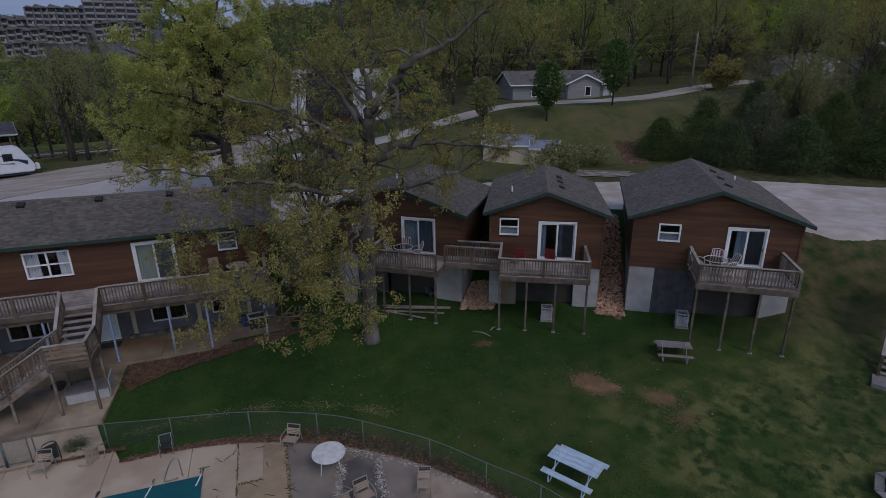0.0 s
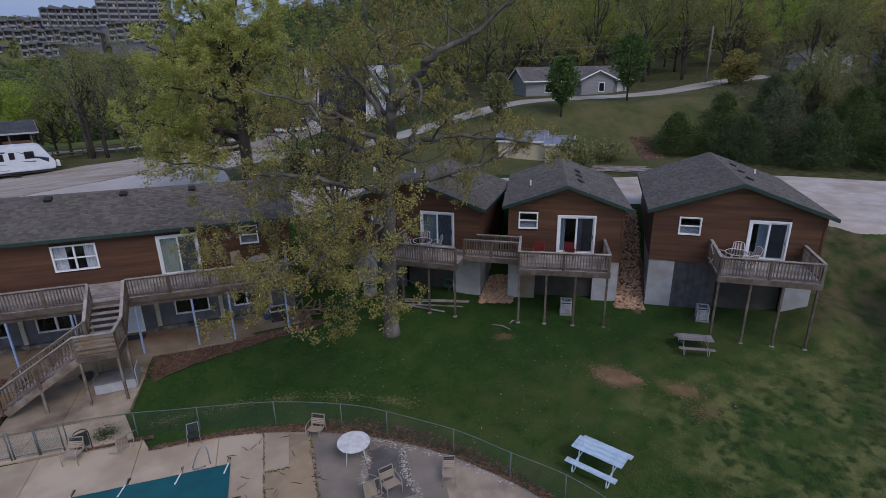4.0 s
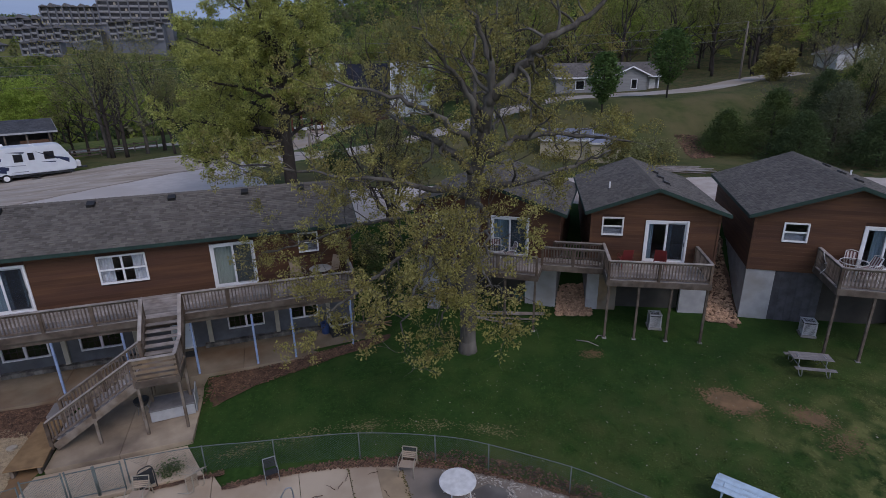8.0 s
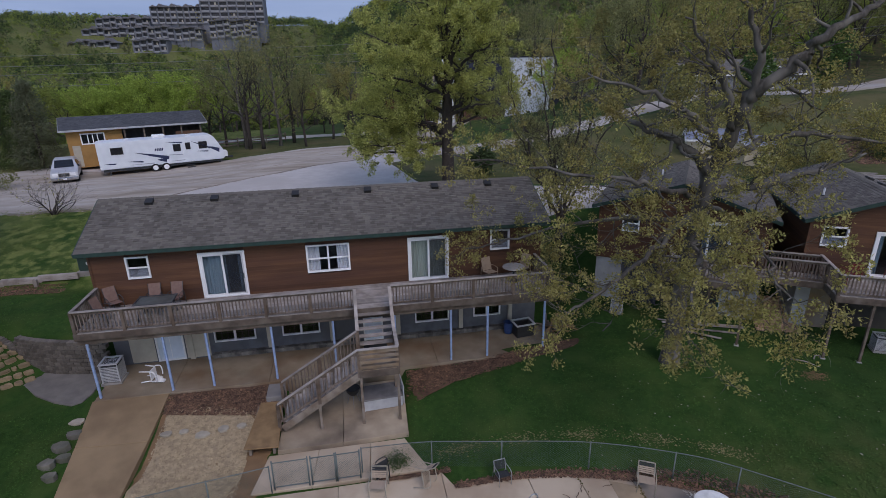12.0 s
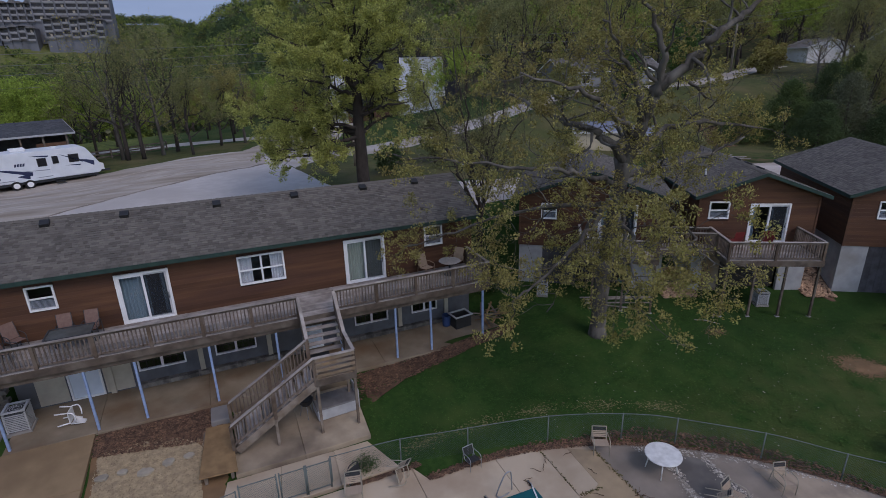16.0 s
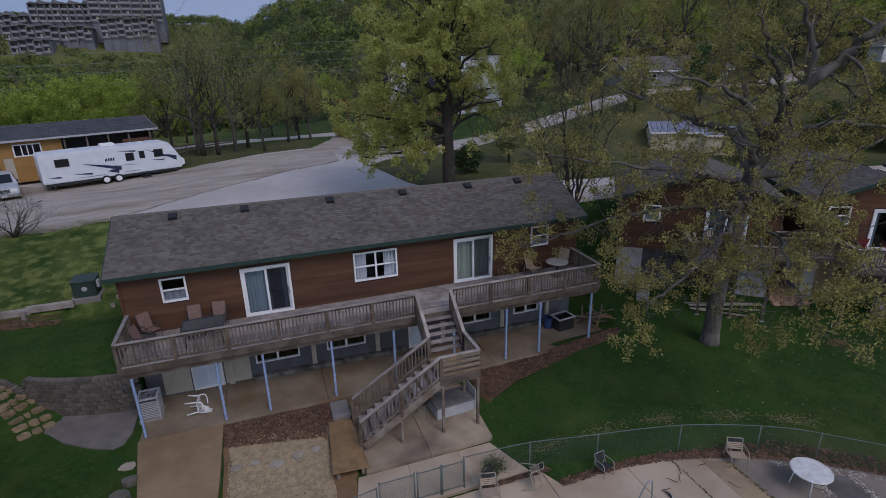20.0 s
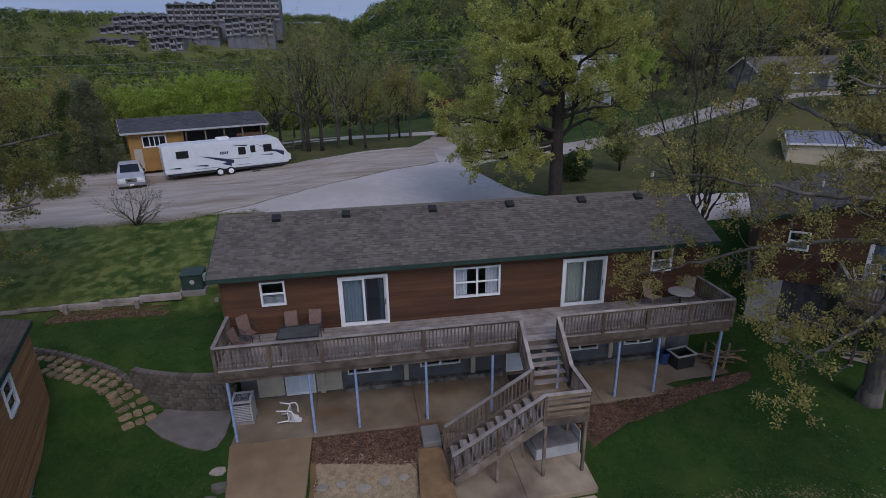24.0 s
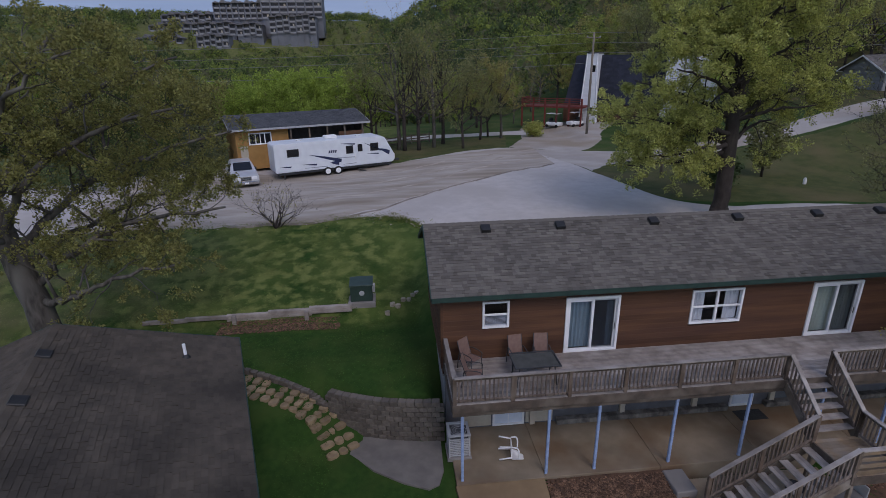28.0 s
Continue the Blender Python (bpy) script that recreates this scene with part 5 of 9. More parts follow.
limbed_tree(-35.2, 32.4, 21, "big oak with olive leaves beside the west cabin", (0.52, 0.4, (0, 0, -0.3), (-0.1, 0.1, 2.2), (-0.7, 0.3, 5.0), (-1.2, 0.6, 7.4)), [
    (r, *pts) for r, *pts in (
        (0.2, (-0.3, 0.2, 3.2), (1.5, 0.4, 4.6), (3.4, 0.9, 5.4), (6.8, 1.4, 5.8)), (0.17, (-0.2, 0.2, 2.6), (1.4, -0.5, 3.1), (3.2, -0.9, 3.9), (5.6, -0.8, 4.4)),
        (0.19, (-0.6, 0.3, 4.6), (1.2, 1.6, 6.4), (3.6, 3.0, 7.6), (6.6, 4.4, 8.4)), (0.18, (-0.8, 0.4, 5.4), (1.0, 0.0, 7.6), (3.4, 0.2, 9.0), (6.0, 0.8, 9.8)),
        (0.18, (-1.0, 0.5, 6.4), (0.6, 1.6, 8.8), (2.6, 3.4, 10.4), (4.8, 5.0, 11.4)), (0.2, (-1.2, 0.6, 7.2), (-0.2, 1.0, 9.6), (1.0, 1.6, 11.4), (2.4, 2.2, 12.6)),
        (0.18, (-1.2, 0.6, 7.2), (-2.4, 1.6, 9.4), (-3.4, 2.8, 11.2)), (0.18, (-0.8, 0.4, 5.6), (-3.0, 1.4, 7.4), (-5.6, 2.2, 8.6)), (0.16, (-0.6, 0.3, 5.0), (-0.4, -2.0, 6.6), (0.6, -3.6, 7.4)),
        (0.15, (-0.5, 0.3, 4.0), (1.0, 2.2, 5.0), (2.8, 4.2, 5.6), (5.0, 6.2, 6.0)), (0.15, (-1.0, 0.5, 6.6), (0.4, -0.8, 8.8), (2.2, -1.4, 10.6), (4.0, -1.8, 11.6)))],
    leaf=LEAF_WEST, per=26, size=0.11, radius=0.23, keep=0.8, sprouts=1.3, reach=2.4)


def tree_kinds():
    """A few trees built once for the wood, to be copied."""
    out = []
    for i, (leaf, hgt, r, per, size, label) in enumerate((
            (LEAF_WOOD, 5.0, 0.22, 13, 0.25, "green broadleaf tree in young spring leaf"), (LEAF_OLIVE, 6.0, 0.24, 11, 0.22, "tall olive-leaved tree in the wood"),
            (LEAF_BRIGHT, 4.2, 0.2, 16, 0.26, "bright lime-green tree in fresh leaf"), (LEAF_OLIVE, 7.0, 0.26, 5, 0.18, "tall thin-leaved tree with bare grey limbs"),
            (LEAF_OAK, 5.5, 0.22, 11, 0.22, "yellowish young-leaved oak of the wood"), (LEAF_OAK, 6.5, 0.24, 2, 0.15, "nearly bare tree with grey branches"))):
        g = Grow(100 + i, 0.22, 0.3, 5)
        pts, _ = g.limb((0, 0, -0.3), (0, 0, 1), hgt, r, r * 0.6, 4, gnarl=0.05, sides=7)
        for k in range(9):
            a, e = k * 2.4, radians(15 + 7 * k)
            p = pts[2].lerp(pts[4], k / 8)
            g.branch(p, (math.cos(a) * math.cos(e), math.sin(a) * math.cos(e), math.sin(e)), 4.4, r * 0.42, 2, 4, 0.85)
        t = thing("woodland_tree", 0, 0, -200, 0, label, "tree", "trees of the wood")
        place("trunk", g.mesh("trunk"), BARK_DARK if i < 5 else BARK, t)
        place("crown", tuft_mesh("crown", [tuple(p) for p in g.tips], per, size, 0.42, 50 + i), leaf, t)
        out.append(t)
    return out


KINDS = tree_kinds()


def wood(x, y, kind, s=1.0):
    m = pose(x, y, ground_z(x, y), 0, 0, rnd.uniform(0, 360)) @ Matrix.Diagonal((s, s, s * rnd.uniform(0.9, 1.15), 1))
    t = copy_thing(KINDS[kind], Matrix.Identity(4))
    t.matrix_basis = m
    return t


# the wood behind the road and round the lot
spots = []
for i in range(1500):
    x, y = rnd.uniform(-110, 150), rnd.uniform(60, 128)
    clear = (y > 78 + 0.12 * abs(x + 10)) if x < 2 else (y > 70 + 0.16 * max(0, x - 10))
    if x < -40:
        clear = y > 64
    if not clear or any((x - a) ** 2 + (y - b) ** 2 < 36 for a, b in spots):
        continue
    if -2 < x < 34 and y < 100:
        continue
    spots.append((x, y))
spots = spots[:135]
for x, y in spots:
    wood(x, y, rnd.choice((0, 1, 2, 2, 3, 4, 5)), rnd.uniform(0.85, 1.3) * (0.66 if x < 12 else 1.0))
for t in KINDS:
    k = KINDS.index(t)
    x, y = (-60 + 26 * k, 88 + 3 * k)
    t.matrix_basis = pose(x, y, ground_z(x, y), 0, 0, 40 * k) @ Matrix.Diagonal((0.68, 0.68, 0.68, 1))


def crown_mesh(name, x, y, z, r, lumps, per, size, seed):
    """Rounded crowns for far trees: leaf sprays that lie over several lumps a tree."""
    g = np.random.default_rng(seed)
    n = len(x)
    rr = np.repeat(r, lumps)
    c = np.stack([np.repeat(x, lumps) + g.normal(0, 0.42, n * lumps) * rr, np.repeat(y, lumps) + g.normal(0, 0.42, n * lumps) * rr, np.repeat(z, lumps) + g.uniform(0.5, 1.75, n * lumps) * rr], 1)
    lr = np.repeat(rr * g.uniform(0.35, 0.62, n * lumps), per)
    c = np.repeat(c, per, 0)
    d = g.normal(0, 1, c.shape) + np.array([0, -0.5, 0.7])
    d /= np.linalg.norm(d, axis=1, keepdims=True)
    p = c + d * (lr * g.uniform(0.75, 1.1, len(lr)))[:, None]
    d = d + g.normal(0, 0.45, d.shape)
    d /= np.linalg.norm(d, axis=1, keepdims=True)
    a = np.cross(d, g.normal(0, 1, d.shape))
    a /= np.linalg.norm(a, axis=1, keepdims=True)
    b = np.cross(d, a)
    s = size * g.uniform(0.55, 1.3, (len(p), 1))
    v = np.stack([p - a * s * 0.5, p - b * s * 0.4 - d * s * 0.12, p + a * s * 0.5, p + b * s * 0.4 - d * s * 0.12], 1).reshape(-1, 3)
    q = len(p)
    me = bpy.data.meshes.new(name)
    me.vertices.add(4 * q)
    me.vertices.foreach_set("co", v.ravel())
    me.loops.add(4 * q)
    me.loops.foreach_set("vertex_index", np.arange(4 * q, dtype=np.int32))
    me.polygons.add(q)
    me.polygons.foreach_set("loop_start", np.arange(0, 4 * q, 4, dtype=np.int32))
    me.update(calc_edges=True)
    return me


HOTEL_SIZE = 1.75
HOTEL_PLOTS = ((-79, -47, 0, 14), (-74, -50, -10, 9), (-105, -79.5, 4, 10), (-134, -108, 8, 10), (-136, -116, -6, 9), (-114, -92, -8, 9), (-91, -78, -10, 9), (-138, -116, -20, 9), (-108, -93, -22, 9))


def far_wood():
    """The woods of the valley and the far hills, four kinds of tree."""
    g = np.random.default_rng(3)
    n = 8200
    ang = g.uniform(radians(26), radians(152), n)
    dist = 92 + 430 * g.uniform(0, 1, n) ** 0.72
    x, y = -10 + dist * np.cos(ang), 30 + dist * np.sin(ang)
    # more of them on the slope round the hotel
    a2, d2 = g.uniform(radians(-40), radians(1), 3600), g.uniform(430, 860, 3600)
    x, y = np.concatenate([x, -9 + d2 * np.sin(a2)]), np.concatenate([y, 5.6 + d2 * np.cos(a2)])
    keep = y > 112
    for x0, x1, y0, depth in HOTEL_PLOTS:
        px, py = (x + 8) / HOTEL_SIZE - 8, (y - 5) / HOTEL_SIZE + 5 - 330
        keep &= ~((px > x0 - 1.5) & (px < x1 + 1.5) & (py > y0 - 5) & (py < y0 + depth + 2))
    x, y = x[keep], y[keep]
    z = height(x, y)
    r = g.uniform(2.6, 5.2, len(x))
    # trees stand in drifts of one kind
    drift = wave(x, y, 23.0) + wave(x, y, 9.0) * 0.7 + g.normal(0, 0.75, len(x))
    kind = np.digitize(drift, [-0.75, 0.1, 0.9])
    for k, mat in enumerate((FAR_DARK, FAR_GREEN, FAR_LIME, FAR_GREY)):
        m = kind == k
        me = crown_mesh("far_wood", x[m], y[m], z[m], r[m], 5, 10, 1.25, 40 + k)
        me.materials.append(mat)
        tagged(new("far_wood", me), ("dark green woods on the far hills", "green spring woods on the far hills", "lime-green young woods in the valley", "grey-olive budding woods on the far hills")[k], "woods", kind="stuff")


FAR_DARK = leafy("deep_green_hillside", (0.045, 0.07, 0.033), (0.06, 0.09, 0.037), 0.3, 0.22)
FAR_GREEN = leafy("green_hillside", (0.09, 0.13, 0.045), (0.12, 0.16, 0.05), 0.35, 0.22)
FAR_LIME = leafy("lime_hillside", (0.17, 0.22, 0.052), (0.21, 0.25, 0.06), 0.35, 0.22)
FAR_GREY = leafy("budding_hillside", (0.13, 0.135, 0.075), (0.16, 0.16, 0.085), 0.35, 0.22)
far_wood()

# ---- paving, beds and terrace ----
def slab(name, parent, material, pts, z, thick=0.12, label="", tilt=None):
    """A flat slab over an outline; tilt(x, y) adds to z."""
    n = len(pts)
    top = [(x, y, z + (tilt(x, y) if tilt else 0)) for x, y in pts]
    vs = top + [(x, y, h - thick) for x, y, h in top]
    a = sum(pts[i][0] * pts[(i + 1) % n][1] - pts[(i + 1) % n][0] * pts[i][1] for i in range(n))
    order = list(range(n)) if a > 0 else list(range(n - 1, -1, -1))
    fs = [tuple(order), tuple(i + n for i in reversed(order))] + [(i, i + n, (i + 1) % n + n, (i + 1) % n) for i in range(n)]
    bm = bmesh.new()
    me = mesh_of(name, vs, fs)
    bm.from_mesh(me)
    bpy.data.meshes.remove(me)
    bmesh.ops.recalc_face_normals(bm, faces=bm.faces[:])
    if n < 12:
        bmesh.ops.bevel(bm, geom=[e for e in bm.edges if e.calc_face_angle(0) > 0.5], offset=0.012, segments=1, affect="EDGES")
    ob = part(name, bm, material, parent, label)
    return ob


patio = thing("pavement", 0, 0, 0, 0, "stained tan concrete patio under the long deck", "patio", kind="structure")
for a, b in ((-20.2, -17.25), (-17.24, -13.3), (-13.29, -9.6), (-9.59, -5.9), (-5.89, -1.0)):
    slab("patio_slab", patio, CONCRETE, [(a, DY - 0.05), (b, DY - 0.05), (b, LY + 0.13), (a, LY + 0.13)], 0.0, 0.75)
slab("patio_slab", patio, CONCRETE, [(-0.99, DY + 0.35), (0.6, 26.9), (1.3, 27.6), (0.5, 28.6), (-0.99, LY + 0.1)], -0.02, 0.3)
ramp = thing("pavement", 0, 0, 0, 0, "tan concrete ramp sloping down from the patio", "path", kind="structure")
fall = lambda x, y: (y - 26.15) * 0.135
slab("ramp_slab", ramp, CONC_RAMP, [(-20.25, 26.18), (-17.3, 26.18), (-17.4, 23.6), (-19.95, 23.7)], 0.0, 0.3, tilt=fall)
slab("ramp_slab", ramp, CONC_RAMP, [(-19.95, 23.68), (-17.4, 23.58), (-17.6, 20.9), (-19.7, 21.2)], 0.0, 0.3, tilt=fall)
slab("ramp_slab", ramp, CONC_RAMP, [(-19.7, 21.18), (-17.6, 20.88), (-17.9, 14), (-19.9, 14)], 0.0, 0.3, tilt=lambda x, y: -0.71 + (y - 20.9) * 0.06)
stairpad = thing("pavement", 0, 0, 0, 0, "tan concrete pad under the stairs", "patio", kind="structure")
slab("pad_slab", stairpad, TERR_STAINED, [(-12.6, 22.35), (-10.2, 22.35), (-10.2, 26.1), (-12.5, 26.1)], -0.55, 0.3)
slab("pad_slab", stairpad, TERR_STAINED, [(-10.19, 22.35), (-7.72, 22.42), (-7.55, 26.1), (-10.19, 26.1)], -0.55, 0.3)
lowpad = thing("pavement", 0, 0, 0, 0, "tan concrete walk between the pad and the fence gate", "path", kind="structure")
for a, b, c, d in ((-13.3, -11.3, -12.9, -11.1), (-11.29, -9.3, -11.09, -9.2), (-9.29, -7.2, -9.19, -7.9)):
    slab("walk_slab", lowpad, TERR, [(a, 20.5), (b, 20.5), (d, 22.3), (c, 22.3)], -0.70, 0.2)

MULCH = surf("brown_leaf_mulch", (0.10, 0.055, 0.034), (0.055, 0.032, 0.022), scale=6, rough=0.95, bump=0.8, bscale=40, c=(0.15, 0.09, 0.055), big=0.2, coords="World")
PEBBLE = surf("tan_pebbles", (0.38, 0.295, 0.18), (0.265, 0.205, 0.13), scale=5, rough=0.9, bump=0.6, bscale=40, island=0.3, coords="World")
SOIL = surf("bare_brown_soil", (0.225, 0.135, 0.07), (0.15, 0.095, 0.05), scale=1.5, rough=0.95, bump=0.6, bscale=30, coords="World")
SOIL_RED = surf("reddish_bare_soil", (0.25, 0.145, 0.075), (0.165, 0.105, 0.05), scale=3.0, rough=0.95, bump=0.6, bscale=30, c=(0.07, 0.08, 0.03), big=0.5, coords="World")
ROCK = surf("rusty_field_rock", (0.46, 0.30, 0.19), (0.33, 0.21, 0.135), scale=5, rough=0.9, bump=0.5, island=0.4, coords="World")
LEAFLIT = surf("dry_fallen_leaves", (0.16, 0.092, 0.056), (0.08, 0.047, 0.031), scale=4, rough=0.9, island=0.6, coords="World")


def patch(name, material, pts, label, category, lift=0.035, steps=6, rag=0.12):
    """A draped irregular patch of ground round a middle point."""
    ring = curve_through(list(pts) + [pts[0]], steps)[:-1]
    c = sum(ring, Vector()) / len(ring)
    R = 8
    X, Y, E = np.zeros((len(ring) + 1, R + 1)), np.zeros((len(ring) + 1, R + 1)), np.zeros((len(ring) + 1, R + 1))
    for i in range(len(ring) + 1):
        p = ring[i % len(ring)]
        p = c + (p - c) * (1 + rag * noise.noise(p * 1.7))
        for k in range(R + 1):
            q = c.lerp(p, k / R)
            X[i, k], Y[i, k], E[i, k] = q.x, q.y, lift if k < R else -0.02
    ob = tagged(new(name, grid_mesh(name, X, Y, height(X, Y) + E)), label, category, kind="structure")
    ob.data.materials.append(material)
    return ob


patch("ground_patch", SOIL, [(-17.45, 26.1), (-15, 26.15), (-12.8, 26.1), (-12.75, 23.5), (-12.9, 21.2), (-13.2, 20.1), (-15.5, 19.6), (-17.6, 20.0), (-17.5, 23)], "bare brown soil round the pebble bed", "soil", 0.018, rag=0.02)
patch("ground_patch", MULCH, [(-17.2, 26.2), (-13, 26.2), (-12.7, 25.2), (-13.6, 24.6), (-15.5, 25.4), (-17.2, 25.2)], "dark leaf mulch along the patio", "mulch", 0.05)
patch("ground_patch", PEBBLE, [(-17.2, 25.4), (-15.2, 25.6), (-13.6, 24.7), (-13.55, 22.3), (-13.9, 20.5), (-15.5, 20.0), (-17.5, 20.4), (-17.3, 23)], "bed of small tan pebbles", "gravel", 0.03)
patch("ground_patch", MULCH, [(-7.6, 25.6), (-7.2, 26.1), (-4, 26.15), (-1, 26.5), (0.9, 26.7), (0.2, 26.0), (-3, 25.6), (-5.5, 25.2), (-7.2, 24.2)], "leaf-strewn mulch bed along the patio", "mulch", 0.05)


def scatter_mesh(name, pts, size, seed, flat=0.6):
    """Many small rough lumps as one mesh."""
    g = np.random.default_rng(seed)
    base = np.array([(1, 0, 0), (-1, 0, 0), (0, 1, 0), (0, -1, 0), (0, 0, 1), (0, 0, -1)], float)
    tri = np.array([(0, 2, 4), (2, 1, 4), (1, 3, 4), (3, 0, 4), (2, 0, 5), (1, 2, 5), (3, 1, 5), (0, 3, 5)])
    vs, fs = [], []
    for i, p in enumerate(pts):
        a = g.uniform(0, 6.28)
        s = size * g.uniform(0.5, 1.35)
        q = base * g.uniform(0.6, 1.2, (6, 1)) * np.array([s, s * g.uniform(0.6, 1), s * flat])
        rot = np.array([[math.cos(a), -math.sin(a), 0], [math.sin(a), math.cos(a), 0], [0, 0, 1]])
        vs.append(q @ rot.T + np.array(p))
        fs.append(tri + 6 * i)
    return mesh_of(name, np.concatenate(vs).tolist(), np.concatenate(fs).tolist())


def scatter(name, material, region, n, size, seed, label, category, sink=0.2, flat=0.6):
    """Loose pieces dropped over a four-cornered region."""
    g = random.Random(seed)
    a, b, c, d = [Vector((*p, 0)) for p in region]
    pts = []
    for i in range(n):
        u, v = g.random(), g.random()
        p = a.lerp(b, u).lerp(d.lerp(c, u), v)
        pts.append((p.x, p.y, ground_z(p.x, p.y) + 0.03 + size * (flat - sink)))
    ob = tagged(new(name, scatter_mesh(name, pts, size, seed, flat)), label, category, kind="stuff")
    ob.data.materials.append(material)
    return ob


def bare_spot(x, y, a, b, rz, n, seed, label, material=None):
    """Crumbs of bare soil, thick in the middle and thinning out into the grass."""
    g = random.Random(seed)
    pts = []
    for i in range(n):
        u, v = g.gauss(0, 0.5) * a, g.gauss(0, 0.5) * b
        p = pose(x, y, 0, 0, 0, rz) @ Vector((u, v, 0))
        pts.append((p.x, p.y, ground_z(p.x, p.y) + 0.012))
    ob = tagged(new("bare_soil", scatter_mesh("bare_soil", pts, 0.038, seed, 0.2)), label, "soil", kind="stuff")
    ob.data.materials.append(material or SOIL)


patch("bare_soil", SOIL_RED, [(11.85, 17.35), (12.5, 17.6), (13.2, 17.0), (13.6, 16.35), (13.0, 16.2), (12.3, 16.6)], "bare reddish soil patch worn in the lawn", "soil", 0.014, rag=0.35)
patch("bare_soil", SOIL_RED, [(14.35, 15.5), (14.9, 15.45), (15.15, 14.9), (14.6, 14.75)], "bare reddish soil spot in the lawn", "soil", 0.012, rag=0.5)
bare_spot(12.7, 16.9, 0.95, 0.6, -50, 3200, 51, "bare brown soil patch worn in the lawn")
bare_spot(14.75, 15.1, 0.7, 0.5, -40, 1000, 52, "thin patch of bare soil in the lawn")
bare_spot(14.67, 13.8, 0.8, 0.6, 0, 420, 53, "thin patch of bare soil in the lawn")
STRAW = surf("dry_straw", (0.19, 0.165, 0.075), (0.13, 0.125, 0.05), scale=2, rough=0.95, island=0.4, coords="World")
for k, (turn, wide) in enumerate(((84, 1.5), (75, 1.2), (66, 1.6), (57, 1.1), (92, 1.0))):
    bare_spot(-5.4 + 15.75 * math.cos(radians(turn)), 5.6 + 15.75 * math.sin(radians(turn)), wide, 0.35, turn - 90, 260, 60 + k, "trampled straw in the grass along the fence", STRAW)
bare_spot(9.3, 21.6, 0.45, 0.3, 0, 400, 54, "small brown soil spot in the lawn")
scatter("pebbles", PEBBLE, [(-17.3, 20.5), (-13.8, 20.5), (-13.6, 24.7), (-17.1, 25.3)], 5000, 0.035, 31, "small tan river pebbles", "pebbles")
scatter("mulch_chips", MULCH, [(-17.2, 25.3), (-12.8, 24.8), (-12.8, 26.15), (-17.2, 26.15)], 1500, 0.05, 32, "dark brown leaf mulch", "mulch", flat=0.3)
scatter("mulch_chips", LEAFLIT, [(-7.6, 24.6), (0.6, 26.1), (0.6, 26.6), (-7.4, 26.1)], 1800, 0.05, 33, "fallen brown leaves on the mulch bed", "leaves", flat=0.25)
patch("rock_soil", LEAFLIT, [(15.95, 21.75), (17.2, 20.95), (21.5, 28.0), (20.0, 29.3)], "dark leaf litter under the rocks", "soil", 0.02)
scatter("rock_bed", ROCK, [(15.95, 21.75), (17.2, 20.95), (21.5, 28.0), (20.0, 29.3)], 2300, 0.10, 34, "rusty field rocks filling the gap between cabins", "rocks")
scatter("rock_bed", ROCK, [(9.35, 25.05), (11.05, 24.35), (12.6, 27.0), (11.0, 27.6)], 1300, 0.11, 35, "rusty field rocks between two cabins", "rocks")
scatter("brush", LEAFLIT, [(34.3, 43.8), (36.4, 43.2), (38.0, 47.4), (35.6, 48.2)], 700, 0.16, 36, "heap of brown leaves on the bank", "leaves", flat=0.4)

STONE = surf("pale_flagstone", (0.36, 0.32, 0.25), (0.27, 0.24, 0.19), scale=4, rough=0.9, bump=0.5, vary=0.15)


def flagstone(parent, x, y, z, r, seed, material=None, thick=0.09, name="stone"):
    g = random.Random(seed)
    n = 7
    pts = [(x + r * g.uniform(0.7, 1.15) * math.cos(k * 2 * math.pi / n), y + r * 0.75 * g.uniform(0.7, 1.15) * math.sin(k * 2 * math.pi / n)) for k in range(n)]
    return slab(name, parent, material or STONE, pts, z, thick)


for i, (x, y, r) in enumerate(((-16.85, 23.97, 0.24), (-16.25, 24.0, 0.2), (-15.55, 23.72, 0.3), (-14.8, 23.9, 0.26), (-14.1, 23.95, 0.2), (-20.45, 25.2, 0.3))):
    s = thing("stepping_stone", 0, 0, 0, 0, "rough pale flat stone lying on the ground", "stone", "loose flat stones")
    flagstone(s, x, y, ground_z(x, y) + 0.1, r, 60 + i)

DARKROCK = surf("mossy_grey_rock", (0.12, 0.115, 0.09), (0.07, 0.075, 0.05), scale=4, rough=0.95, bump=0.7, c=(0.17, 0.155, 0.13), big=0.5, vary=0.2)
for i, (x, y, r) in enumerate(((-20.25, 24.5, 0.3), (-20.5, 23.9, 0.34), (-20.2, 23.4, 0.28), (-20.6, 23.1, 0.3), (-20.3, 22.6, 0.26))):
    s_ = thing("border_rock", 0, 0, 0, 0, "mossy grey rock beside the concrete ramp", "rock", "rocks beside the ramp")
    flagstone(s_, x, y, ground_z(x, y) + 0.2, r, 460 + i, DARKROCK, 0.3)

platform = thing("wooden_platform", 0, 0, 0, 0, "low brown plywood platform at the foot of the stairs", "platform")
slab("top", platform, TANWOOD, [(-13.75, 22.25), (-12.5, 22.15), (-12.62, 25.0), (-13.5, 25.05)], -0.22, 0.05)
box("joist", platform, RAILWOOD, -13.6, -13.5, 22.35, 24.9, -0.62, -0.28)
box("joist", platform, RAILWOOD, -12.75, -12.65, 22.3, 24.9, -0.62, -0.28)
box("step", stairs, CONC_GREY, -13.3, -12.6, 25.1, 26.1, -0.5, -0.05, 0.03)

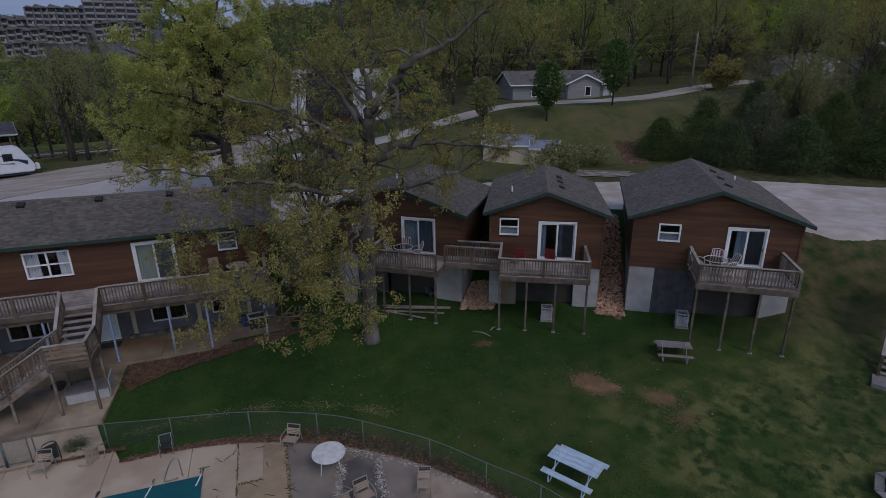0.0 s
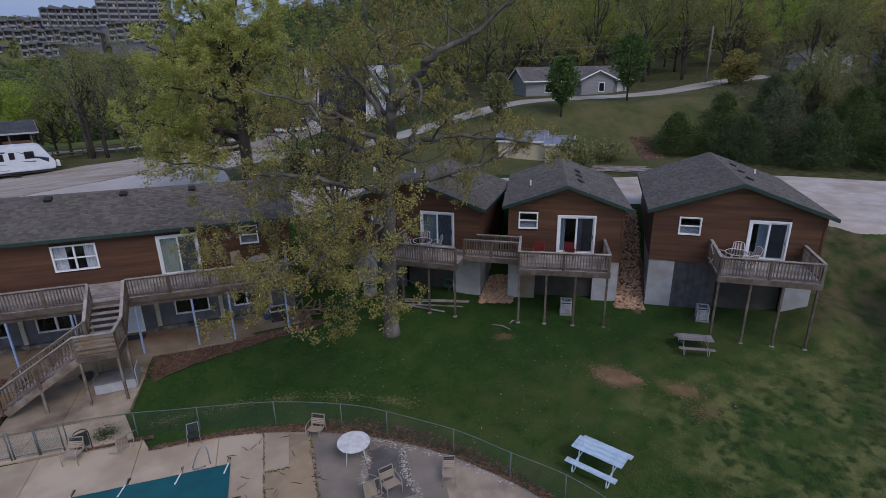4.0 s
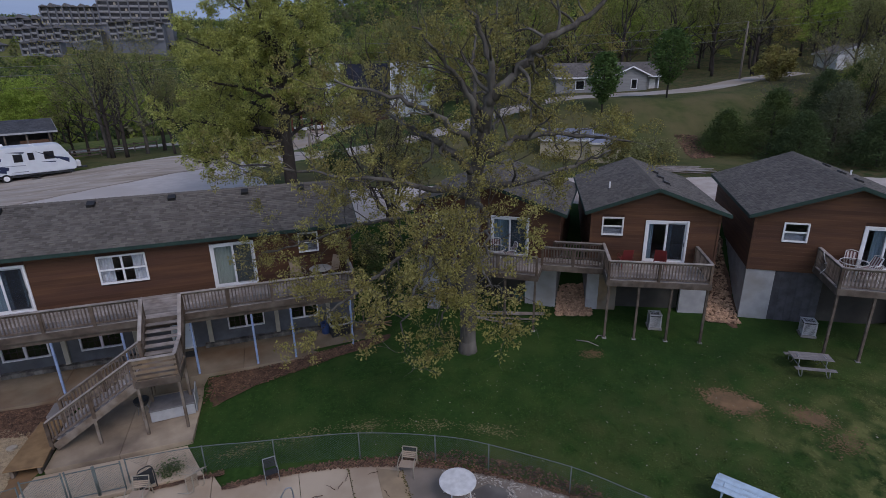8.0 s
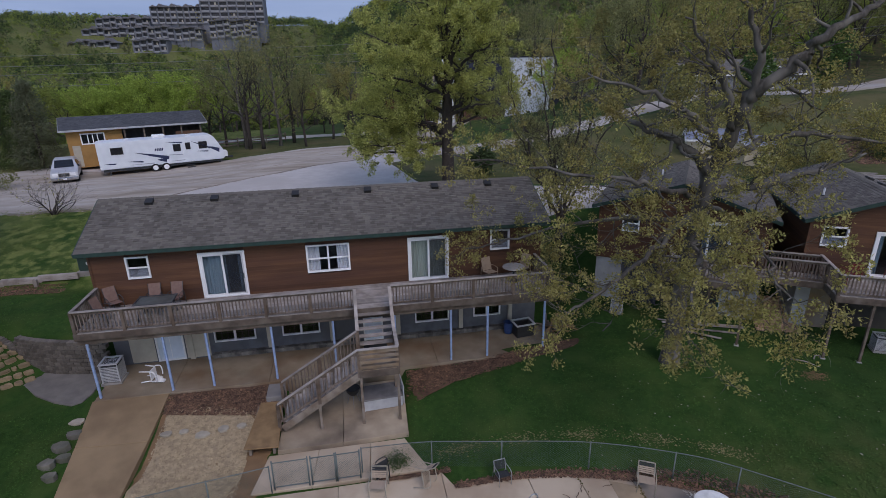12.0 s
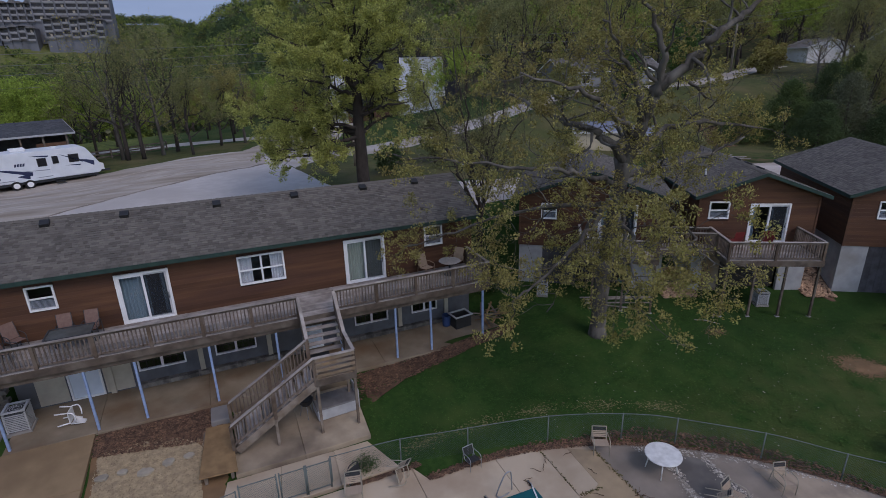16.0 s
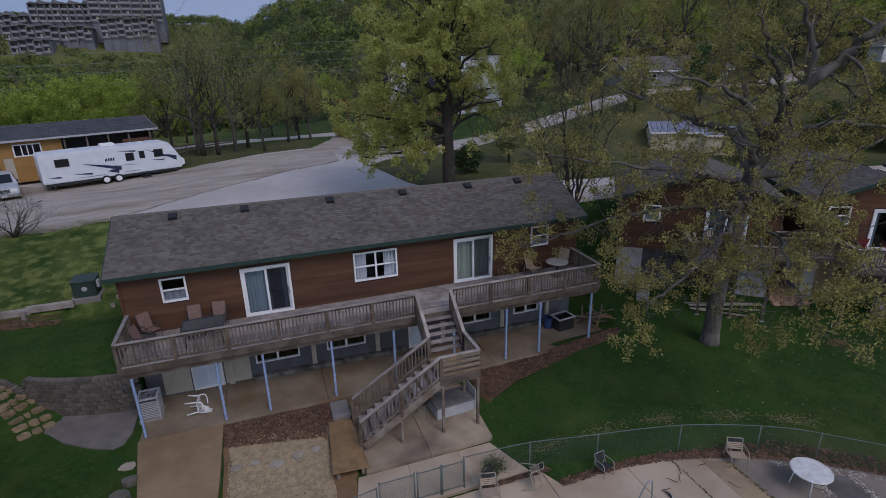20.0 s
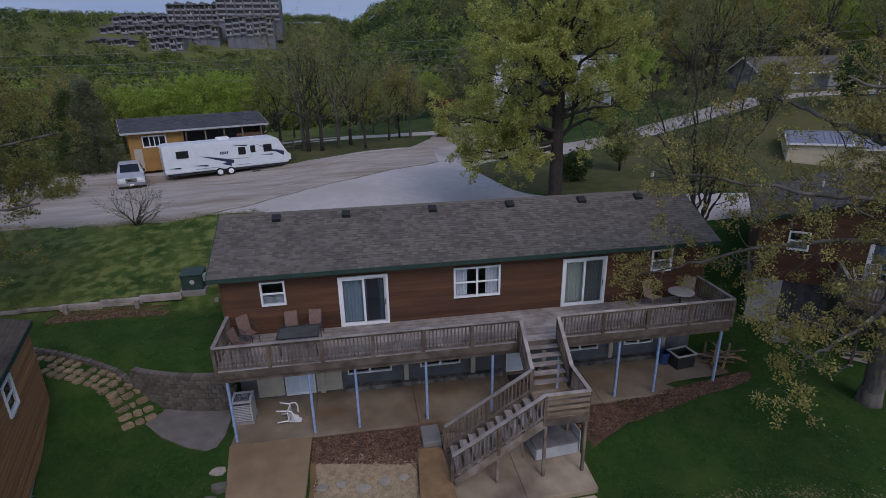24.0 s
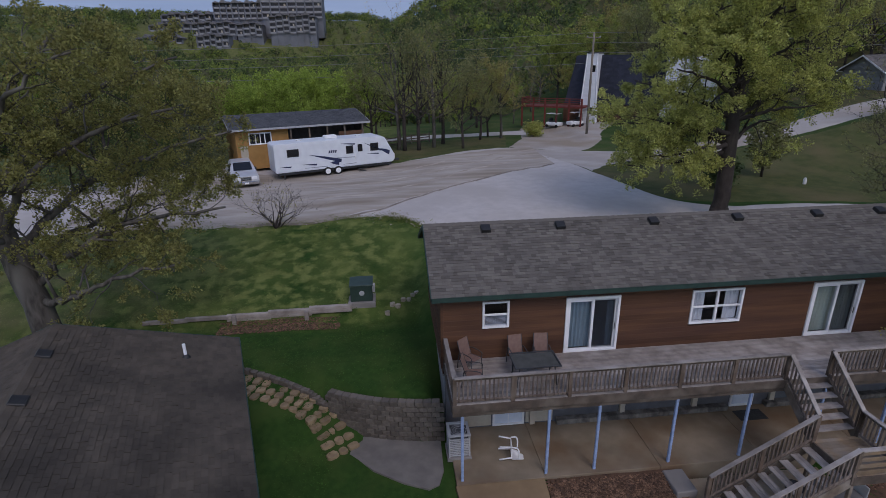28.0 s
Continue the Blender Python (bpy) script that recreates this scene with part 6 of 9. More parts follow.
# pool terrace
TERR_GREY = surf("old_grey_terrace_concrete", (0.29, 0.245, 0.20), (0.22, 0.185, 0.15), scale=0.9, rough=0.92, bump=0.4, bscale=40, c=(0.17, 0.145, 0.12), big=0.6, coords="World")
terrace = thing("terrace", 0, 0, 0, 0, "tan concrete pool terrace with straight joints", "terrace", kind="structure")
POOL = -0.70


def arc_y(x):
    """The outer edge of the terrace, inside the fence."""
    if x < -6.5:
        return 20.3
    return 5.6 + math.sqrt(max(13.95 ** 2 - (x + 5.4) ** 2, 0.01)) - 0.15 * (x + 5.4) * 0


for a, b, mat_ in ((-18.0, -14.2, TERR), (-14.2, -10.4, TERR), (-10.4, -6.85, TERR), (-6.85, -3.95, TERR), (-3.95, -2.25, TERR), (-2.25, -0.5, TERR), (-0.5, 1.6, TERR_GREY), (1.6, 4.4, TERR_GREY), (4.4, 6.9, TERR_GREY)):
    k = 8
    edge = [(b - 0.008 - (b - a - 0.016) * i / k, 0) for i in range(k + 1)]
    pts = [(a + 0.008, 8), (b - 0.008, 8)] + [(x, arc_y(x)) for x, _ in edge]
    slab("terrace_slab", terrace, mat_, pts, POOL + rnd.uniform(-0.008, 0.008), 0.15)
slab("patch_slab", terrace, surf("yellow_stained_concrete", (0.40, 0.30, 0.185), (0.32, 0.24, 0.15), scale=1.2, rough=0.9, bump=0.3, c=(0.25, 0.19, 0.125), big=0.6, coords="World"),
     [(-2.22, 9.5), (-0.52, 9.5), (-0.5, 14.0), (-0.42, 18.3), (-1.3, 18.75), (-1.36, 16.9), (-1.7, 16.72), (-2.22, 16.66)], POOL + 0.014, 0.05)
slab("patch_slab", terrace, surf("sandy_concrete", (0.40, 0.32, 0.235), (0.30, 0.24, 0.18), scale=1.6, rough=0.95, bump=0.5, bscale=30, c=(0.22, 0.18, 0.14), big=0.5, coords="World"),
     [(3.95, 15.3), (3.7, 13.0), (4.6, 11.5), (6.4, 12.2), (6.2, 13.2), (5.4, 14.3)], POOL + 0.014, 0.05)
slab("patch_slab", terrace, surf("dark_wet_concrete", (0.17, 0.155, 0.14), (0.125, 0.115, 0.105), scale=1.4, rough=0.9, bump=0.4, c=(0.10, 0.092, 0.085), big=0.5, coords="World"),
     [(1.35, 16.6), (1.3, 14.6), (1.9, 13.9), (2.75, 14.0), (2.85, 16.2), (2.2, 16.75)], POOL + 0.012, 0.05)
pts = []
for i in range(7000):
    x = rnd.uniform(-9, 7.2)
    wide = 0.3 + 0.45 * min(max((x + 1) / 3, 0), 1)
    y = arc_y(x) - 0.15 + rnd.random() ** 1.4 * wide + abs(rnd.gauss(0, 0.08))
    pts.append((x, y, max(ground_z(x, y), POOL if y < arc_y(x) else -9) + 0.045))
fl = tagged(new("fallen_leaves", scatter_mesh("fallen_leaves", pts, 0.05, 40, 0.25)), "strip of brown fallen leaves along the fence", "leaves", kind="stuff")
fl.data.materials.append(LEAFLIT)
RUB = surf("pale_rubble", (0.46, 0.42, 0.37), (0.27, 0.24, 0.2), scale=5, rough=0.9, island=0.4, coords="World")
pts = []
for i in range(1500):
    k = i % 3
    f = rnd.random()
    if k == 0:
        x, y = 1.3 + 0.15 * math.sin(f * 9) + rnd.gauss(0, 0.09), 13.9 + 2.7 * f
    elif k == 1:
        x, y = 2.75 + 0.1 * math.sin(f * 7) + rnd.gauss(0, 0.09), 12.6 + 3.8 * f
    else:
        x = 0.9 + 5.2 * f
        y = arc_y(x) - 0.18 - abs(rnd.gauss(0, 0.2))
    if y < arc_y(x) - 0.1:
        pts.append((x, y, POOL + 0.02))
rb = tagged(new("rubble", scatter_mesh("rubble", pts, 0.04, 41, 0.35)), "scattered pale chips of broken concrete", "rubble", kind="stuff")
rb.data.materials.append(RUB)
pts = [(-0.47 + 0.03 * math.sin(i * 0.3) + rnd.gauss(0, 0.035), rnd.uniform(9.6, 18.3), POOL + 0.03) for i in range(420)] + [(-2.24 + rnd.gauss(0, 0.02), rnd.uniform(14, 19), POOL + 0.02) for i in range(120)] + [(rnd.uniform(-2.2, -1.36), 16.72 + rnd.gauss(0, 0.03), POOL + 0.02) for i in range(60)]
wd = tagged(new("joint_weeds", scatter_mesh("joint_weeds", pts, 0.035, 42, 0.8)), "green-brown weeds growing in the terrace joints", "weeds", kind="stuff")
wd.data.materials.append(surf("joint_weed_green", (0.09, 0.085, 0.03), (0.15, 0.11, 0.055), scale=6, rough=0.9, island=0.4, coords="World"))

TEAL = surf("teal_pool_cover", (0.006, 0.105, 0.12), (0.005, 0.085, 0.10), scale=1.5, rough=0.55, bump=0.15, bscale=8, coords="World")
pool = thing("pool_cover", 0, 0, 0, 0, "teal fabric pool cover held by straps", "pool cover")
X, Y = np.meshgrid(np.linspace(-13.5, -3.42, 40), np.linspace(9.5, 17.62, 30))
Z = POOL + 0.05 - 0.10 * np.sin(np.pi * np.clip((X + 13.5) / 10.1, 0, 1)) * np.sin(np.pi * np.clip((Y - 9.5) / 8.1, 0, 1)) + 0.015 * np.sin(X * 3.1) * np.sin(Y * 2.7)
Z = np.maximum(Z, POOL + 0.022)
place("cover_sheet", grid_mesh("cover_sheet", X, Y, Z), TEAL, pool)
for i, x in enumerate((-3.48, -5.1, -6.9, -8.6, -10.3, -12.0)):
    beam("strap", pool, WHITE_DIRTY, (x - 0.14, 17.1, POOL + 0.075), (x, 17.66, POOL + 0.075), 0.05, 0.015)
    beam("buckle", pool, BLACK, (x, 17.66, POOL + 0.06), (x + rnd.uniform(-0.02, 0.08), 18.0, POOL + 0.03), 0.06, 0.02)
    tube("anchor_spring", pool, STEEL, [(x, 17.62, POOL + 0.07), (x + 0.02, 17.78, POOL + 0.10), (x + 0.01, 18.0, POOL + 0.04)], 0.022, 6)
for y in (15.8, 14.0):
    beam("strap", pool, BLACK, (-3.44, y, POOL + 0.05), (-3.0, y, POOL + 0.03), 0.05, 0.015)
lad = thing("pool_ladder_rail", 0, 0, 0, 0, "bent stainless steel pool ladder rail", "pool rail")
tube("rail", lad, STEEL, curve_through([(-4.75, 17.86, POOL + 0.02), (-4.62, 17.88, POOL + 0.35), (-4.42, 17.9, POOL + 0.72), (-4.28, 17.9, POOL + 0.8), (-4.18, 17.9, POOL + 0.7), (-4.14, 17.88, POOL + 0.02)], 5), 0.024, 8)
tube("rail", lad, STEEL, curve_through([(-4.75, 17.86, POOL + 0.02), (-4.68, 17.72, POOL + 0.06), (-4.45, 17.7, POOL + 0.1), (-4.3, 17.8, POOL + 0.04)], 5), 0.024, 8)
for i in range(18):
    t = thing("fallen_twig", -3.3 + (i % 8) * 0.4 + rnd.uniform(-0.3, 0.3), 15.2 + 3.4 * rnd.random(), POOL + 0.03, rnd.uniform(0, 360), "dry brown twig fallen from the oak", "twig", "fallen twigs")
    tube("twig", t, MULCH, [(0, 0, 0), (0.12, 0.03, 0.02), (0.24, 0.0, 0.015), (0.38, 0.06, 0.025)], [0.013, 0.011, 0.009, 0.005], 5)

# ---- chain-link fence ----
WIRE = surf("galvanised_wire", (0.085, 0.125, 0.11), (0.07, 0.10, 0.09), rough=0.6, metal=0.3)
chain = thing("chain_link_fence", 0, 0, 0, 0, "grey chain-link fence with a top rail", "fence")
FPTS = [(-9.55, 20.8), (-7.1, 20.65), (-4.7, 20.1), (-1.75, 19.35), (0.8, 18.3), (2.45, 17.3), (4.6, 15.45), (6.1, 13.65), (7.35, 12.05), (8.3, 10.3), (8.9, 8.5)]
line = curve_through(FPTS, 6)


def fence_run(parent, line, h=1.12, every=6):
    top = [Vector((p.x, p.y, max(ground_z(p.x, p.y), -0.78) + h)) for p in line]
    low = [Vector((p.x, p.y, max(ground_z(p.x, p.y), -0.78) + 0.04)) for p in line]
    tube("top_rail", parent, DULLSTEEL, top, 0.016, 7)
    for i in range(0, len(line), every):
        tube("fence_post", parent, DULLSTEEL, [low[i] - Vector((0, 0, 0.25)), top[i] + Vector((0, 0, 0.03))], 0.024, 8)
    vs, fs = [], []

    def at(s, f):
        i = min(int(s), len(line) - 2)
        a, b = low[i].lerp(low[i + 1], s - i), top[i].lerp(top[i + 1], s - i)
        return a.lerp(b, f)

    seg = sum((line[i + 1] - line[i]).length for i in range(len(line) - 1)) / (len(line) - 1)
    d = 0.085 / seg
    s = 0.0
    while s < len(line) - 1:
        for sg in (1, -1):
            e = s + sg * h / seg
            if 0 <= e <= len(line) - 1:
                p, q = at(s, 0.0), at(e, 1.0)
                w = Vector((0, 0, 0.0035))
                k = len(vs)
                vs += [p - w, p + w, q + w, q - w]
                fs.append((k, k + 1, k + 2, k + 3))
        s += d
    tagged(place("wire_mesh", mesh_of("wire_mesh", vs, fs), WIRE, parent), kind="stuff")


fence_run(chain, line)
chain2 = thing("chain_link_fence", 0, 0, 0, 0, "low grey chain-link fence beside the pebble bed", "fence")
fence_run(chain2, curve_through([(-21.5, 19.2), (-18, 19.7), (-14.5, 20.2), (-12.6, 20.5)], 5), every=5)
gate = thing("chain_link_gate", 0, 0, 0, 0, "grey double chain-link gate standing closed", "gate")
for x0, x1 in ((-12.5, -11.35), (-11.25, -10.45), (-10.4, -9.62)):
    for x in (x0, x1):
        tube("gate_upright", gate, DULLSTEEL, [(x, 20.55, POOL - 0.05), (x, 20.55, POOL + 1.2)], 0.026, 8)
    for z in (POOL + 0.12, POOL + 1.12):
        tube("gate_rail", gate, DULLSTEEL, [(x0, 20.55, z), (x1, 20.55, z)], 0.02, 8)
    vs, fs = [], []
    k = int((x1 - x0) / 0.08)
    for i in range(-14, k):
        for sg in (1, -1):
            p = [(x0 + i * 0.08, 0.12), (x0 + i * 0.08 + 1.0, 1.12)] if sg > 0 else [(x0 + i * 0.08 + 1.0, 0.12), (x0 + i * 0.08, 1.12)]
            (ax, az), (bx, bz) = p
            ts = sorted([(x0 - ax) / (bx - ax), (x1 - ax) / (bx - ax)])
            t0, t1 = max(0, ts[0]), min(1, ts[1])
            if t1 - t0 > 0.05:
                j = len(vs)
                for t in (t0, t1):
                    xx, zz = ax + (bx - ax) * t, POOL + az + (bz - az) * t
                    vs += [(xx, 20.55, zz - 0.004), (xx, 20.55, zz + 0.004)]
                fs.append((j, j + 1, j + 3, j + 2))
    place("wire_mesh", mesh_of("wire_mesh", vs, fs), WIRE, gate)

# ---- loose things of the yard ----
STRAP = surf("tan_vinyl_straps", (0.40, 0.315, 0.235), (0.32, 0.25, 0.185), scale=5, rough=0.6)
ALU = surf("tan_tube", (0.36, 0.32, 0.25), (0.30, 0.27, 0.21), rough=0.5, metal=0.2)


DARKMESH = surf("black_sling_fabric", (0.025, 0.028, 0.03), (0.04, 0.042, 0.045), scale=10, rough=0.8)


def pool_chair(x, y, z, rz, strap, tube_mat, label, tip=0.0):
    c = thing("pool_chair", x, y, z, rz, label, "chair", "chairs by the pool")
    if tip:
        c.matrix_basis = pose(x, y, z + 0.28, tip, 20, rz)
    w = 0.28
    for s in (-w, w):
        tube("side_tube", c, tube_mat, curve_through([(s, -0.3, 0.0), (s, -0.27, 0.58), (s, 0.15, 0.60), (s, 0.28, 0.55), (s, 0.38, 0.0)], 4), 0.016, 6)
        tube("back_tube", c, tube_mat, curve_through([(s * 0.93, -0.28, 0.38), (s * 0.93, 0.15, 0.32), (s * 0.93, 0.24, 0.38), (s * 0.93, 0.37, 0.78)], 4), 0.02, 6)
    tube("head_tube", c, tube_mat, [(-w * 0.93, 0.37, 0.78), (w * 0.93, 0.37, 0.78)], 0.02, 6)
    for i in range(8):
        yy = -0.25 + i * 0.055
        box("strap", c, strap, -w, w, yy, yy + 0.044, 0.395 - 0.008 * i, 0.402 - 0.008 * i)
    for i in range(6):
        f = i / 6
        box("strap", c, strap if i < 4 else DARKMESH, -w, w, 0.25 + 0.12 * f, 0.258 + 0.12 * f, 0.40 + 0.36 * f, 0.448 + 0.36 * f, rx=-18)
    return c


pool_chair(-9.05, 19.75, POOL, -12, STRAP, ALU, "tan strap pool chair beside the gate")
pool_chair(-7.75, 20.0, POOL, 60, STRAP, ALU, "tan strap pool chair tipped on its side", 80)
pool_chair(-4.85, 19.45, POOL, 8, DARKMESH, STEEL, "black sling pool chair with a light tube").scale = (0.8, 0.8, 0.85)
pool_chair(-0.25, 18.2, POOL, -28, STRAP, ALU, "tan strap pool chair on the terrace edge")
pool_chair(1.0, 14.6, POOL, 35, STRAP, ALU, "tan strap pool chair fallen flat", 70)
pool_chair(1.95, 14.4, POOL, 15, STRAP, ALU, "tan strap pool chair facing the pool")
pool_chair(4.0, 14.2, POOL, -18, STRAP, ALU, "pale strap pool chair among rubble on the terrace").scale = (0.8, 1, 1)


rt = thing("round_table", 1.02, 16.5, POOL, 0, "round white plastic patio table on thin legs", "table")
lathe("tabletop", rt, WHITE_DIRTY, [(0.0, 0.69), (0.55, 0.69), (0.60, 0.665), (0.615, 0.69), (0.605, 0.715), (0.56, 0.722), (0.04, 0.722), (0.035, 0.70)], 36)
for k in range(4):
    a = radians(45 + 90 * k)
    tube("leg", rt, WHITE_DIRTY, [(0.42 * math.cos(a), 0.42 * math.sin(a), 0.69), (0.46 * math.cos(a), 0.46 * math.sin(a), 0.35), (0.52 * math.cos(a), 0.52 * math.sin(a), 0.0)], 0.022, 7)

PICBLUE = surf("pale_blue_table_paint", (0.50, 0.64, 0.74), (0.42, 0.56, 0.66), scale=3, rough=0.6, bump=0.2, c=(0.35, 0.42, 0.47), big=0.5)
PICGREY = surf("bleached_grey_boards", (0.24, 0.225, 0.215), (0.165, 0.155, 0.148), scale=3, rough=0.9, bump=0.3, vary=0.12)


def picnic_table(x, y, z, rz, wood_, leg_mat, label, bent=True):
    c = thing("picnic_table", x, y, z, rz, label, "picnic table", "picnic tables on the lawn")
    for i in range(3):
        yy = -0.36 + i * 0.25
        box("top_board", c, wood_, -0.92, 0.92, yy, yy + 0.235, 0.71, 0.75, 0.008)
    for s in (-1, 1):
        box("seat_board", c, wood_, -0.92, 0.92, s * 0.72 - 0.125, s * 0.72 + 0.125, 0.41, 0.45, 0.008)
    for u in (-0.62, 0.62):
        if bent:
            tube("leg_tube", c, leg_mat, curve_through([(u, -0.78, 0.4), (u, -0.82, 0.1), (u, -0.62, 0.03), (u, -0.35, 0.3), (u, -0.25, 0.7), (u, 0.25, 0.7), (u, 0.35, 0.3), (u, 0.62, 0.03), (u, 0.82, 0.1), (u, 0.78, 0.4)], 4), 0.025, 7)
            tube("cross_tube", c, leg_mat, [(u, -0.8, 0.39), (u, 0.8, 0.39)], 0.025, 7)
        else:
            beam("leg", c, wood_, (u, -0.65, 0), (u, -0.2, 0.7), 0.04, 0.09)
            beam("leg", c, wood_, (u, 0.65, 0), (u, 0.2, 0.7), 0.04, 0.09)
            box("cross_board", c, wood_, u - 0.02, u + 0.02, -0.8, 0.8, 0.32, 0.41, 0.005)
    return c


picnic_table(9.12, 12.8, ground_z(9.12, 12.8), -57, PICBLUE, PICBLUE, "pale blue painted picnic table with bent tube legs")
picnic_table(17.15, 17.3, ground_z(17.15, 17.3), -30, PICGREY, STEEL, "bleached grey wooden picnic table").scale = (0.84, 0.84, 0.9)
oc = thing("octagonal_table", 19.0, 7.9, ground_z(19.0, 7.9), 10, "bleached grey octagonal picnic table with ring bench", "picnic table")
for r0, r1, z0, z1, nm in ((0.0, 0.82, 0.70, 0.74, "top_board"), (1.02, 1.32, 0.41, 0.45, "seat_board")):
    for k in range(8):
        a, b = k * math.pi / 4 + 0.012, (k + 1) * math.pi / 4 - 0.012
        rings = [(r0, min(r1, r0 + 10))] if r0 else [(0.06 + 0.19 * j, 0.06 + 0.19 * (j + 1) - 0.012) for j in range(4)]
        for p, q in rings:
            slab(nm, oc, PICGREY, [(p * math.cos(a), p * math.sin(a)), (q * math.cos(a), q * math.sin(a)), (q * math.cos(b), q * math.sin(b)), (p * math.cos(b), p * math.sin(b))], z1, z1 - z0)
for k in range(4):
    a = k * math.pi / 4 + math.pi / 8
    beam("cross_beam", oc, PICGREY, (-1.2 * math.cos(a), -1.2 * math.sin(a), 0.37), (1.2 * math.cos(a), 1.2 * math.sin(a), 0.37), 0.05, 0.08)
for k in range(8):
    a = k * math.pi / 4 + math.pi / 8
    beam("leg", oc, PICGREY, (0.95 * math.cos(a), 0.95 * math.sin(a), 0.0), (0.45 * math.cos(a), 0.45 * math.sin(a), 0.70), 0.05, 0.09)

ACGREY = surf("grey_enamel", (0.42, 0.43, 0.44), (0.34, 0.35, 0.36), scale=3, rough=0.5)
ACDARK = surf("dark_fin", (0.05, 0.055, 0.06), rough=0.6)


def ac_unit(x, y, z, rz, label, s=1.0):
    c = thing("air_conditioner", x, y, z, rz, label, "air conditioner", "outdoor air conditioners")
    c.scale = (s, s, s)
    box("base_pad", c, CONC_GREY, -0.42, 0.42, -0.42, 0.42, -0.08, 0.06, 0.01)
    box("core", c, ACDARK, -0.31, 0.31, -0.31, 0.31, 0.06, 0.84)
    for s in range(10):
        zz = 0.10 + s * 0.073
        bm = bmesh.new()
        for a, b, d, e in ((-0.36, 0.36, -0.36, -0.335), (-0.36, 0.36, 0.335, 0.36), (-0.36, -0.335, -0.335, 0.335), (0.335, 0.36, -0.335, 0.335)):
            add_box(bm, a, b, d, e, zz, zz + 0.04)
        part("louver", bm, ACGREY, c)
    for sx in (-0.345, 0.345):
        for sy in (-0.345, 0.345):
            box("corner_post", c, ACGREY, sx - 0.025, sx + 0.025, sy - 0.025, sy + 0.025, 0.06, 0.86, 0.006)
    lid = hole_frame("lid", c, ACGREY, -0.38, 0.38, -0.38, 0.38, 0, 0.05, 0.09)
    lid.matrix_basis = pose(0, 0, 0.91, 90, 0, 0)
    lathe("fan_guard", c, ACDARK, [(0.0, 0.855), (0.28, 0.855), (0.30, 0.875), (0.06, 0.89), (0.0, 0.892)], 20)
    for k in range(3):
        lathe("guard_ring", c, ACGREY, [(0.10 + 0.08 * k, 0.895), (0.11 + 0.08 * k, 0.905), (0.12 + 0.08 * k, 0.895)], 20, caps=False)
    return c


ac_unit(-19.95, 27.75, 0.02, 0, "grey louvred air conditioner on the patio")
for x, y, rz in ((13.33, 22.42, -27), (19.3, 19.2, -34), (3.9, 28.4, -36)):
    ac_unit(x, y, ground_z(x, y) + 0.05, rz, "grey louvred air conditioner beside a cabin", 0.76)

# toppled plastic chair
mc = thing("plastic_chair", -18.4, 27.45, 0.02, 20, "white moulded plastic chair toppled on the patio", "chair")
mc.matrix_basis = pose(-18.6, 27.3, 0.40, 0, 0, -8) @ Matrix(((0, 0, 1, 0), (-1, 0, 0, 0), (0, -1, 0, 0), (0, 0, 0, 1)))
bm = bmesh.new()
add_box(bm, -0.24, 0.24, -0.24, 0.22, 0.40, 0.43)
part("seat", bm, WHITE, mc)
vs, fs = [], []
for i in range(9):
    a = radians(-60 + 15 * i)
    for z in (0.42, 0.62, 0.85):
        vs.append((0.30 * math.sin(a) * (1 if z < 0.8 else 0.75), 0.10 + 0.2 * math.cos(a) + (z - 0.42) * 0.2, z - (0.16 if abs(i - 4) > 2 and z > 0.6 else 0)))
fs = [(3 * i + j, 3 * i + 3 + j, 3 * i + 4 + j, 3 * i + 1 + j) for i in range(8) for j in range(2)]
back = place("backrest", mesh_of("backrest", vs, fs, True), WHITE, mc)
back.modifiers.new("thickness", "SOLIDIFY").thickness = 0.02
for s in (-1, 1):
    for yy in (-0.22, 0.22):
        tube("leg", mc, WHITE, [(s * 0.22, yy, 0.41), (s * 0.27, yy * 1.2, 0.0)], 0.026, 7)
    tube("armrest", mc, WHITE, curve_through([(s * 0.28, 0.2, 0.66), (s * 0.30, -0.05, 0.66), (s * 0.29, -0.22, 0.6), (s * 0.25, -0.24, 0.42)], 4), 0.025, 7)

mat_ = thing("door_mat", -8.6, 28.35, 0.0, 0, "black rubber door mat at the basement door", "mat")
box("mat", mat_, DARKMESH, -0.55, 0.55, -0.3, 0.3, 0.004, 0.02, 0.005)
gr = thing("kettle_grill", -9.75, 24.6, -0.55, 0, "black kettle charcoal grill under the stairs", "grill")
lathe("bowl", gr, BLACK, [(0.05, 0.52), (0.18, 0.56), (0.26, 0.68), (0.285, 0.8), (0.29, 0.83), (0.26, 0.83), (0.2, 0.7), (0.0, 0.62)], 24)
for k in range(3):
    a = radians(30 + 120 * k)
    tube("leg", gr, STEEL, [(0.15 * math.cos(a), 0.15 * math.sin(a), 0.58), (0.3 * math.cos(a), 0.3 * math.sin(a), 0.0)], 0.012, 6)
lathe("grate", gr, ACDARK, [(0.0, 0.80), (0.26, 0.80), (0.26, 0.81), (0.0, 0.81)], 24)
TUBLID = surf("grey_box_lid", (0.17, 0.165, 0.165), (0.13, 0.125, 0.125), scale=3, rough=0.7)
tub = thing("storage_bench", -8.6, 24.55, -0.55, 4, "white plastic storage box with a grey lid under the landing", "storage box")
# white box in grey: the landing's shade is put into its colour
box("body", tub, ACGREY, -0.82, 0.82, -0.5, 0.5, 0.02, 0.5, 0.02)
box("lid", tub, TUBLID, -0.85, 0.85, -0.53, 0.53, 0.5, 0.57, 0.02)
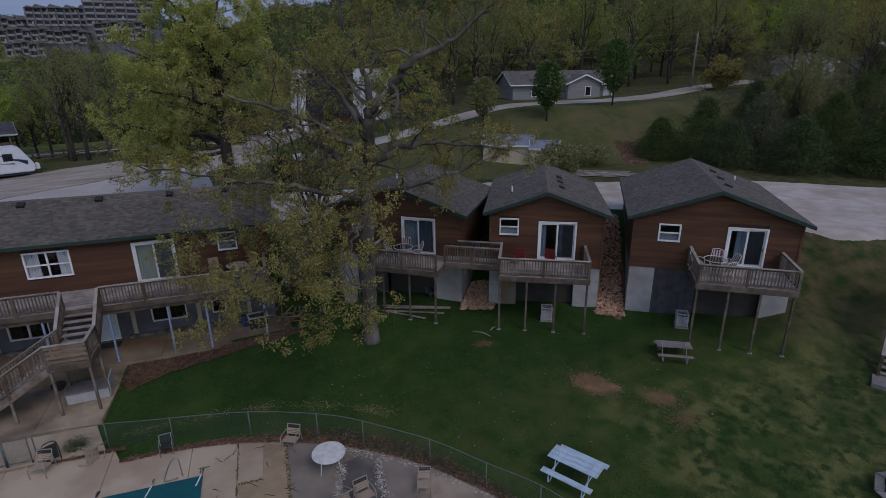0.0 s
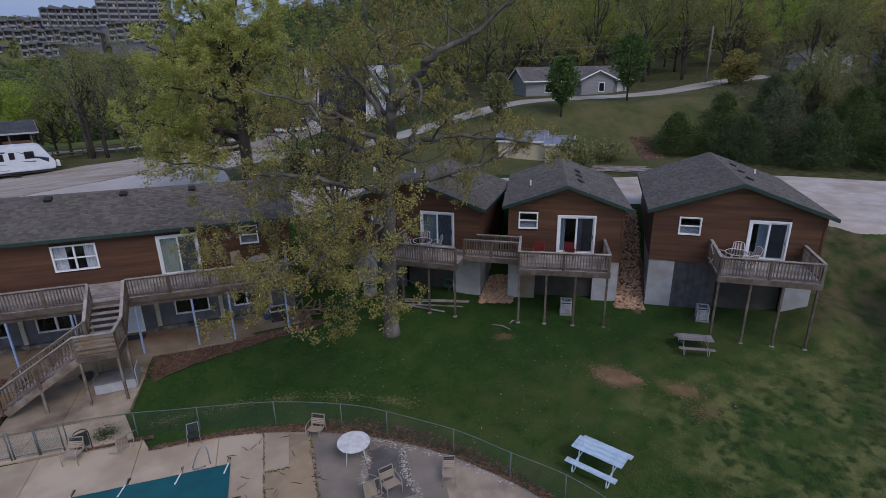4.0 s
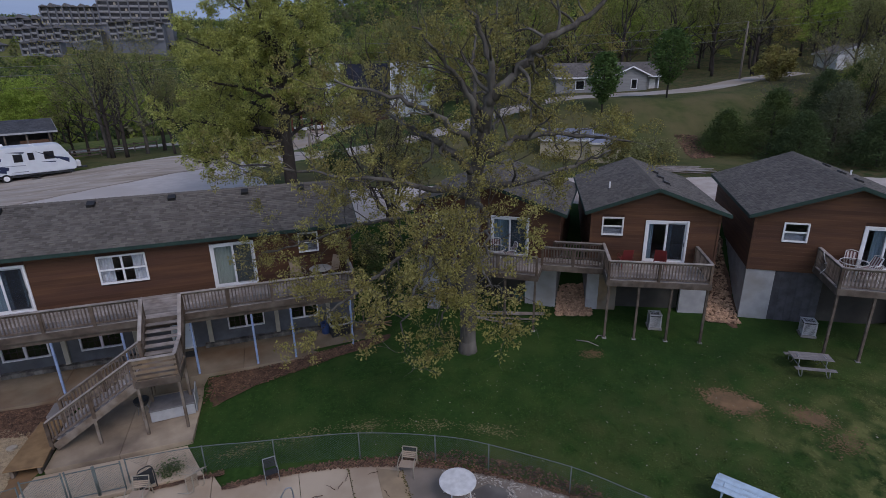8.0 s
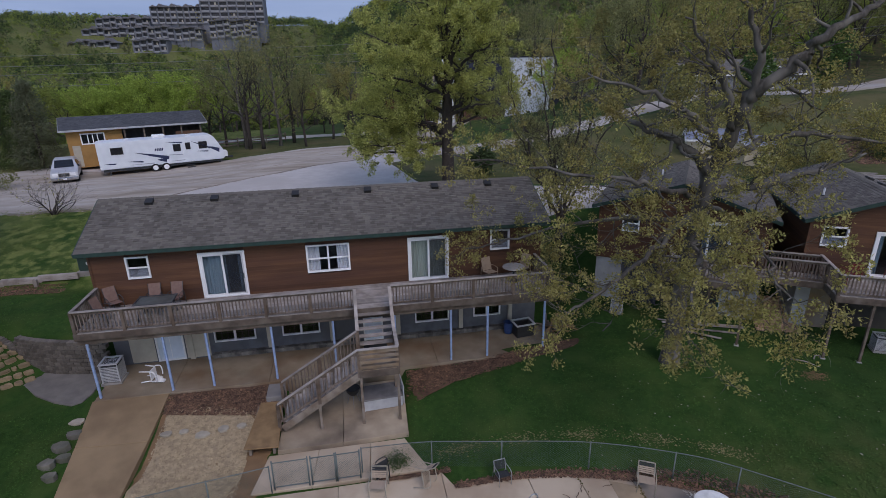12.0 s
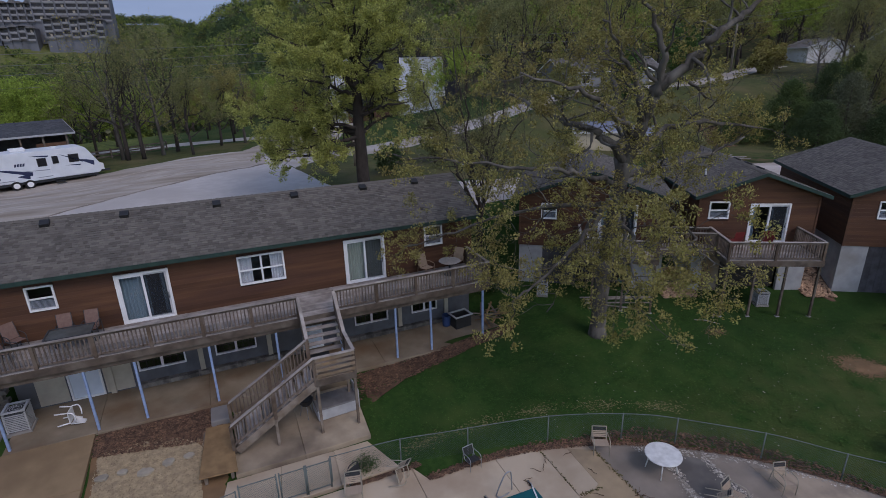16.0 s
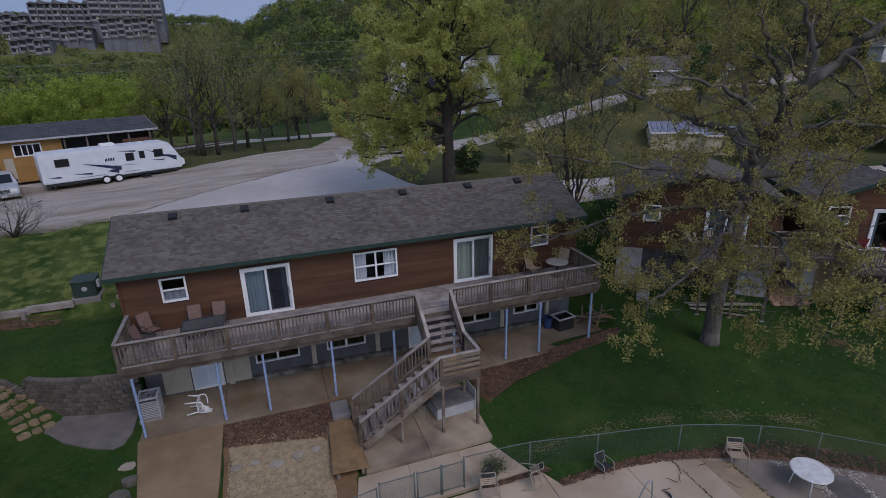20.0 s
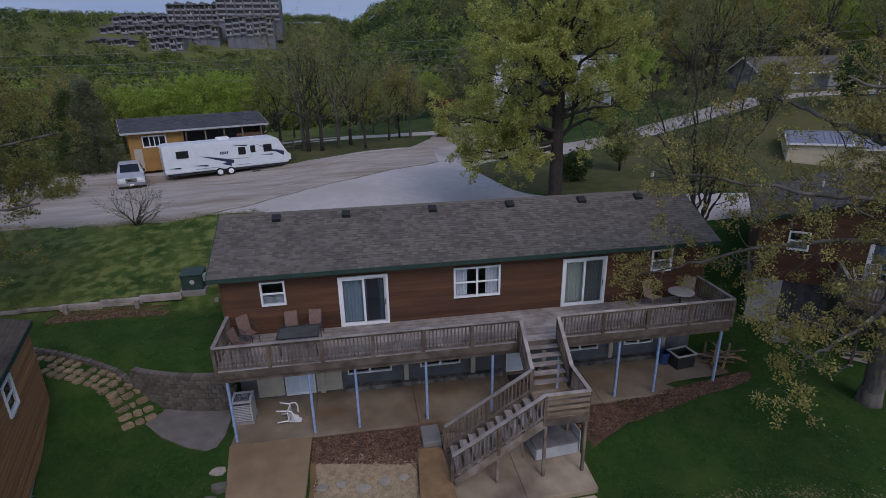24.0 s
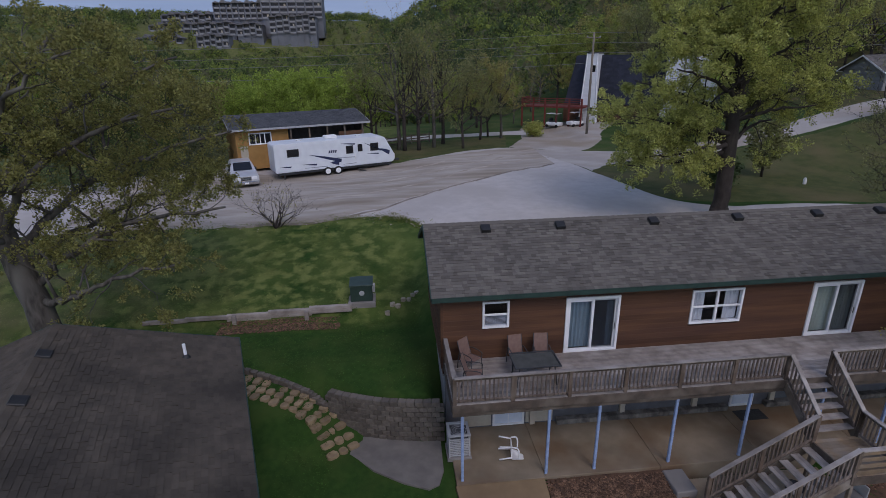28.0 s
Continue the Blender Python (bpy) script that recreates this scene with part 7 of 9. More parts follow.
box("end_panel", tub, ACGREY, 0.85, 0.89, -0.5, 0.5, 0.1, 0.95, 0.01)
tk = thing("square_tub", -1.3, 28.0, 0.0, 8, "black rectangular plastic tub with a pale rim", "tub")
for a, b, c, d in ((-0.46, 0.46, -0.34, -0.3), (-0.46, 0.46, 0.3, 0.34), (-0.46, -0.42, -0.3, 0.3), (0.42, 0.46, -0.3, 0.3)):
    box("side", tk, BLACK, a, b, c, d, 0.02, 0.6, 0.01)
box("bottom", tk, BLACK, -0.42, 0.42, -0.3, 0.3, 0.02, 0.06)
rim = hole_frame("rim", tk, ACGREY, -0.52, 0.52, -0.4, 0.4, 0, 0.045, 0.09)
rim.matrix_basis = pose(0, 0, 0.645, 90, 0, 0)
BLUEP = surf("dark_blue_plastic", (0.03, 0.06, 0.16), (0.025, 0.05, 0.13), rough=0.5)
bb = thing("blue_bin", -1.95, 28.3, 0.0, 10, "dark blue plastic bin by the basement wall", "bin")
lathe("body", bb, BLUEP, [(0.18, 0.0), (0.2, 0.02), (0.25, 0.6), (0.22, 0.6), (0.17, 0.05), (0.0, 0.04)], 20)
wr = thing("lumber_stack", 0.35, 27.75, 0.0, -20, "heap of broken brown pallets and boards", "lumber")
for i in range(14):
    a = rnd.uniform(-35, 35) if i % 3 else rnd.uniform(60, 120)
    box("board", wr, RAILWOOD if i % 2 else TANWOOD, -0.75, 0.75, -0.05, 0.05, 0, 0.025, 0.004).matrix_basis = pose(rnd.uniform(-0.4, 0.4), rnd.uniform(-0.4, 0.4), 0.06 + i * 0.05, rnd.uniform(-10, 10), rnd.uniform(-14, 14), a)
for s in (-0.5, 0.5):
    box("upright", wr, RAILWOOD, s - 0.04, s + 0.04, 0.3, 0.38, 0, 0.9, 0.005)

# hose reel and lumber under the first cabin
hr = thing("hose_reel", 8.3, 27.0, ground_z(8.3, 27.0) + 0.42, -36, "coiled green hose on a reel under a cabin", "hose")
HOSE = surf("green_hose", (0.03, 0.11, 0.09), (0.025, 0.09, 0.075), rough=0.5)
for k in range(5):
    ring = [(0.28 * math.cos(a) * (1 - 0.06 * k), 0.05 * k - 0.1, 0.28 * math.sin(a) * (1 - 0.06 * k) + 0.1) for a in np.linspace(0, 2 * math.pi, 17)]
    tube("hose_coil", hr, HOSE, ring, 0.022, 6)
box("stand", hr, ACDARK, -0.05, 0.05, -0.12, 0.12, -0.4, 0.12)
for i, (x, y, l, a) in enumerate(((7.2, 26.25, 3.9, -24), (7.15, 26.0, 3.7, -22), (6.9, 25.75, 3.4, -26), (6.3, 25.6, 2.6, -42))):
    lb = thing("loose_board", x, y, ground_z(x, y) + 0.06 + 0.05 * (i % 2), a, "long grey board lying on the grass", "board", "boards under the cabin")
    box("board", lb, GREYWOOD, -l / 2, l / 2, -0.06, 0.06, -0.02, 0.02, 0.004)
for x, y, l, a in ((9.6, 22.4, 1.1, -50), (10.4, 22.6, 0.6, 20)):
    tw = thing("fallen_branch", x, y, ground_z(x, y) + 0.04, a, "thin fallen branch on the lawn", "branch")
    tube("stick", tw, GREYWOOD, [(-l / 2, 0, 0), (0, 0.1, 0.03), (l / 2, -0.05, 0.02)], [0.03, 0.024, 0.01], 6)

# ---- furniture on the decks ----
SLING = surf("brown_sling_fabric", (0.20, 0.125, 0.10), (0.16, 0.10, 0.08), scale=8, rough=0.8)
DGLASS = glass_mat("smoked_glass", (0.75, 0.78, 0.78), 0.04)


def sling_chair(x, y, z, rz, sl, fr, label, name="patio_chair", cat="chair"):
    c = thing(name, x, y, z, rz, label, cat, "patio chairs")
    for s in (-0.27, 0.27):
        tube("side_tube", c, fr, curve_through([(s, -0.28, 0.0), (s, -0.25, 0.42), (s, -0.24, 0.62), (s, 0.2, 0.64), (s, 0.3, 0.5), (s, 0.36, 0.0)], 3), 0.015, 6)
        tube("back_tube", c, fr, [(s * 0.9, -0.26, 0.43), (s * 0.9, 0.2, 0.39), (s * 0.9, 0.40, 1.0)], 0.014, 6)
    box("seat", c, sl, -0.24, 0.24, -0.26, 0.22, 0.40, 0.412, rx=-5)
    box("backrest", c, sl, -0.24, 0.24, 0.30, 0.312, 0.40, 1.02, rx=-18)
    return c


z = FLOOR + 0.005
for x, y, rz in ((-19.45, 28.2, 40), (-19.5, 27.3, 75), (-17.85, 28.15, 5), (-17.0, 28.15, -5)):
    sling_chair(x, y, z, rz, SLING, ACDARK, "brown sling patio chair on the long deck")
gt = thing("glass_table", -17.5, 27.3, z, 0, "dark glass patio table on the long deck", "table")
box("top", gt, surf("dark_frosted_glass", (0.085, 0.09, 0.085), (0.065, 0.07, 0.066), scale=3, rough=0.25), -0.72, 0.72, -0.45, 0.45, 0.705, 0.715)
hf = hole_frame("rim", gt, ACDARK, -0.75, 0.75, -0.48, 0.48, 0, 0.035, 0.035)
hf.matrix_basis = pose(0, 0, 0.725, 90, 0, 0)
for sx in (-0.62, 0.62):
    for sy in (-0.36, 0.36):
        tube("leg", gt, ACDARK, [(sx * 0.9, sy * 0.9, 0.7), (sx, sy, 0.35), (sx * 1.05, sy * 1.05, 0.0)], 0.018, 6)
TANP = surf("tan_plastic", (0.36, 0.27, 0.19), (0.30, 0.22, 0.155), scale=4, rough=0.6)
for x, y, rz in ((-3.0, 28.15, 20), (-1.35, 28.3, -50)):
    sling_chair(x, y, z, rz, TANP, TANP, "tan plastic patio chair by the round table")
rt2 = thing("round_table", -1.95, 27.75, z, 0, "round pale patio table on the long deck", "table")
lathe("tabletop", rt2, surf("pale_stone_top", (0.42, 0.38, 0.33), (0.34, 0.31, 0.27), scale=4, rough=0.6), [(0.0, 0.69), (0.50, 0.69), (0.53, 0.71), (0.5, 0.73), (0.0, 0.735)], 32)
lathe("pedestal", rt2, ACDARK, [(0.28, 0.0), (0.27, 0.03), (0.05, 0.06), (0.04, 0.66), (0.18, 0.69)], 16)

WHITEIRON = surf("white_wrought_iron", (0.68, 0.66, 0.64), (0.58, 0.56, 0.54), rough=0.5)
MAROON = surf("faded_maroon_fabric", (0.16, 0.075, 0.07), (0.115, 0.055, 0.052), scale=14, rough=0.85)
PALESTRIPE = surf("pale_stripe_fabric", (0.55, 0.50, 0.47), (0.46, 0.42, 0.395), scale=14, rough=0.85)
RED = surf("red_plastic", (0.20, 0.03, 0.028), (0.15, 0.024, 0.022), scale=4, rough=0.5)


def iron_chair(x, y, z, rz):
    """A low white iron armchair with a sling of maroon and pale stripes."""
    c = thing("patio_chair", x, y, z, rz, "white iron patio chair with maroon and white striped sling", "chair", "patio chairs")
    for s in (-0.25, 0.25):
        tube("side_tube", c, WHITEIRON, curve_through([(s, -0.3, 0.0), (s, -0.26, 0.36), (s * 1.1, -0.2, 0.57), (s * 1.15, 0.1, 0.59), (s, 0.28, 0.5)], 4), 0.018, 6)
        tube("back_tube", c, WHITEIRON, curve_through([(s, 0.36, 0.0), (s, 0.16, 0.36), (s, 0.26, 0.6), (s * 0.92, 0.36, 0.88)], 4), 0.018, 6)
    tube("top_rail", c, WHITEIRON, curve_through([(-0.23, 0.36, 0.88), (0, 0.38, 0.93), (0.23, 0.36, 0.88)], 4), 0.018, 6)
    for k in range(7):
        u = -0.21 + 0.06 * k
        for i, (p, q) in enumerate((((0, -0.25, 0.38), (0, 0.17, 0.36)), ((0, 0.18, 0.37), (0, 0.355, 0.86)))):
            beam("seat_stripe" if i == 0 else "back_stripe", c, PALESTRIPE if k % 2 else MAROON, (u, p[1], p[2]), (u, q[1], q[2]), 0.058, 0.012)
    return c


def on_deck(hx, hy, rz, u, v):
    p = pose(hx, hy, 0, 0, 0, rz) @ Vector((u, v, 0))
    return p.x, p.y


def patio_set(hx, hy, hrz, u, v, floor, chairs):
    x, y = on_deck(hx, hy, hrz, u, v)
    t = thing("patio_table", x, y, floor, hrz, "white wrought-iron round patio table on a cabin deck", "table")
    lathe("tabletop", t, DGLASS, [(0.0, 0.70), (0.5, 0.70), (0.5, 0.712), (0.0, 0.712)], 28)
    ring = [(0.52 * math.cos(a), 0.52 * math.sin(a), 0.706) for a in np.linspace(0, 2 * math.pi, 25)]
    tube("rim", t, WHITEIRON, ring, 0.02, 6)
    for k in range(4):
        a = radians(45 + 90 * k)
        tube("leg", t, WHITEIRON, curve_through([(0.45 * math.cos(a), 0.45 * math.sin(a), 0.70), (0.25 * math.cos(a), 0.25 * math.sin(a), 0.4), (0.45 * math.cos(a), 0.45 * math.sin(a), 0.0)], 4), 0.014, 6)
    for a, r in chairs:
        cx, cy = on_deck(hx, hy, hrz, u + r * math.cos(radians(a)), v + r * math.sin(radians(a)))
        iron_chair(cx, cy, floor, hrz + a - 90)


patio_set(18.60, 20.85, -34.0, 2.55, -1.25, 3.78, ((160, 0.75), (20, 0.75), (75, 0.7), (300, 0.7)))
patio_set(6.92, 27.86, -36.0, 0.5, -1.1, 3.36, ((170, 0.75), (30, 0.75), (100, 0.7)))
for u, v, a in ((2.75, -0.75, 165), (1.1, -0.9, 190)):
    x, y = on_deck(11.60, 24.89, -27.5, u, v)
    sling_chair(x, y, 3.43, -27.5 + a, RED, RED, "red plastic patio chair on a cabin deck")

GREENP = surf("green_plastic", (0.03, 0.15, 0.11), (0.025, 0.12, 0.09), scale=4, rough=0.5)
sling_chair(9.3, 28.0, ground_z(9.3, 28.0) + 0.03, -36, GREENP, GREENP, "green plastic chair under a cabin deck")

# link deck between two cabins
ld = thing("link_deck", 8.55, 25.25, 0, -31.6, "weathered wooden walkway joining two cabin decks", "deck")
deck_floor(ld, 0.03, 2.98, 0.0, 1.08, 3.43)
railing(ld, (0.03, 0.05), (2.98, 0.05), 3.43)
railing(ld, (0.55, 1.02), (2.85, 1.02), 3.43)

# roof pipes and vents of the cabins
for hx, hy, hrz, us, zr, ze, um, u0 in ((11.60, 24.89, -27.5, ((3.3, 2.2), (3.3, 3.6), (3.3, 5.0)), 7.22, 6.15, 2.46, -0.5), (18.60, 20.85, -34.0, ((3.4, 2.2), (3.4, 4.2), (3.4, 6.2)), 7.62, 6.25, 2.61, -1.2)):
    sl = (zr - ze) / (um - u0)
    for u, v in us:
        x, y = on_deck(hx, hy, hrz, u, v)
        rv = thing("roof_vent", x, y, zr - abs(u - um) * sl, hrz, "black low roof vent", "vent", "roof vents")
        box("hood", rv, BLACK, -0.16, 0.16, -0.2, 0.2, 0.02, 0.12, 0.02, ry=math.degrees(math.atan(sl)))
        box("flange", rv, BLACK, -0.22, 0.22, -0.26, 0.26, 0.005, 0.025, 0.004, ry=math.degrees(math.atan(sl)))
for hx, hy, hrz, u, v, zz in ((18.60, 20.85, -34.0, 4.6, 6.2, 6.75), (11.60, 24.89, -27.5, 0.55, 2.4, 6.5), (6.92, 27.86, -36.0, -1.6, 3.5, 6.75), (-27.45, 28.8, 16.7, -1.1, -1.4, 4.85)):
    x, y = on_deck(hx, hy, hrz, u, v)
    vp = thing("vent_pipe", x, y, zz, 0, "white plastic plumbing vent pipe on a roof", "pipe", "roof pipes")
    lathe("pipe", vp, WHITE, [(0.045, -0.15), (0.045, 0.42), (0.036, 0.42), (0.036, 0.1)], 12)
    lathe("collar", vp, BLACK, [(0.14, -0.06), (0.10, 0.02), (0.05, 0.08), (0.045, 0.08)], 12)
for v in (-1.7, -3.9, -6.0):
    x, y = on_deck(-27.45, 28.8, 16.7, -4.3, v)
    rv = thing("roof_vent", x, y, 5.8, 16.7, "black low roof vent", "vent", "roof vents")
    box("hood", rv, BLACK, -0.18, 0.18, -0.2, 0.2, 0.02, 0.14, 0.02, ry=20)

# ---- west garden ----
BLOCK = surf("grey_garden_block", (0.145, 0.128, 0.108), (0.098, 0.087, 0.074), scale=4, rough=0.95, bump=0.6, vary=0.25)
rw = thing("retaining_wall", 0, 0, 0, 0, "curved grey concrete block retaining wall", "retaining wall")
wl = curve_through([(-24.6, 29.75), (-23.9, 29.35), (-22.6, 28.85), (-21.4, 28.6), (-20.4, 28.5)], 20)
lengths = [0.0]
for i in range(1, len(wl)):
    lengths.append(lengths[-1] + (wl[i] - wl[i - 1]).length)


def along_wall(s):
    for i in range(1, len(wl)):
        if lengths[i] >= s:
            return wl[i - 1].lerp(wl[i], (s - lengths[i - 1]) / (lengths[i] - lengths[i - 1])), wl[i] - wl[i - 1]
    return wl[-1], wl[-1] - wl[-2]


for r in range(8):
    s = 0.15 + 0.15 * (r % 2)
    while s < lengths[-1]:
        p, d = along_wall(s)
        a = math.degrees(math.atan2(d.y, d.x))
        box("block", rw, BLOCK, -0.145, 0.145, -0.14, 0.14, -0.095, 0.095, 0.018).matrix_basis = pose(p.x - d.y * 0, p.y + r * 0.02, -0.02 + 0.195 * r + 0.1, 0, 0, a + rnd.uniform(-3, 3))
        s += 0.30
ASPH = surf("grey_asphalt_pad", (0.175, 0.163, 0.147), (0.135, 0.126, 0.115), scale=2, rough=0.95, bump=0.4, bscale=60, coords="World")
pad = thing("pavement", 0, 0, 0, 0, "grey asphalt pad below the block wall", "pad", kind="structure")
slab("pad", pad, ASPH, [(-23.75, 28.1), (-22.9, 27.25), (-21.9, 26.6), (-21.1, 26.25), (-20.75, 26.4), (-20.55, 26.95), (-20.5, 28.4), (-22.4, 28.75), (-23.5, 28.95)], 0.04, 0.2, tilt=lambda x, y: (y - 28.9) * 0.045)
SAND = surf("tan_sandstone", (0.30, 0.225, 0.135), (0.205, 0.15, 0.09), scale=4, rough=0.9, bump=0.5, vary=0.22)
steps = thing("stone_path", 0, 0, 0, 0, "path of tan sandstone slabs climbing the bank", "path", kind="structure")
way = curve_through(PATH, 12)
run = [0.0]
for p, q in zip(way, way[1:]):
    run.append(run[-1] + (q - p).to_2d().length)
for row in range(int(run[-1] / 0.37)):
    u = 0.12 + row * 0.37
    i = next(k for k in range(1, len(run)) if run[k] >= u)
    p = way[i - 1].lerp(way[i], (u - run[i - 1]) / (run[i] - run[i - 1]))
    d = (way[i] - way[i - 1]).to_2d().normalized().to_3d()
    nrm_ = Vector((-d.y, d.x, 0))
    cuts = [-0.6 + rnd.uniform(-0.06, 0.06), -0.2 + rnd.uniform(-0.1, 0.1), 0.2 + rnd.uniform(-0.1, 0.1), 0.6 + rnd.uniform(-0.06, 0.06)]
    shift = rnd.uniform(-0.05, 0.05)
    for a_, b_ in zip(cuts, cuts[1:]):
        if rnd.random() < 0.08:
            continue
        c_, w_, l_ = (a_ + b_) / 2, (b_ - a_) / 2 - 0.025, 0.185 * rnd.uniform(0.78, 0.98)
        pts = []
        for e, f in ((-1, -0.75), (-0.4, -1.0), (0.55, -0.95), (1.0, -0.5), (0.95, 0.6), (0.3, 1.0), (-0.6, 0.9), (-1.0, 0.4)):
            v = p + nrm_ * (c_ + e * w_ * rnd.uniform(0.88, 1.06)) + d * (shift + f * l_ * rnd.uniform(0.85, 1.06))
            pts.append((v.x, v.y))
        slab("stone", steps, SAND, pts, p.z + 0.07 + rnd.uniform(-0.015, 0.02), 0.2)
edge = thing("stone_edging", 0, 0, 0, 0, "row of small grey edging blocks above the path", "edging")
for i, p in enumerate(curve_through([(-24.65, 29.72), (-25.25, 30.15), (-26.0, 30.5), (-26.9, 30.8), (-28.2, 31.2), (-29.6, 31.55)], 5)):
    box("block", edge, BLOCK, -0.13, 0.13, -0.1, 0.1, -0.16, 0.08, 0.02).matrix_basis = pose(p.x, p.y, ground_z(p.x, p.y) + 0.1, rnd.uniform(-4, 4), rnd.uniform(-4, 4), 157 + rnd.uniform(-10, 10))
tim = thing("timber_border", 0, 0, 0, 0, "low stepped border of weathered grey timbers", "border")
for i in range(5):
    x0 = -23.85 - 1.8 * i
    z0 = ground_z(x0 - 0.95, 35.4) + 0.16 - 0.05 * i
    for r in range(2 if i < 3 else 1):
        box("timber", tim, GREYWOOD, x0 - 1.9, x0, 34.75, 34.93, z0 - 0.17 * r - 0.16, z0 - 0.17 * r, 0.012)
for x in (-25.85, -29.0):
    box("stake", tim, GREYWOOD, x - 0.09, x + 0.09, 34.55, 34.72, 1.55, 2.45, 0.01)
box("end_timber", tim, GREYWOOD, -0.09, 0.09, -0.75, 0.75, -0.07, 0.07, 0.01).matrix_basis = pose(-34.3, 31.6, 2.3, 0, 0, 35)
scatter("mulch_chips", LEAFLIT, [(-29.6, 33.8), (-24.4, 33.9), (-24.4, 34.7), (-29.6, 34.7)], 2400, 0.06, 44, "brown leaves along the timber border", "leaves", flat=0.25)
UTG = surf("dark_green_enamel", (0.03, 0.055, 0.045), (0.024, 0.045, 0.037), scale=3, rough=0.5)
ut = thing("utility_cabinet", -23.4, 35.6, 2.45, 0, "dark green metal utility cabinet on a pad", "utility box")
box("pad", ut, CONC_GREY, -0.62, 0.62, -0.6, 0.6, -0.2, 0.08, 0.02)
box("body", ut, UTG, -0.5, 0.5, -0.45, 0.45, 0.08, 0.85, 0.02)
box("lid", ut, UTG, -0.54, 0.54, -0.49, 0.49, 0.85, 0.93, 0.02, rx=4)
lathe("badge", ut, ACGREY, [(0.0, 0), (0.12, 0), (0.12, 0.012), (0.0, 0.012)], 16, pose(0.02, -0.455, 0.5, 90, 0, 0))
box("meter", ut, ACGREY, 0.5, 0.62, -0.3, 0.0, 0.45, 0.8, 0.015)
for i in range(7):
    x, y = -22.3 + 0.25 * i + rnd.uniform(-0.1, 0.1), 34.9 + 0.12 * i + rnd.uniform(-0.2, 0.2)
    rk = thing("border_rock", 0, 0, 0, 0, "pale rough rock by the house corner", "rock", "rocks by the house corner")
    flagstone(rk, x, y, ground_z(x, y) + 0.14, 0.13, 400 + i, STONE, 0.2)
mb = thing("meter_box", *on_deck(-27.45, 28.8, 16.7, 0.0, -4.6), 1.6, 16.7, "grey electric meter box on the cabin wall", "meter box")
box("body", mb, ACGREY, 0.0, 0.14, -0.15, 0.15, 0.0, 0.5, 0.01)
tube("conduit", mb, ACGREY, [(0.07, 0, 0.0), (0.07, 0, -1.2), (0.3, 0.3, -1.5)], 0.03, 8)
box("window_jamb", near, WHITE, -0.06, 0.05, -3.95, -3.88, 2.85, 3.95, 0.004)
box("window_jamb", near, WHITE, -0.06, 0.05, -3.02, -2.95, 2.85, 3.95, 0.004)
box("window_head", near, WHITE, -0.06, 0.05, -3.88, -3.02, 3.88, 3.95, 0.004)
box("window_sill", near, WHITE, -0.06, 0.07, -3.88, -3.02, 2.85, 2.93, 0.004)
box("sash_bar", near, WHITE, -0.04, 0.03, -3.88, -3.02, 3.37, 3.43, 0.004)
box("pane", near, GLASS, -0.01, -0.004, -3.88, -3.02, 2.93, 3.88)

# stairs of the house at the east end
es = thing("east_stairs", 24.6, 12.35, 0, -58, "tall weathered wooden staircase up the bank", "stairs")
g0 = ground_z(24.6, 12.35)
slab("landing_pad", es, CONC_GREY, [(-0.8, -0.9), (1.7, -0.9), (1.7, 0.1), (-0.8, 0.1)], g0 + 0.1, 0.25)
for i in range(15):
    zz, yy = g0 + 0.2 + 0.205 * i, 0.05 + 0.215 * i
    box("tread", es, GREYWOOD, -0.58, 0.58, yy, yy + 0.25, zz - 0.04, zz, 0.005)
top_y, top_z = 0.05 + 0.215 * 14, g0 + 0.2 + 0.205 * 14
for x in (-0.62, 0.62):
    beam("stringer", es, RAILWOOD, (x, 0.0, g0), (x, top_y, top_z - 0.12), 0.05, 0.28)
    railing(es, (x, 0.05), (x, top_y), (g0 + 0.15, top_z), spacing=3.2, gap=0.5)
deck_floor(es, -0.7, 1.4, top_y + 0.25, top_y + 3.4, top_z, "y")
for x in (-0.68, 1.38):
    railing(es, (x, top_y + 0.25), (x, top_y + 3.3), top_z, gap=0.4)
for x, y in ((-0.6, top_y + 0.35), (1.3, top_y + 0.35), (-0.6, top_y + 3.2), (1.3, top_y + 3.2)):
    box("deck_post", es, RAILWOOD, x - 0.06, x + 0.06, y - 0.06, y + 0.06, g0 - 0.6, top_z - 0.05, 0.006)

scatter("fallen_leaves", LEAFLIT, [(-17.3, 25.0), (-12.9, 24.3), (-12.9, 26.05), (-17.3, 26.05)], 3600, 0.05, 71, "brown fallen leaves on the mulch by the patio", "leaves", -0.7, 0.3)
scatter("fallen_leaves", LEAFLIT, [(-7.3, 24.6), (-0.2, 26.0), (0.6, 26.6), (-7.3, 26.0)], 3600, 0.05, 72, "brown fallen leaves on the mulch bed", "leaves", -0.7, 0.3)
scatter("lawn_leaves", STONE, [(-2, 17.5), (16, 12.5), (17, 20), (0, 24)], 260, 0.032, 73, "small pale leaves scattered over the lawn", "leaves", -0.9, 0.2)


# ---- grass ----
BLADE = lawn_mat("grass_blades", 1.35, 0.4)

BLADE_VERGE = leafy("verge_grass_blades", (0.22, 0.24, 0.065), (0.15, 0.19, 0.05), 0.6, 0.25)


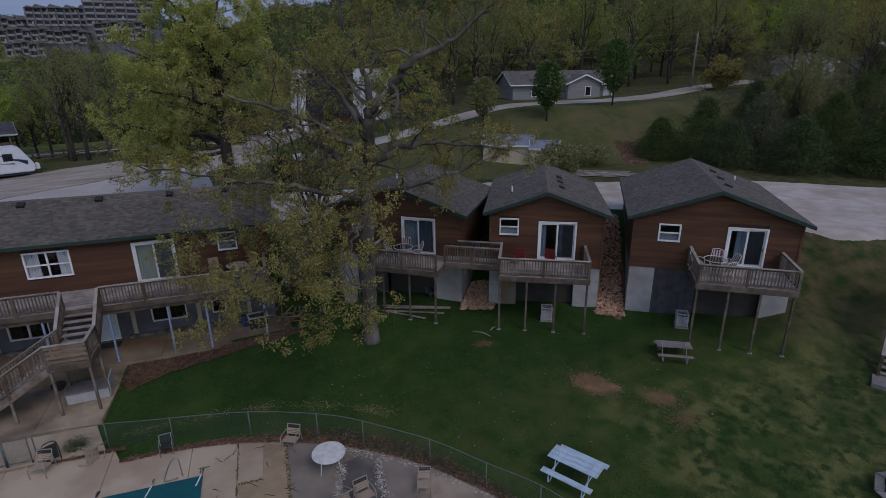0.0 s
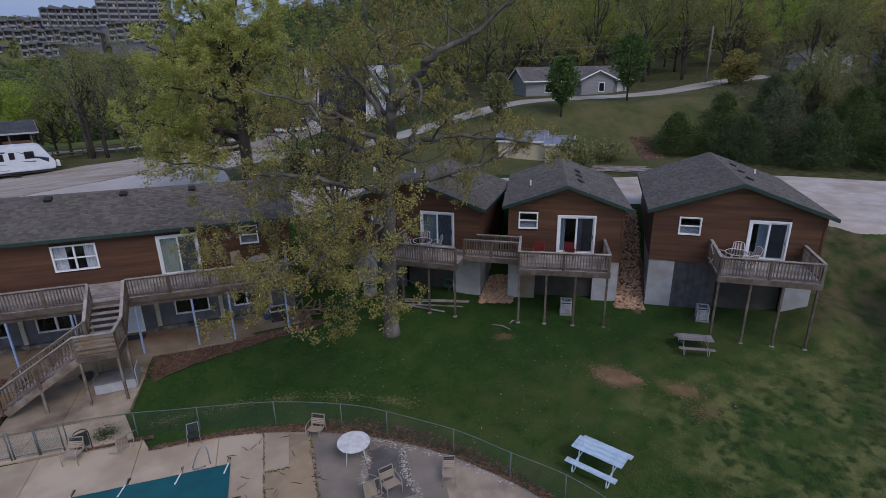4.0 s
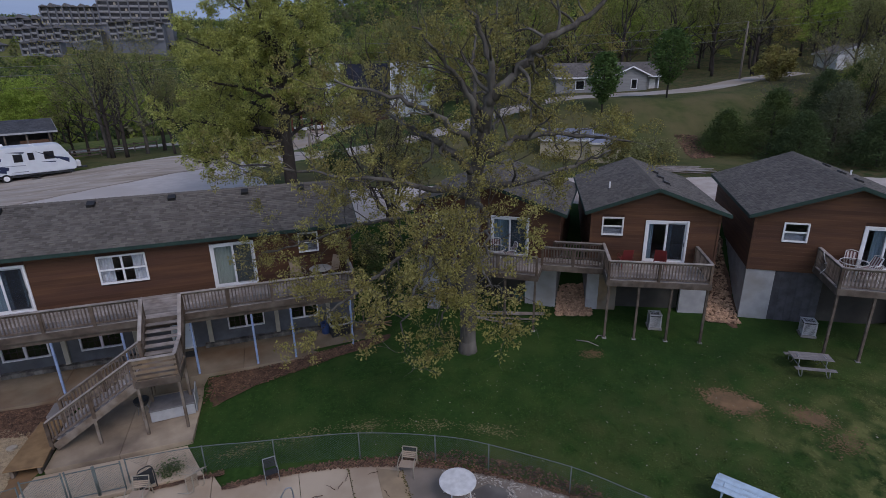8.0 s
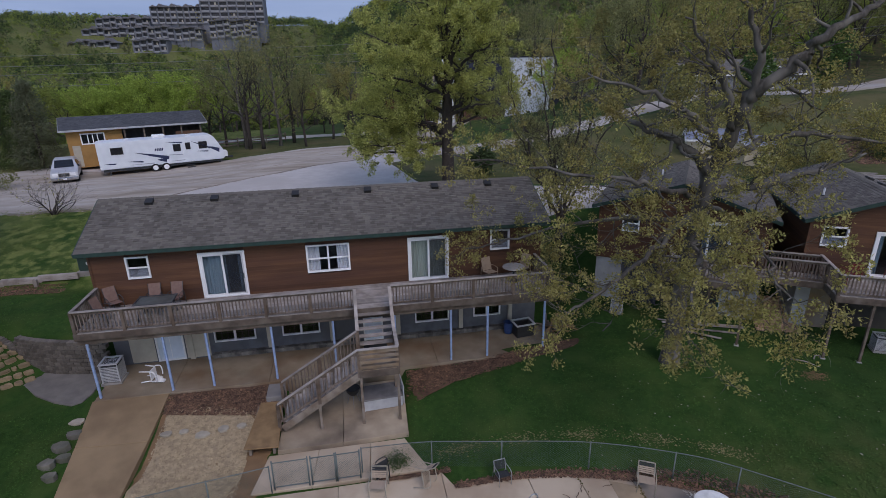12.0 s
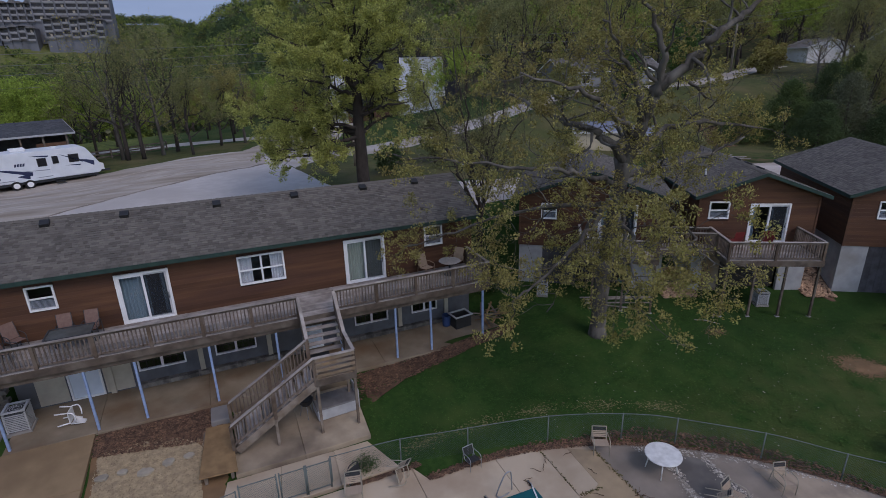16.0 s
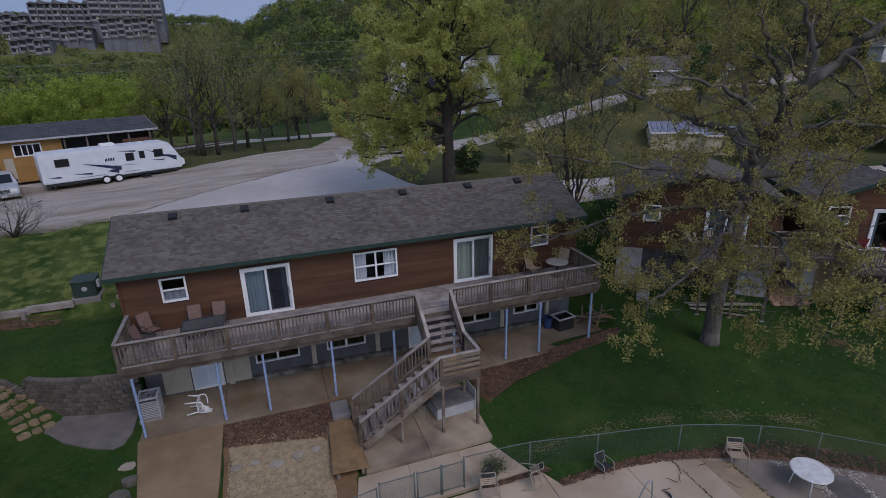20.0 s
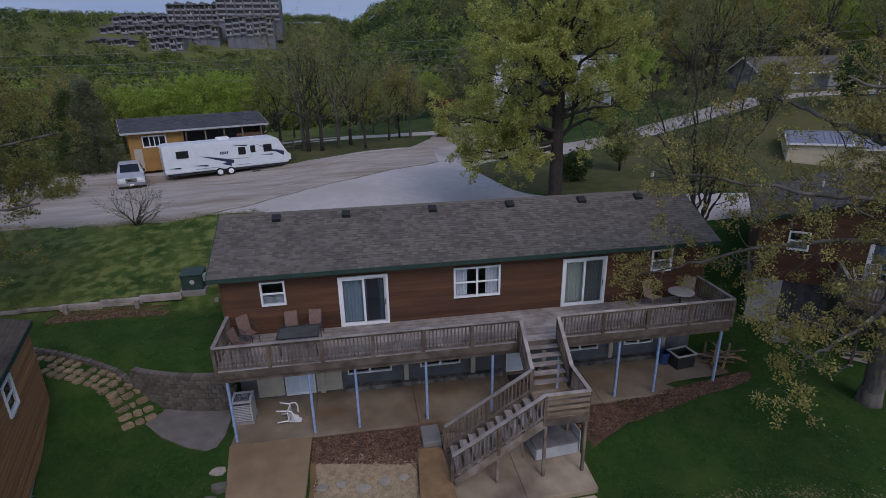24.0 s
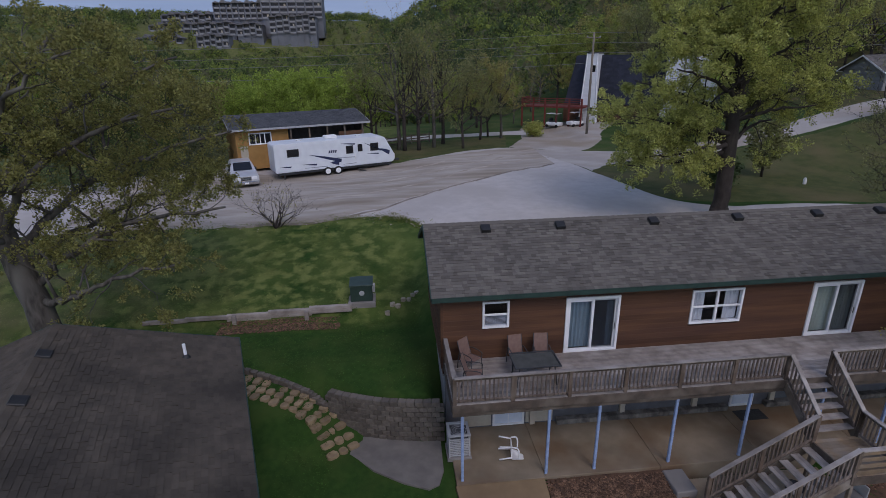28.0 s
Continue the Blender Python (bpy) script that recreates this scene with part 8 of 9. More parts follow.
def blade_mesh(name, centres, spread, per, size, seed):
    """Short bent blades that lie nearly flat round each tuft, as one mesh."""
    g = np.random.default_rng(seed)
    c = np.repeat(np.asarray(centres, float), per, 0)
    n = len(c)
    t = g.uniform(0, 2 * np.pi, n)
    c = c + np.stack([g.normal(0, spread, n), g.normal(0, spread, n), g.uniform(-0.03, 0.02, n)], 1)
    a = np.stack([np.cos(t), np.sin(t), g.uniform(-0.1, 0.5, n)], 1)
    b = np.stack([-np.sin(t), np.cos(t), g.normal(0, 0.25, n)], 1)
    s = size * g.uniform(0.6, 1.4, (n, 1))
    v = np.stack([c - a * s * 0.5, c + b * s * 0.2, c + a * s * 0.5, c - b * s * 0.2], 1).reshape(-1, 3)
    me = bpy.data.meshes.new(name)
    me.vertices.add(4 * n)
    me.vertices.foreach_set("co", v.ravel())
    me.loops.add(4 * n)
    me.loops.foreach_set("vertex_index", np.arange(4 * n, dtype=np.int32))
    me.polygons.add(n)
    me.polygons.foreach_set("loop_start", np.arange(0, 4 * n, 4, dtype=np.int32))
    me.update(calc_edges=True)
    return me


def grass():
    g = np.random.default_rng(17)
    n = 170000
    x, y = g.uniform(-44, 32, n), g.uniform(8, 50, n)
    d = (y - 30.6 + 0.676 * (x - 3.4)) * 0.828
    r = np.hypot(x + 5.4, y - 5.6)
    bad = (r < 14.7) & (x > -20)
    bad |= (x > -20.6) & (x < 1.0) & (y > 20.3) & (y < 37.6) & ((x < -7.7) | (y > 25.6 - 0.12 * (x + 7.7)))
    bad |= (x >= 0.5) & (d > -0.3)
    bad |= (y > 43.3) | ((x > -21) & (y > 36.5))
    bad |= (x < -26) & (y < 30.2) & (x > -40)
    bad |= (x > -24.4) & (x < -20) & (y > 26) & (y < 29.6)
    bad |= np.hypot(x - 12.7, y - 16.9) < 1.0
    keep = ~bad
    x, y = x[keep], y[keep]
    lush = 0.5 + 0.5 * wave(x, y, 1.7) + 0.35 * wave(x, y, 0.6, 1.0)
    keep = g.uniform(0, 1, len(x)) < np.clip(lush, 0.3, 1)
    x, y = x[keep], y[keep]
    c = np.stack([x, y, height(x, y) + 0.05], 1)
    dry = (x < -19.0) & (y > 34.4)
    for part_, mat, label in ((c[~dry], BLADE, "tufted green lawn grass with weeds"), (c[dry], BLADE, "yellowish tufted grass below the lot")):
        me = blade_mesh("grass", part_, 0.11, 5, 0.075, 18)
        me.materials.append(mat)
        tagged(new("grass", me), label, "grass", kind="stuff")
    # ragged tufts and spilt gravel where the lawn meets the lot
    line = curve_through([(-42, 43.2), (-31.7, 43.6), (-23.5, 43.8), (-20.8, 42.8), (-18.4, 39.4)], 60)
    pts = []
    for p in line:
        for k in range(4):
            w = g.normal(0, 0.28) * (1.6 if math.sin(p.x * 1.9) > 0 else 0.7)
            px, py = p.x + g.normal(0, 0.15) + w * 0.3, p.y + w
            pts.append((px, py, float(height(px, py)) + 0.07))
    me = leaf_mesh("verge_grass", pts, 0.1, 6, 0.075, 19)
    me.materials.append(BLADE_VERGE)
    tagged(new("verge_grass", me), "ragged yellow-green grass along the edge of the lot", "grass", kind="stuff")
    spill = [(p[0] + g.normal(0, 0.2), p[1] + abs(g.normal(0, 0.5)), p[2] + 0.02) for p in pts[::2]]
    tagged(new("spilt_gravel", scatter_mesh("spilt_gravel", spill, 0.06, 20)), "loose pale gravel at the edge of the lot", "gravel", kind="stuff").data.materials.append(STONE)


grass()

# ---- travel trailer, truck and motel ----
TRWHITE = surf("white_trailer_skin", (0.68, 0.72, 0.76), (0.61, 0.65, 0.69), scale=1.5, rough=0.35)
NAVY = surf("navy_decal", (0.02, 0.03, 0.075), (0.03, 0.04, 0.09), rough=0.4)
SILVERDEC = surf("grey_decal", (0.30, 0.33, 0.38), rough=0.4)
RUBBER = surf("tyre_rubber", (0.02, 0.02, 0.02), rough=0.85)
DARKGLASS = surf("dark_tinted_glass", (0.012, 0.014, 0.017), rough=0.08, spec=0.5)


def flat(name, parent, material, pts, y, thick=0.008):
    """A thin plate in the x-z plane facing -y."""
    n = len(pts)
    vs = [(x, y, z) for x, z in pts] + [(x, y - thick, z) for x, z in pts]
    fs = [tuple(range(n)), tuple(range(2 * n - 1, n - 1, -1))] + [(i, (i + 1) % n, (i + 1) % n + n, i + n) for i in range(n)]
    return place(name, mesh_of(name, vs, fs), material, parent)


def wheel(parent, x, y, z, r, w, rim_mat):
    ty = lathe("tyre", parent, RUBBER, [(r * 0.6, -w / 2), (r * 0.93, -w / 2), (r, -w / 3), (r, w / 3), (r * 0.93, w / 2), (r * 0.6, w / 2)], 22, pose(x, y, z, 90, 0, 0))
    lathe("rim", ty, rim_mat, [(0.0, w * 0.42), (r * 0.2, w * 0.45), (r * 0.25, w * 0.36), (r * 0.55, w * 0.36), (r * 0.62, w * 0.52), (r * 0.62, -w * 0.5), (0, -w * 0.5)], 22)
    for s in (-1, 1):
        lathe("hubcap", ty, rim_mat, [(0.0, s * w * 0.56), (r * 0.5, s * w * 0.54), (r * 0.62, s * w * 0.5)], 22)


tz = ground_z(-27, 60) + 0.06
tr = thing("travel_trailer", -31.15, 57.6, tz, 22.5, "long white travel trailer with dark blue swoosh stripes", "trailer")
tr.scale = (1.1, 1.0, 1.06)
prof = [(0, 0.55), (0, 2.72), (0.25, 2.82), (8.6, 2.82), (8.95, 2.7), (9.75, 1.25), (9.75, 0.75), (9.6, 0.55)]
n = len(prof)
vs = [(x, y, z) for y in (0.0, 2.45) for x, z in prof]
bm = bmesh.new()
me = mesh_of("body", vs, [tuple(range(n)), tuple(range(2 * n - 1, n - 1, -1))] + [(i, i + n, (i + 1) % n + n, (i + 1) % n) for i in range(n)])
bm.from_mesh(me)
bmesh.ops.recalc_face_normals(bm, faces=bm.faces[:])
bmesh.ops.bevel(bm, geom=bm.edges[:], offset=0.05, segments=2, affect="EDGES")
part("body", bm, TRWHITE, tr)
box("skirt", tr, ACDARK, 0.2, 9.5, 0.15, 2.3, 0.35, 0.56)
box("air_conditioner", tr, WHITE, 4.2, 5.2, 0.8, 1.6, 2.82, 3.08, 0.06)
box("roof_hatch", tr, WHITE, 6.8, 7.2, 0.9, 1.3, 2.82, 2.92, 0.03)
box("roof_hatch", tr, WHITE, 2.0, 2.4, 1.0, 1.4, 2.82, 2.92, 0.03)
for a, b, c, d in ((0.95, 1.85, 1.75, 2.35), (5.6, 6.2, 1.6, 2.25), (7.65, 8.35, 1.65, 2.3)):
    w = hole_frame("window", tr, BLACK, a, b, c, d, -0.02, 0.03, 0.05)
    box("pane", w, DARKGLASS, a + 0.05, b - 0.05, -0.012, 0.0, c + 0.05, d - 0.05)
dr = hole_frame("door", tr, TRWHITE, 6.45, 7.1, 0.6, 2.5, -0.025, 0.02, 0.04)
box("door_window", dr, DARKGLASS, 6.58, 6.98, -0.03, -0.015, 1.7, 2.3, 0.01)
box("grab_handle", dr, WHITE, 6.32, 6.36, -0.08, -0.04, 1.1, 1.6, 0.01)
for a, b, c in (((0.3, 1.0), (1.2, 0.93), 0.10), ((2.0, 1.05), (3.2, 0.92), 0.11), ((2.6, 1.75), (5.2, 1.0), 0.24), ((4.2, 0.95), (5.0, 0.8), 0.3), ((5.1, 2.45), (6.4, 2.30), 0.1), ((7.0, 2.4), (8.6, 1.6), 0.12), ((8.3, 1.75), (9.35, 1.25), 0.32), ((7.3, 1.45), (8.4, 1.35), 0.08)):
    flat("stripe", tr, NAVY, [(a[0], a[1] + c * 0.2), ((a[0] + b[0]) / 2, (a[1] + b[1]) / 2 + c * 0.75), (b[0], b[1] + c), (b[0] - 0.06, b[1] - c * 0.2), ((a[0] + b[0]) / 2, (a[1] + b[1]) / 2 - c * 0.1)][::-1], -0.004)
for a, b in (((2.2, 0.75), (4.0, 0.72)), ((4.6, 1.35), (6.3, 1.25)), ((5.3, 0.75), (6.4, 0.74))):
    flat("stripe", tr, SILVERDEC, [(a[0], a[1]), (b[0], b[1]), (b[0], b[1] + 0.07), (a[0], a[1] + 0.03)], -0.004)
for k in range(4):
    flat("emblem_bar", tr, NAVY, [(4.15 + k * 0.17, 1.78), (4.27 + k * 0.17, 1.78), (4.33 + k * 0.17, 2.0), (4.21 + k * 0.17, 2.0)], -0.004)
for x in (4.0, 4.85):
    wheel(tr, x, 0.05, 0.34, 0.34, 0.22, WHITE)
    wheel(tr, x, 2.4, 0.34, 0.34, 0.22, WHITE)
for k in range(3):
    box("entry_step", tr, ACDARK, 6.45, 7.1, -0.55 + 0.2 * k, -0.33 + 0.2 * k, 0.12 + 0.17 * k, 0.16 + 0.17 * k, 0.006)
box("hitch", tr, ACDARK, 9.7, 10.6, 1.1, 1.35, 0.45, 0.6, 0.01)
lathe("gas_bottle", tr, WHITE, [(0.0, 0.6), (0.16, 0.62), (0.16, 1.05), (0.1, 1.15), (0.0, 1.17)], 14, pose(10.0, 1.0, 0))
lathe("gas_bottle", tr, WHITE, [(0.0, 0.6), (0.16, 0.62), (0.16, 1.05), (0.1, 1.15), (0.0, 1.17)], 14, pose(10.0, 1.45, 0))
for x in (0.6, 9.2):
    box("stabiliser", tr, ACDARK, x, x + 0.1, 0.2, 0.3, 0.0, 0.45)

SILVER = surf("silver_truck_paint", (0.55, 0.56, 0.58), (0.50, 0.51, 0.53), rough=0.3, metal=0.3)
CHROME = surf("chrome", (0.6, 0.6, 0.6), rough=0.2, metal=0.9)


def truck(x, y, rz, label):
    """A pickup that faces -y in its own space."""
    c = thing("pickup_truck", x, y, ground_z(x, y) + 0.05, rz, label, "pickup truck")
    side = [(-2.75, 0.45), (-2.85, 0.75), (-2.8, 1.05), (-1.35, 1.22), (-0.55, 1.85), (1.15, 1.88), (1.45, 1.25), (2.8, 1.22), (2.85, 0.5)]
    n = len(side)
    vs = [(s * (0.98 if z < 1.3 else 0.76), y_, z) for s in (-1, 1) for y_, z in side]
    bm = bmesh.new()
    bm.from_mesh(mesh_of("body", vs, [tuple(range(n)), tuple(range(2 * n - 1, n - 1, -1))] + [(i, i + n, (i + 1) % n + n, (i + 1) % n) for i in range(n)]))
    bmesh.ops.recalc_face_normals(bm, faces=bm.faces[:])
    bmesh.ops.bevel(bm, geom=bm.edges[:], offset=0.06, segments=2, affect="EDGES")
    part("body", bm, SILVER, c)
    vs = [(-0.72, -1.30, 1.27), (0.72, -1.30, 1.27), (0.66, -0.60, 1.80), (-0.66, -0.60, 1.80)]
    place("windscreen", mesh_of("windscreen", [(x_, y_ - 0.03, z + 0.03) for x_, y_, z in vs], [(0, 1, 2, 3)]), DARKGLASS, c)
    for s in (-1, 1):
        for a, b in ((-0.75, 0.15), (0.22, 1.05)):
            place("side_window", mesh_of("side_window", [(s * 0.965, a - (0.25 if a < 0 else 0), 1.30), (s * 0.965, b, 1.30), (s * 0.80, b, 1.75), (s * 0.80, a + (0.1 if a < 0 else 0), 1.75)], [(0, 1, 2, 3)]), DARKGLASS, c)
        box("headlight", c, WHITE, s * 0.62 - 0.2, s * 0.62 + 0.2, -2.87, -2.78, 0.78, 1.0, 0.02)
        box("mirror", c, BLACK, s * 1.0 - 0.1, s * 1.0 + 0.1, -0.95, -0.8, 1.2, 1.42, 0.03)
    for s in (-1, 1):
        for yy in (-1.85, 1.75):
            ty = lathe("tyre", c, RUBBER, [(0.23, -0.13), (0.35, -0.13), (0.38, -0.08), (0.38, 0.08), (0.35, 0.13), (0.23, 0.13)], 20, pose(s * 0.86, yy, 0.38, 0, 90, 0))
            lathe("rim", ty, CHROME, [(0.0, -0.1), (0.23, -0.12), (0.23, 0.12), (0.0, 0.1)], 20)
    gl = hole_frame("grille", c, CHROME, -0.4, 0.4, 0.7, 1.02, -2.89, -2.8, 0.05)
    for k in range(3):
        box("grille_bar", gl, BLACK, -0.35, 0.35, -2.87, -2.82, 0.77 + 0.08 * k, 0.82 + 0.08 * k)
    box("bumper", c, CHROME, -0.98, 0.98, -2.98, -2.8, 0.42, 0.66, 0.04)
    box("bumper", c, CHROME, -0.95, 0.95, 2.8, 2.95, 0.45, 0.62, 0.03)
    box("bed_opening", c, BLACK, -0.78, 0.78, 1.55, 2.7, 1.2, 1.235)
    box("number_plate", c, WHITE, -0.15, 0.15, -3.0, -2.98, 0.48, 0.6)
    return c


truck(-33.9, 57.6, 20, "silver pickup truck parked nose out beside the trailer")

MOTEL = surf("ochre_motel_paint", (0.36, 0.20, 0.065), (0.30, 0.165, 0.053), scale=1.5, rough=0.8, bump=0.1)
DARKROOF = surf("charcoal_roofing", (0.085, 0.09, 0.10), (0.065, 0.07, 0.078), scale=1.0, rough=0.9, bump=0.3, island=0.2, coords="World")
mz = ground_z(-28, 68)
BRICKY = surf("brown_porch_screen", (0.14, 0.075, 0.045), (0.10, 0.055, 0.035), rough=0.85)
mo = thing("motel", -23.3, 66.2, mz + 0.3, 22.0, "low ochre motel with a charcoal roof and dark porch", "building")
mh = [(-11.6, -9.6, 2.15, 3.2), (-12.4, -11.75, 0.1, 2.1)]
wall_panel("wall", mo, MOTEL, -12.7, -8.1, 0, 3.65, 0.0, 0.18, mh)
# recessed porch wall: the porch shade is put into its dark colour
wall_panel("wall", mo, FOUND_DARK, -8.1, -0.8, 0, 3.65, 2.2, 2.38, [(-7.6, -6.7, 0.1, 2.1), (-6.2, -4.9, 0.9, 2.0), (-3.4, -2.5, 0.1, 2.1)])
wall_panel("wall", mo, FOUND_DARK, 0.18, 7.0, 0, 3.65, -0.98, -0.8, (), "y")
wall_panel("wall", mo, MOTEL, 0.18, 7.0, 0, 3.65, -12.7, -12.52, (), "y")
wall_panel("wall", mo, MOTEL, 0.18, 2.2, 0, 3.65, -8.28, -8.1, (), "y")
wall_panel("wall", mo, MOTEL, -12.52, -0.98, 0, 3.65, 6.82, 7.0)
for f in ((-12.7, -12.52), (-0.98, -0.8)):
    gable_fill(mo, MOTEL, 0, 7.0, 3.65, 4.3, *f, along="y")
roof(mo, -12.7, -0.8, 0, 7.0, 3.72, 4.5, "x", 0.5, DARKROOF, (True, False), ACGREY)
w = hole_frame("window", mo, WHITE, *mh[0], -0.04, 0.1, 0.1)
for x in (-11.0, -10.6, -10.2):
    box("mullion", w, WHITE, x - 0.04, x + 0.04, -0.02, 0.04, 2.25, 3.1)
box("pane", w, DARKGLASS, -11.5, -9.7, 0.03, 0.04, 2.25, 3.1)
box("door", mo, CREAM, -12.4, -11.75, 0.02, 0.08, 0.05, 2.1, 0.01)
for x in (-7.9, -6.2, -4.5, -2.8, -1.0):
    box("porch_post", mo, RAILWOOD, x - 0.07, x + 0.07, -0.3, -0.16, 0, 3.5, 0.006)
box("porch_screen", mo, BRICKY, -3.4, -1.1, -0.24, -0.2, 1.9, 2.8)
for zz in (1.45, 2.35):
    box("porch_rail", mo, RAILWOOD, -7.9, -1.0, -0.26, -0.19, zz, zz + 0.07)
for k in range(20):
    x = -7.8 + 6.7 * k / 19
    box("porch_baluster", mo, RAILWOOD, x - 0.02, x + 0.02, -0.25, -0.21, 1.5, 2.36)

# rail fence behind the lot
rf = thing("rail_fence", 0, 0, 0, 0, "dark wooden rail fence along the wood", "fence")
fl_ = [(-24.5, 71.2), (-22.0, 73.0), (-19, 75.2), (-16.8, 76.5)]
for i, (x, y) in enumerate(fl_):
    g = ground_z(x, y)
    box("fence_post", rf, RAILWOOD, x - 0.07, x + 0.07, y - 0.07, y + 0.07, g - 0.3, g + 1.15, 0.01)
    if i:
        px, py = fl_[i - 1]
        pg = ground_z(px, py)
        for h in (0.3, 0.62, 0.95):
            beam("fence_rail", rf, RAILWOOD, (px, py, pg + h), (x, y, g + h), 0.05, 0.13)

# ---- lodge with white gabled towers ----
LODGEW = surf("white_lodge_siding", (0.62, 0.64, 0.66), (0.55, 0.57, 0.59), scale=1.5, rough=0.7, vary=0.04, stretch=(0.3, 0.3, 4), coords="World")
SLATE = surf("blue_black_mansard", (0.022, 0.026, 0.04), (0.016, 0.019, 0.03), scale=1.2, rough=0.8, bump=0.3, island=0.25, coords="World")
REDW = surf("dark_red_stain", (0.16, 0.035, 0.025), (0.12, 0.027, 0.02), scale=3, rough=0.8)
lz = ground_z(6, 86)
lo = thing("lodge", 3.2, 87.6, lz, -38.0, "dark mansard-roofed lodge with tall white towers", "building")
wall_panel("wall", lo, BRICKY, 0, 19, 0, 2.7, 0, 0.2, [(5.2, 6.2, 0.9, 2.1), (8, 9, 0.9, 2.1)])
wall_panel("wall", lo, BRICKY, 0.2, 12, 0, 2.7, 0, 0.2, (), "y")
wall_panel("wall", lo, LODGEW, 0.2, 12, 0, 2.7, 18.8, 19, (), "y")
vs = [(0.2, -0.4, 2.5), (19.4, -0.4, 2.5), (19.4, 12.4, 2.5), (0.2, 12.4, 2.5), (1.0, 1.6, 8.8), (17.4, 1.6, 8.8), (17.4, 10.4, 8.8), (1.0, 10.4, 8.8)]
place("mansard_roof", mesh_of("mansard_roof", vs, [(0, 1, 5, 4), (1, 2, 6, 5), (2, 3, 7, 6), (3, 0, 4, 7), (4, 5, 6, 7), (3, 2, 1, 0)]), SLATE, lo)
shingles("shingles", lo, SLATE, (0.9, -0.4, 2.52), (1, 0, 0), (0, 2.0, 6.3), 17.6, 6.55, 0.6, 0.3)
for x0, wide in ((2.6, 2.3), (13.0, 6.2)):
    tw = place("tower_wall", mesh_of("tower_wall", [(x0, -0.9, 0), (x0 + wide, -0.9, 0), (x0 + wide - 0.5, -0.5, 9.0), (x0 + 0.5, -0.5, 9.0), (x0, 2.5, 0), (x0 + wide, 2.5, 0), (x0 + wide - 0.5, 2.5, 9.0), (x0 + 0.5, 2.5, 9.0)],
                                             [(0, 1, 2, 3), (5, 4, 7, 6), (1, 5, 6, 2), (4, 0, 3, 7), (3, 2, 6, 7), (4, 5, 1, 0)]), LODGEW, lo)
    for zz in (1.2, 4.0, 6.6):
        if x0 < 5 and zz == 4.0:
            continue
        xa = x0 + wide * 0.5
        fr = hole_frame("window", tw, WHITE, xa, xa + 0.65, zz, zz + 1.0, -0.95 + zz * 0.045, -0.80 + zz * 0.045, 0.07)
        box("pane", fr, DARKGLASS, xa + 0.07, xa + 0.58, -0.90 + zz * 0.045, -0.88 + zz * 0.045, zz + 0.07, zz + 0.93)
    beam("tower_trim", tw, WHITE, (x0 - 0.02, -0.94, 0.0), (x0 + 0.48, -0.54, 9.05), 0.12, 0.12)
    beam("tower_trim", tw, WHITE, (x0 + wide + 0.02, -0.94, 0.0), (x0 + wide - 0.48, -0.54, 9.05), 0.12, 0.12)
    box("tower_cap", tw, SLATE, x0 + 0.4, x0 + wide - 0.4, -0.6, 2.6, 9.0, 9.15, 0.02)
rd = thing("red_deck", 3.2, 87.6, lz, -38.0, "raised dark red wooden deck in front of the lodge", "deck")
box("floor", rd, REDW, -4.6, 4.0, -4.2, -1.0, 2.2, 2.4)
for x in np.linspace(-4.5, 3.9, 6):
    box("deck_post", rd, REDW, x - 0.1, x + 0.1, -4.2, -4.0, -0.4, 3.4, 0.01)
for zz in (2.75, 3.05, 3.35):
    box("deck_rail", rd, REDW, -4.6, 4.0, -4.18, -4.08, zz, zz + 0.1)
    box("deck_rail", rd, REDW, -4.6, -4.5, -4.1, -1.0, zz, zz + 0.1)


def golf_cart(x, y, rz):
    c = thing("golf_cart", x, y, ground_z(x, y) + 0.04, rz, "small white golf cart with a canopy", "golf cart", "golf carts by the lodge")
    box("body", c, WHITE, -0.55, 0.55, -1.1, 1.0, 0.25, 0.7, 0.08)
    box("seat", c, ACDARK, -0.5, 0.5, 0.0, 0.5, 0.7, 0.85, 0.03)
    box("backrest", c, ACDARK, -0.5, 0.5, 0.5, 0.6, 0.8, 1.2, 0.03)
    box("canopy", c, WHITE, -0.6, 0.6, -0.8, 0.9, 1.8, 1.86, 0.03)
    for sx in (-0.5, 0.5):
        for sy in (-0.7, 0.8):
            tube("canopy_post", c, ACDARK, [(sx, sy, 0.6), (sx * 0.95, sy * 0.9, 1.8)], 0.02, 6)
            lathe("tyre", c, RUBBER, [(0.0, -0.1), (0.2, -0.1), (0.22, 0), (0.2, 0.1), (0, 0.1)], 14, pose(sx, sy, 0.22, 0, 90, 0))
    return c


golf_cart(1.0, 84.6, 40)
golf_cart(3.4, 83.0, -70)

# ---- across the road: cabin, shed, garage ----
PALE = surf("pale_grey_siding", (0.255, 0.26, 0.262), (0.205, 0.21, 0.212), scale=1.5, rough=0.75, vary=0.05, stretch=(0.3, 0.3, 4), coords="World")
BROWNROOF = surf("brown_roofing", (0.16, 0.148, 0.138), (0.12, 0.11, 0.103), scale=1, rough=0.9, island=0.2, coords="World")
cz = 8.3
ca = thing("roadside_cottage", 36.2, 68.8, cz, -8.0, "low pale grey cottage across the road", "house")
wall_panel("wall", ca, PALE, -2.5, 5.0, 0, 2.7, 0, 0.16, [(0.2, 1.5, 0.9, 2.1)])
wall_panel("wall", ca, PALE, 5.0, 10.0, 0, 2.7, -1.2, -1.04, [(7.6, 8.5, 0.9, 2.2)])
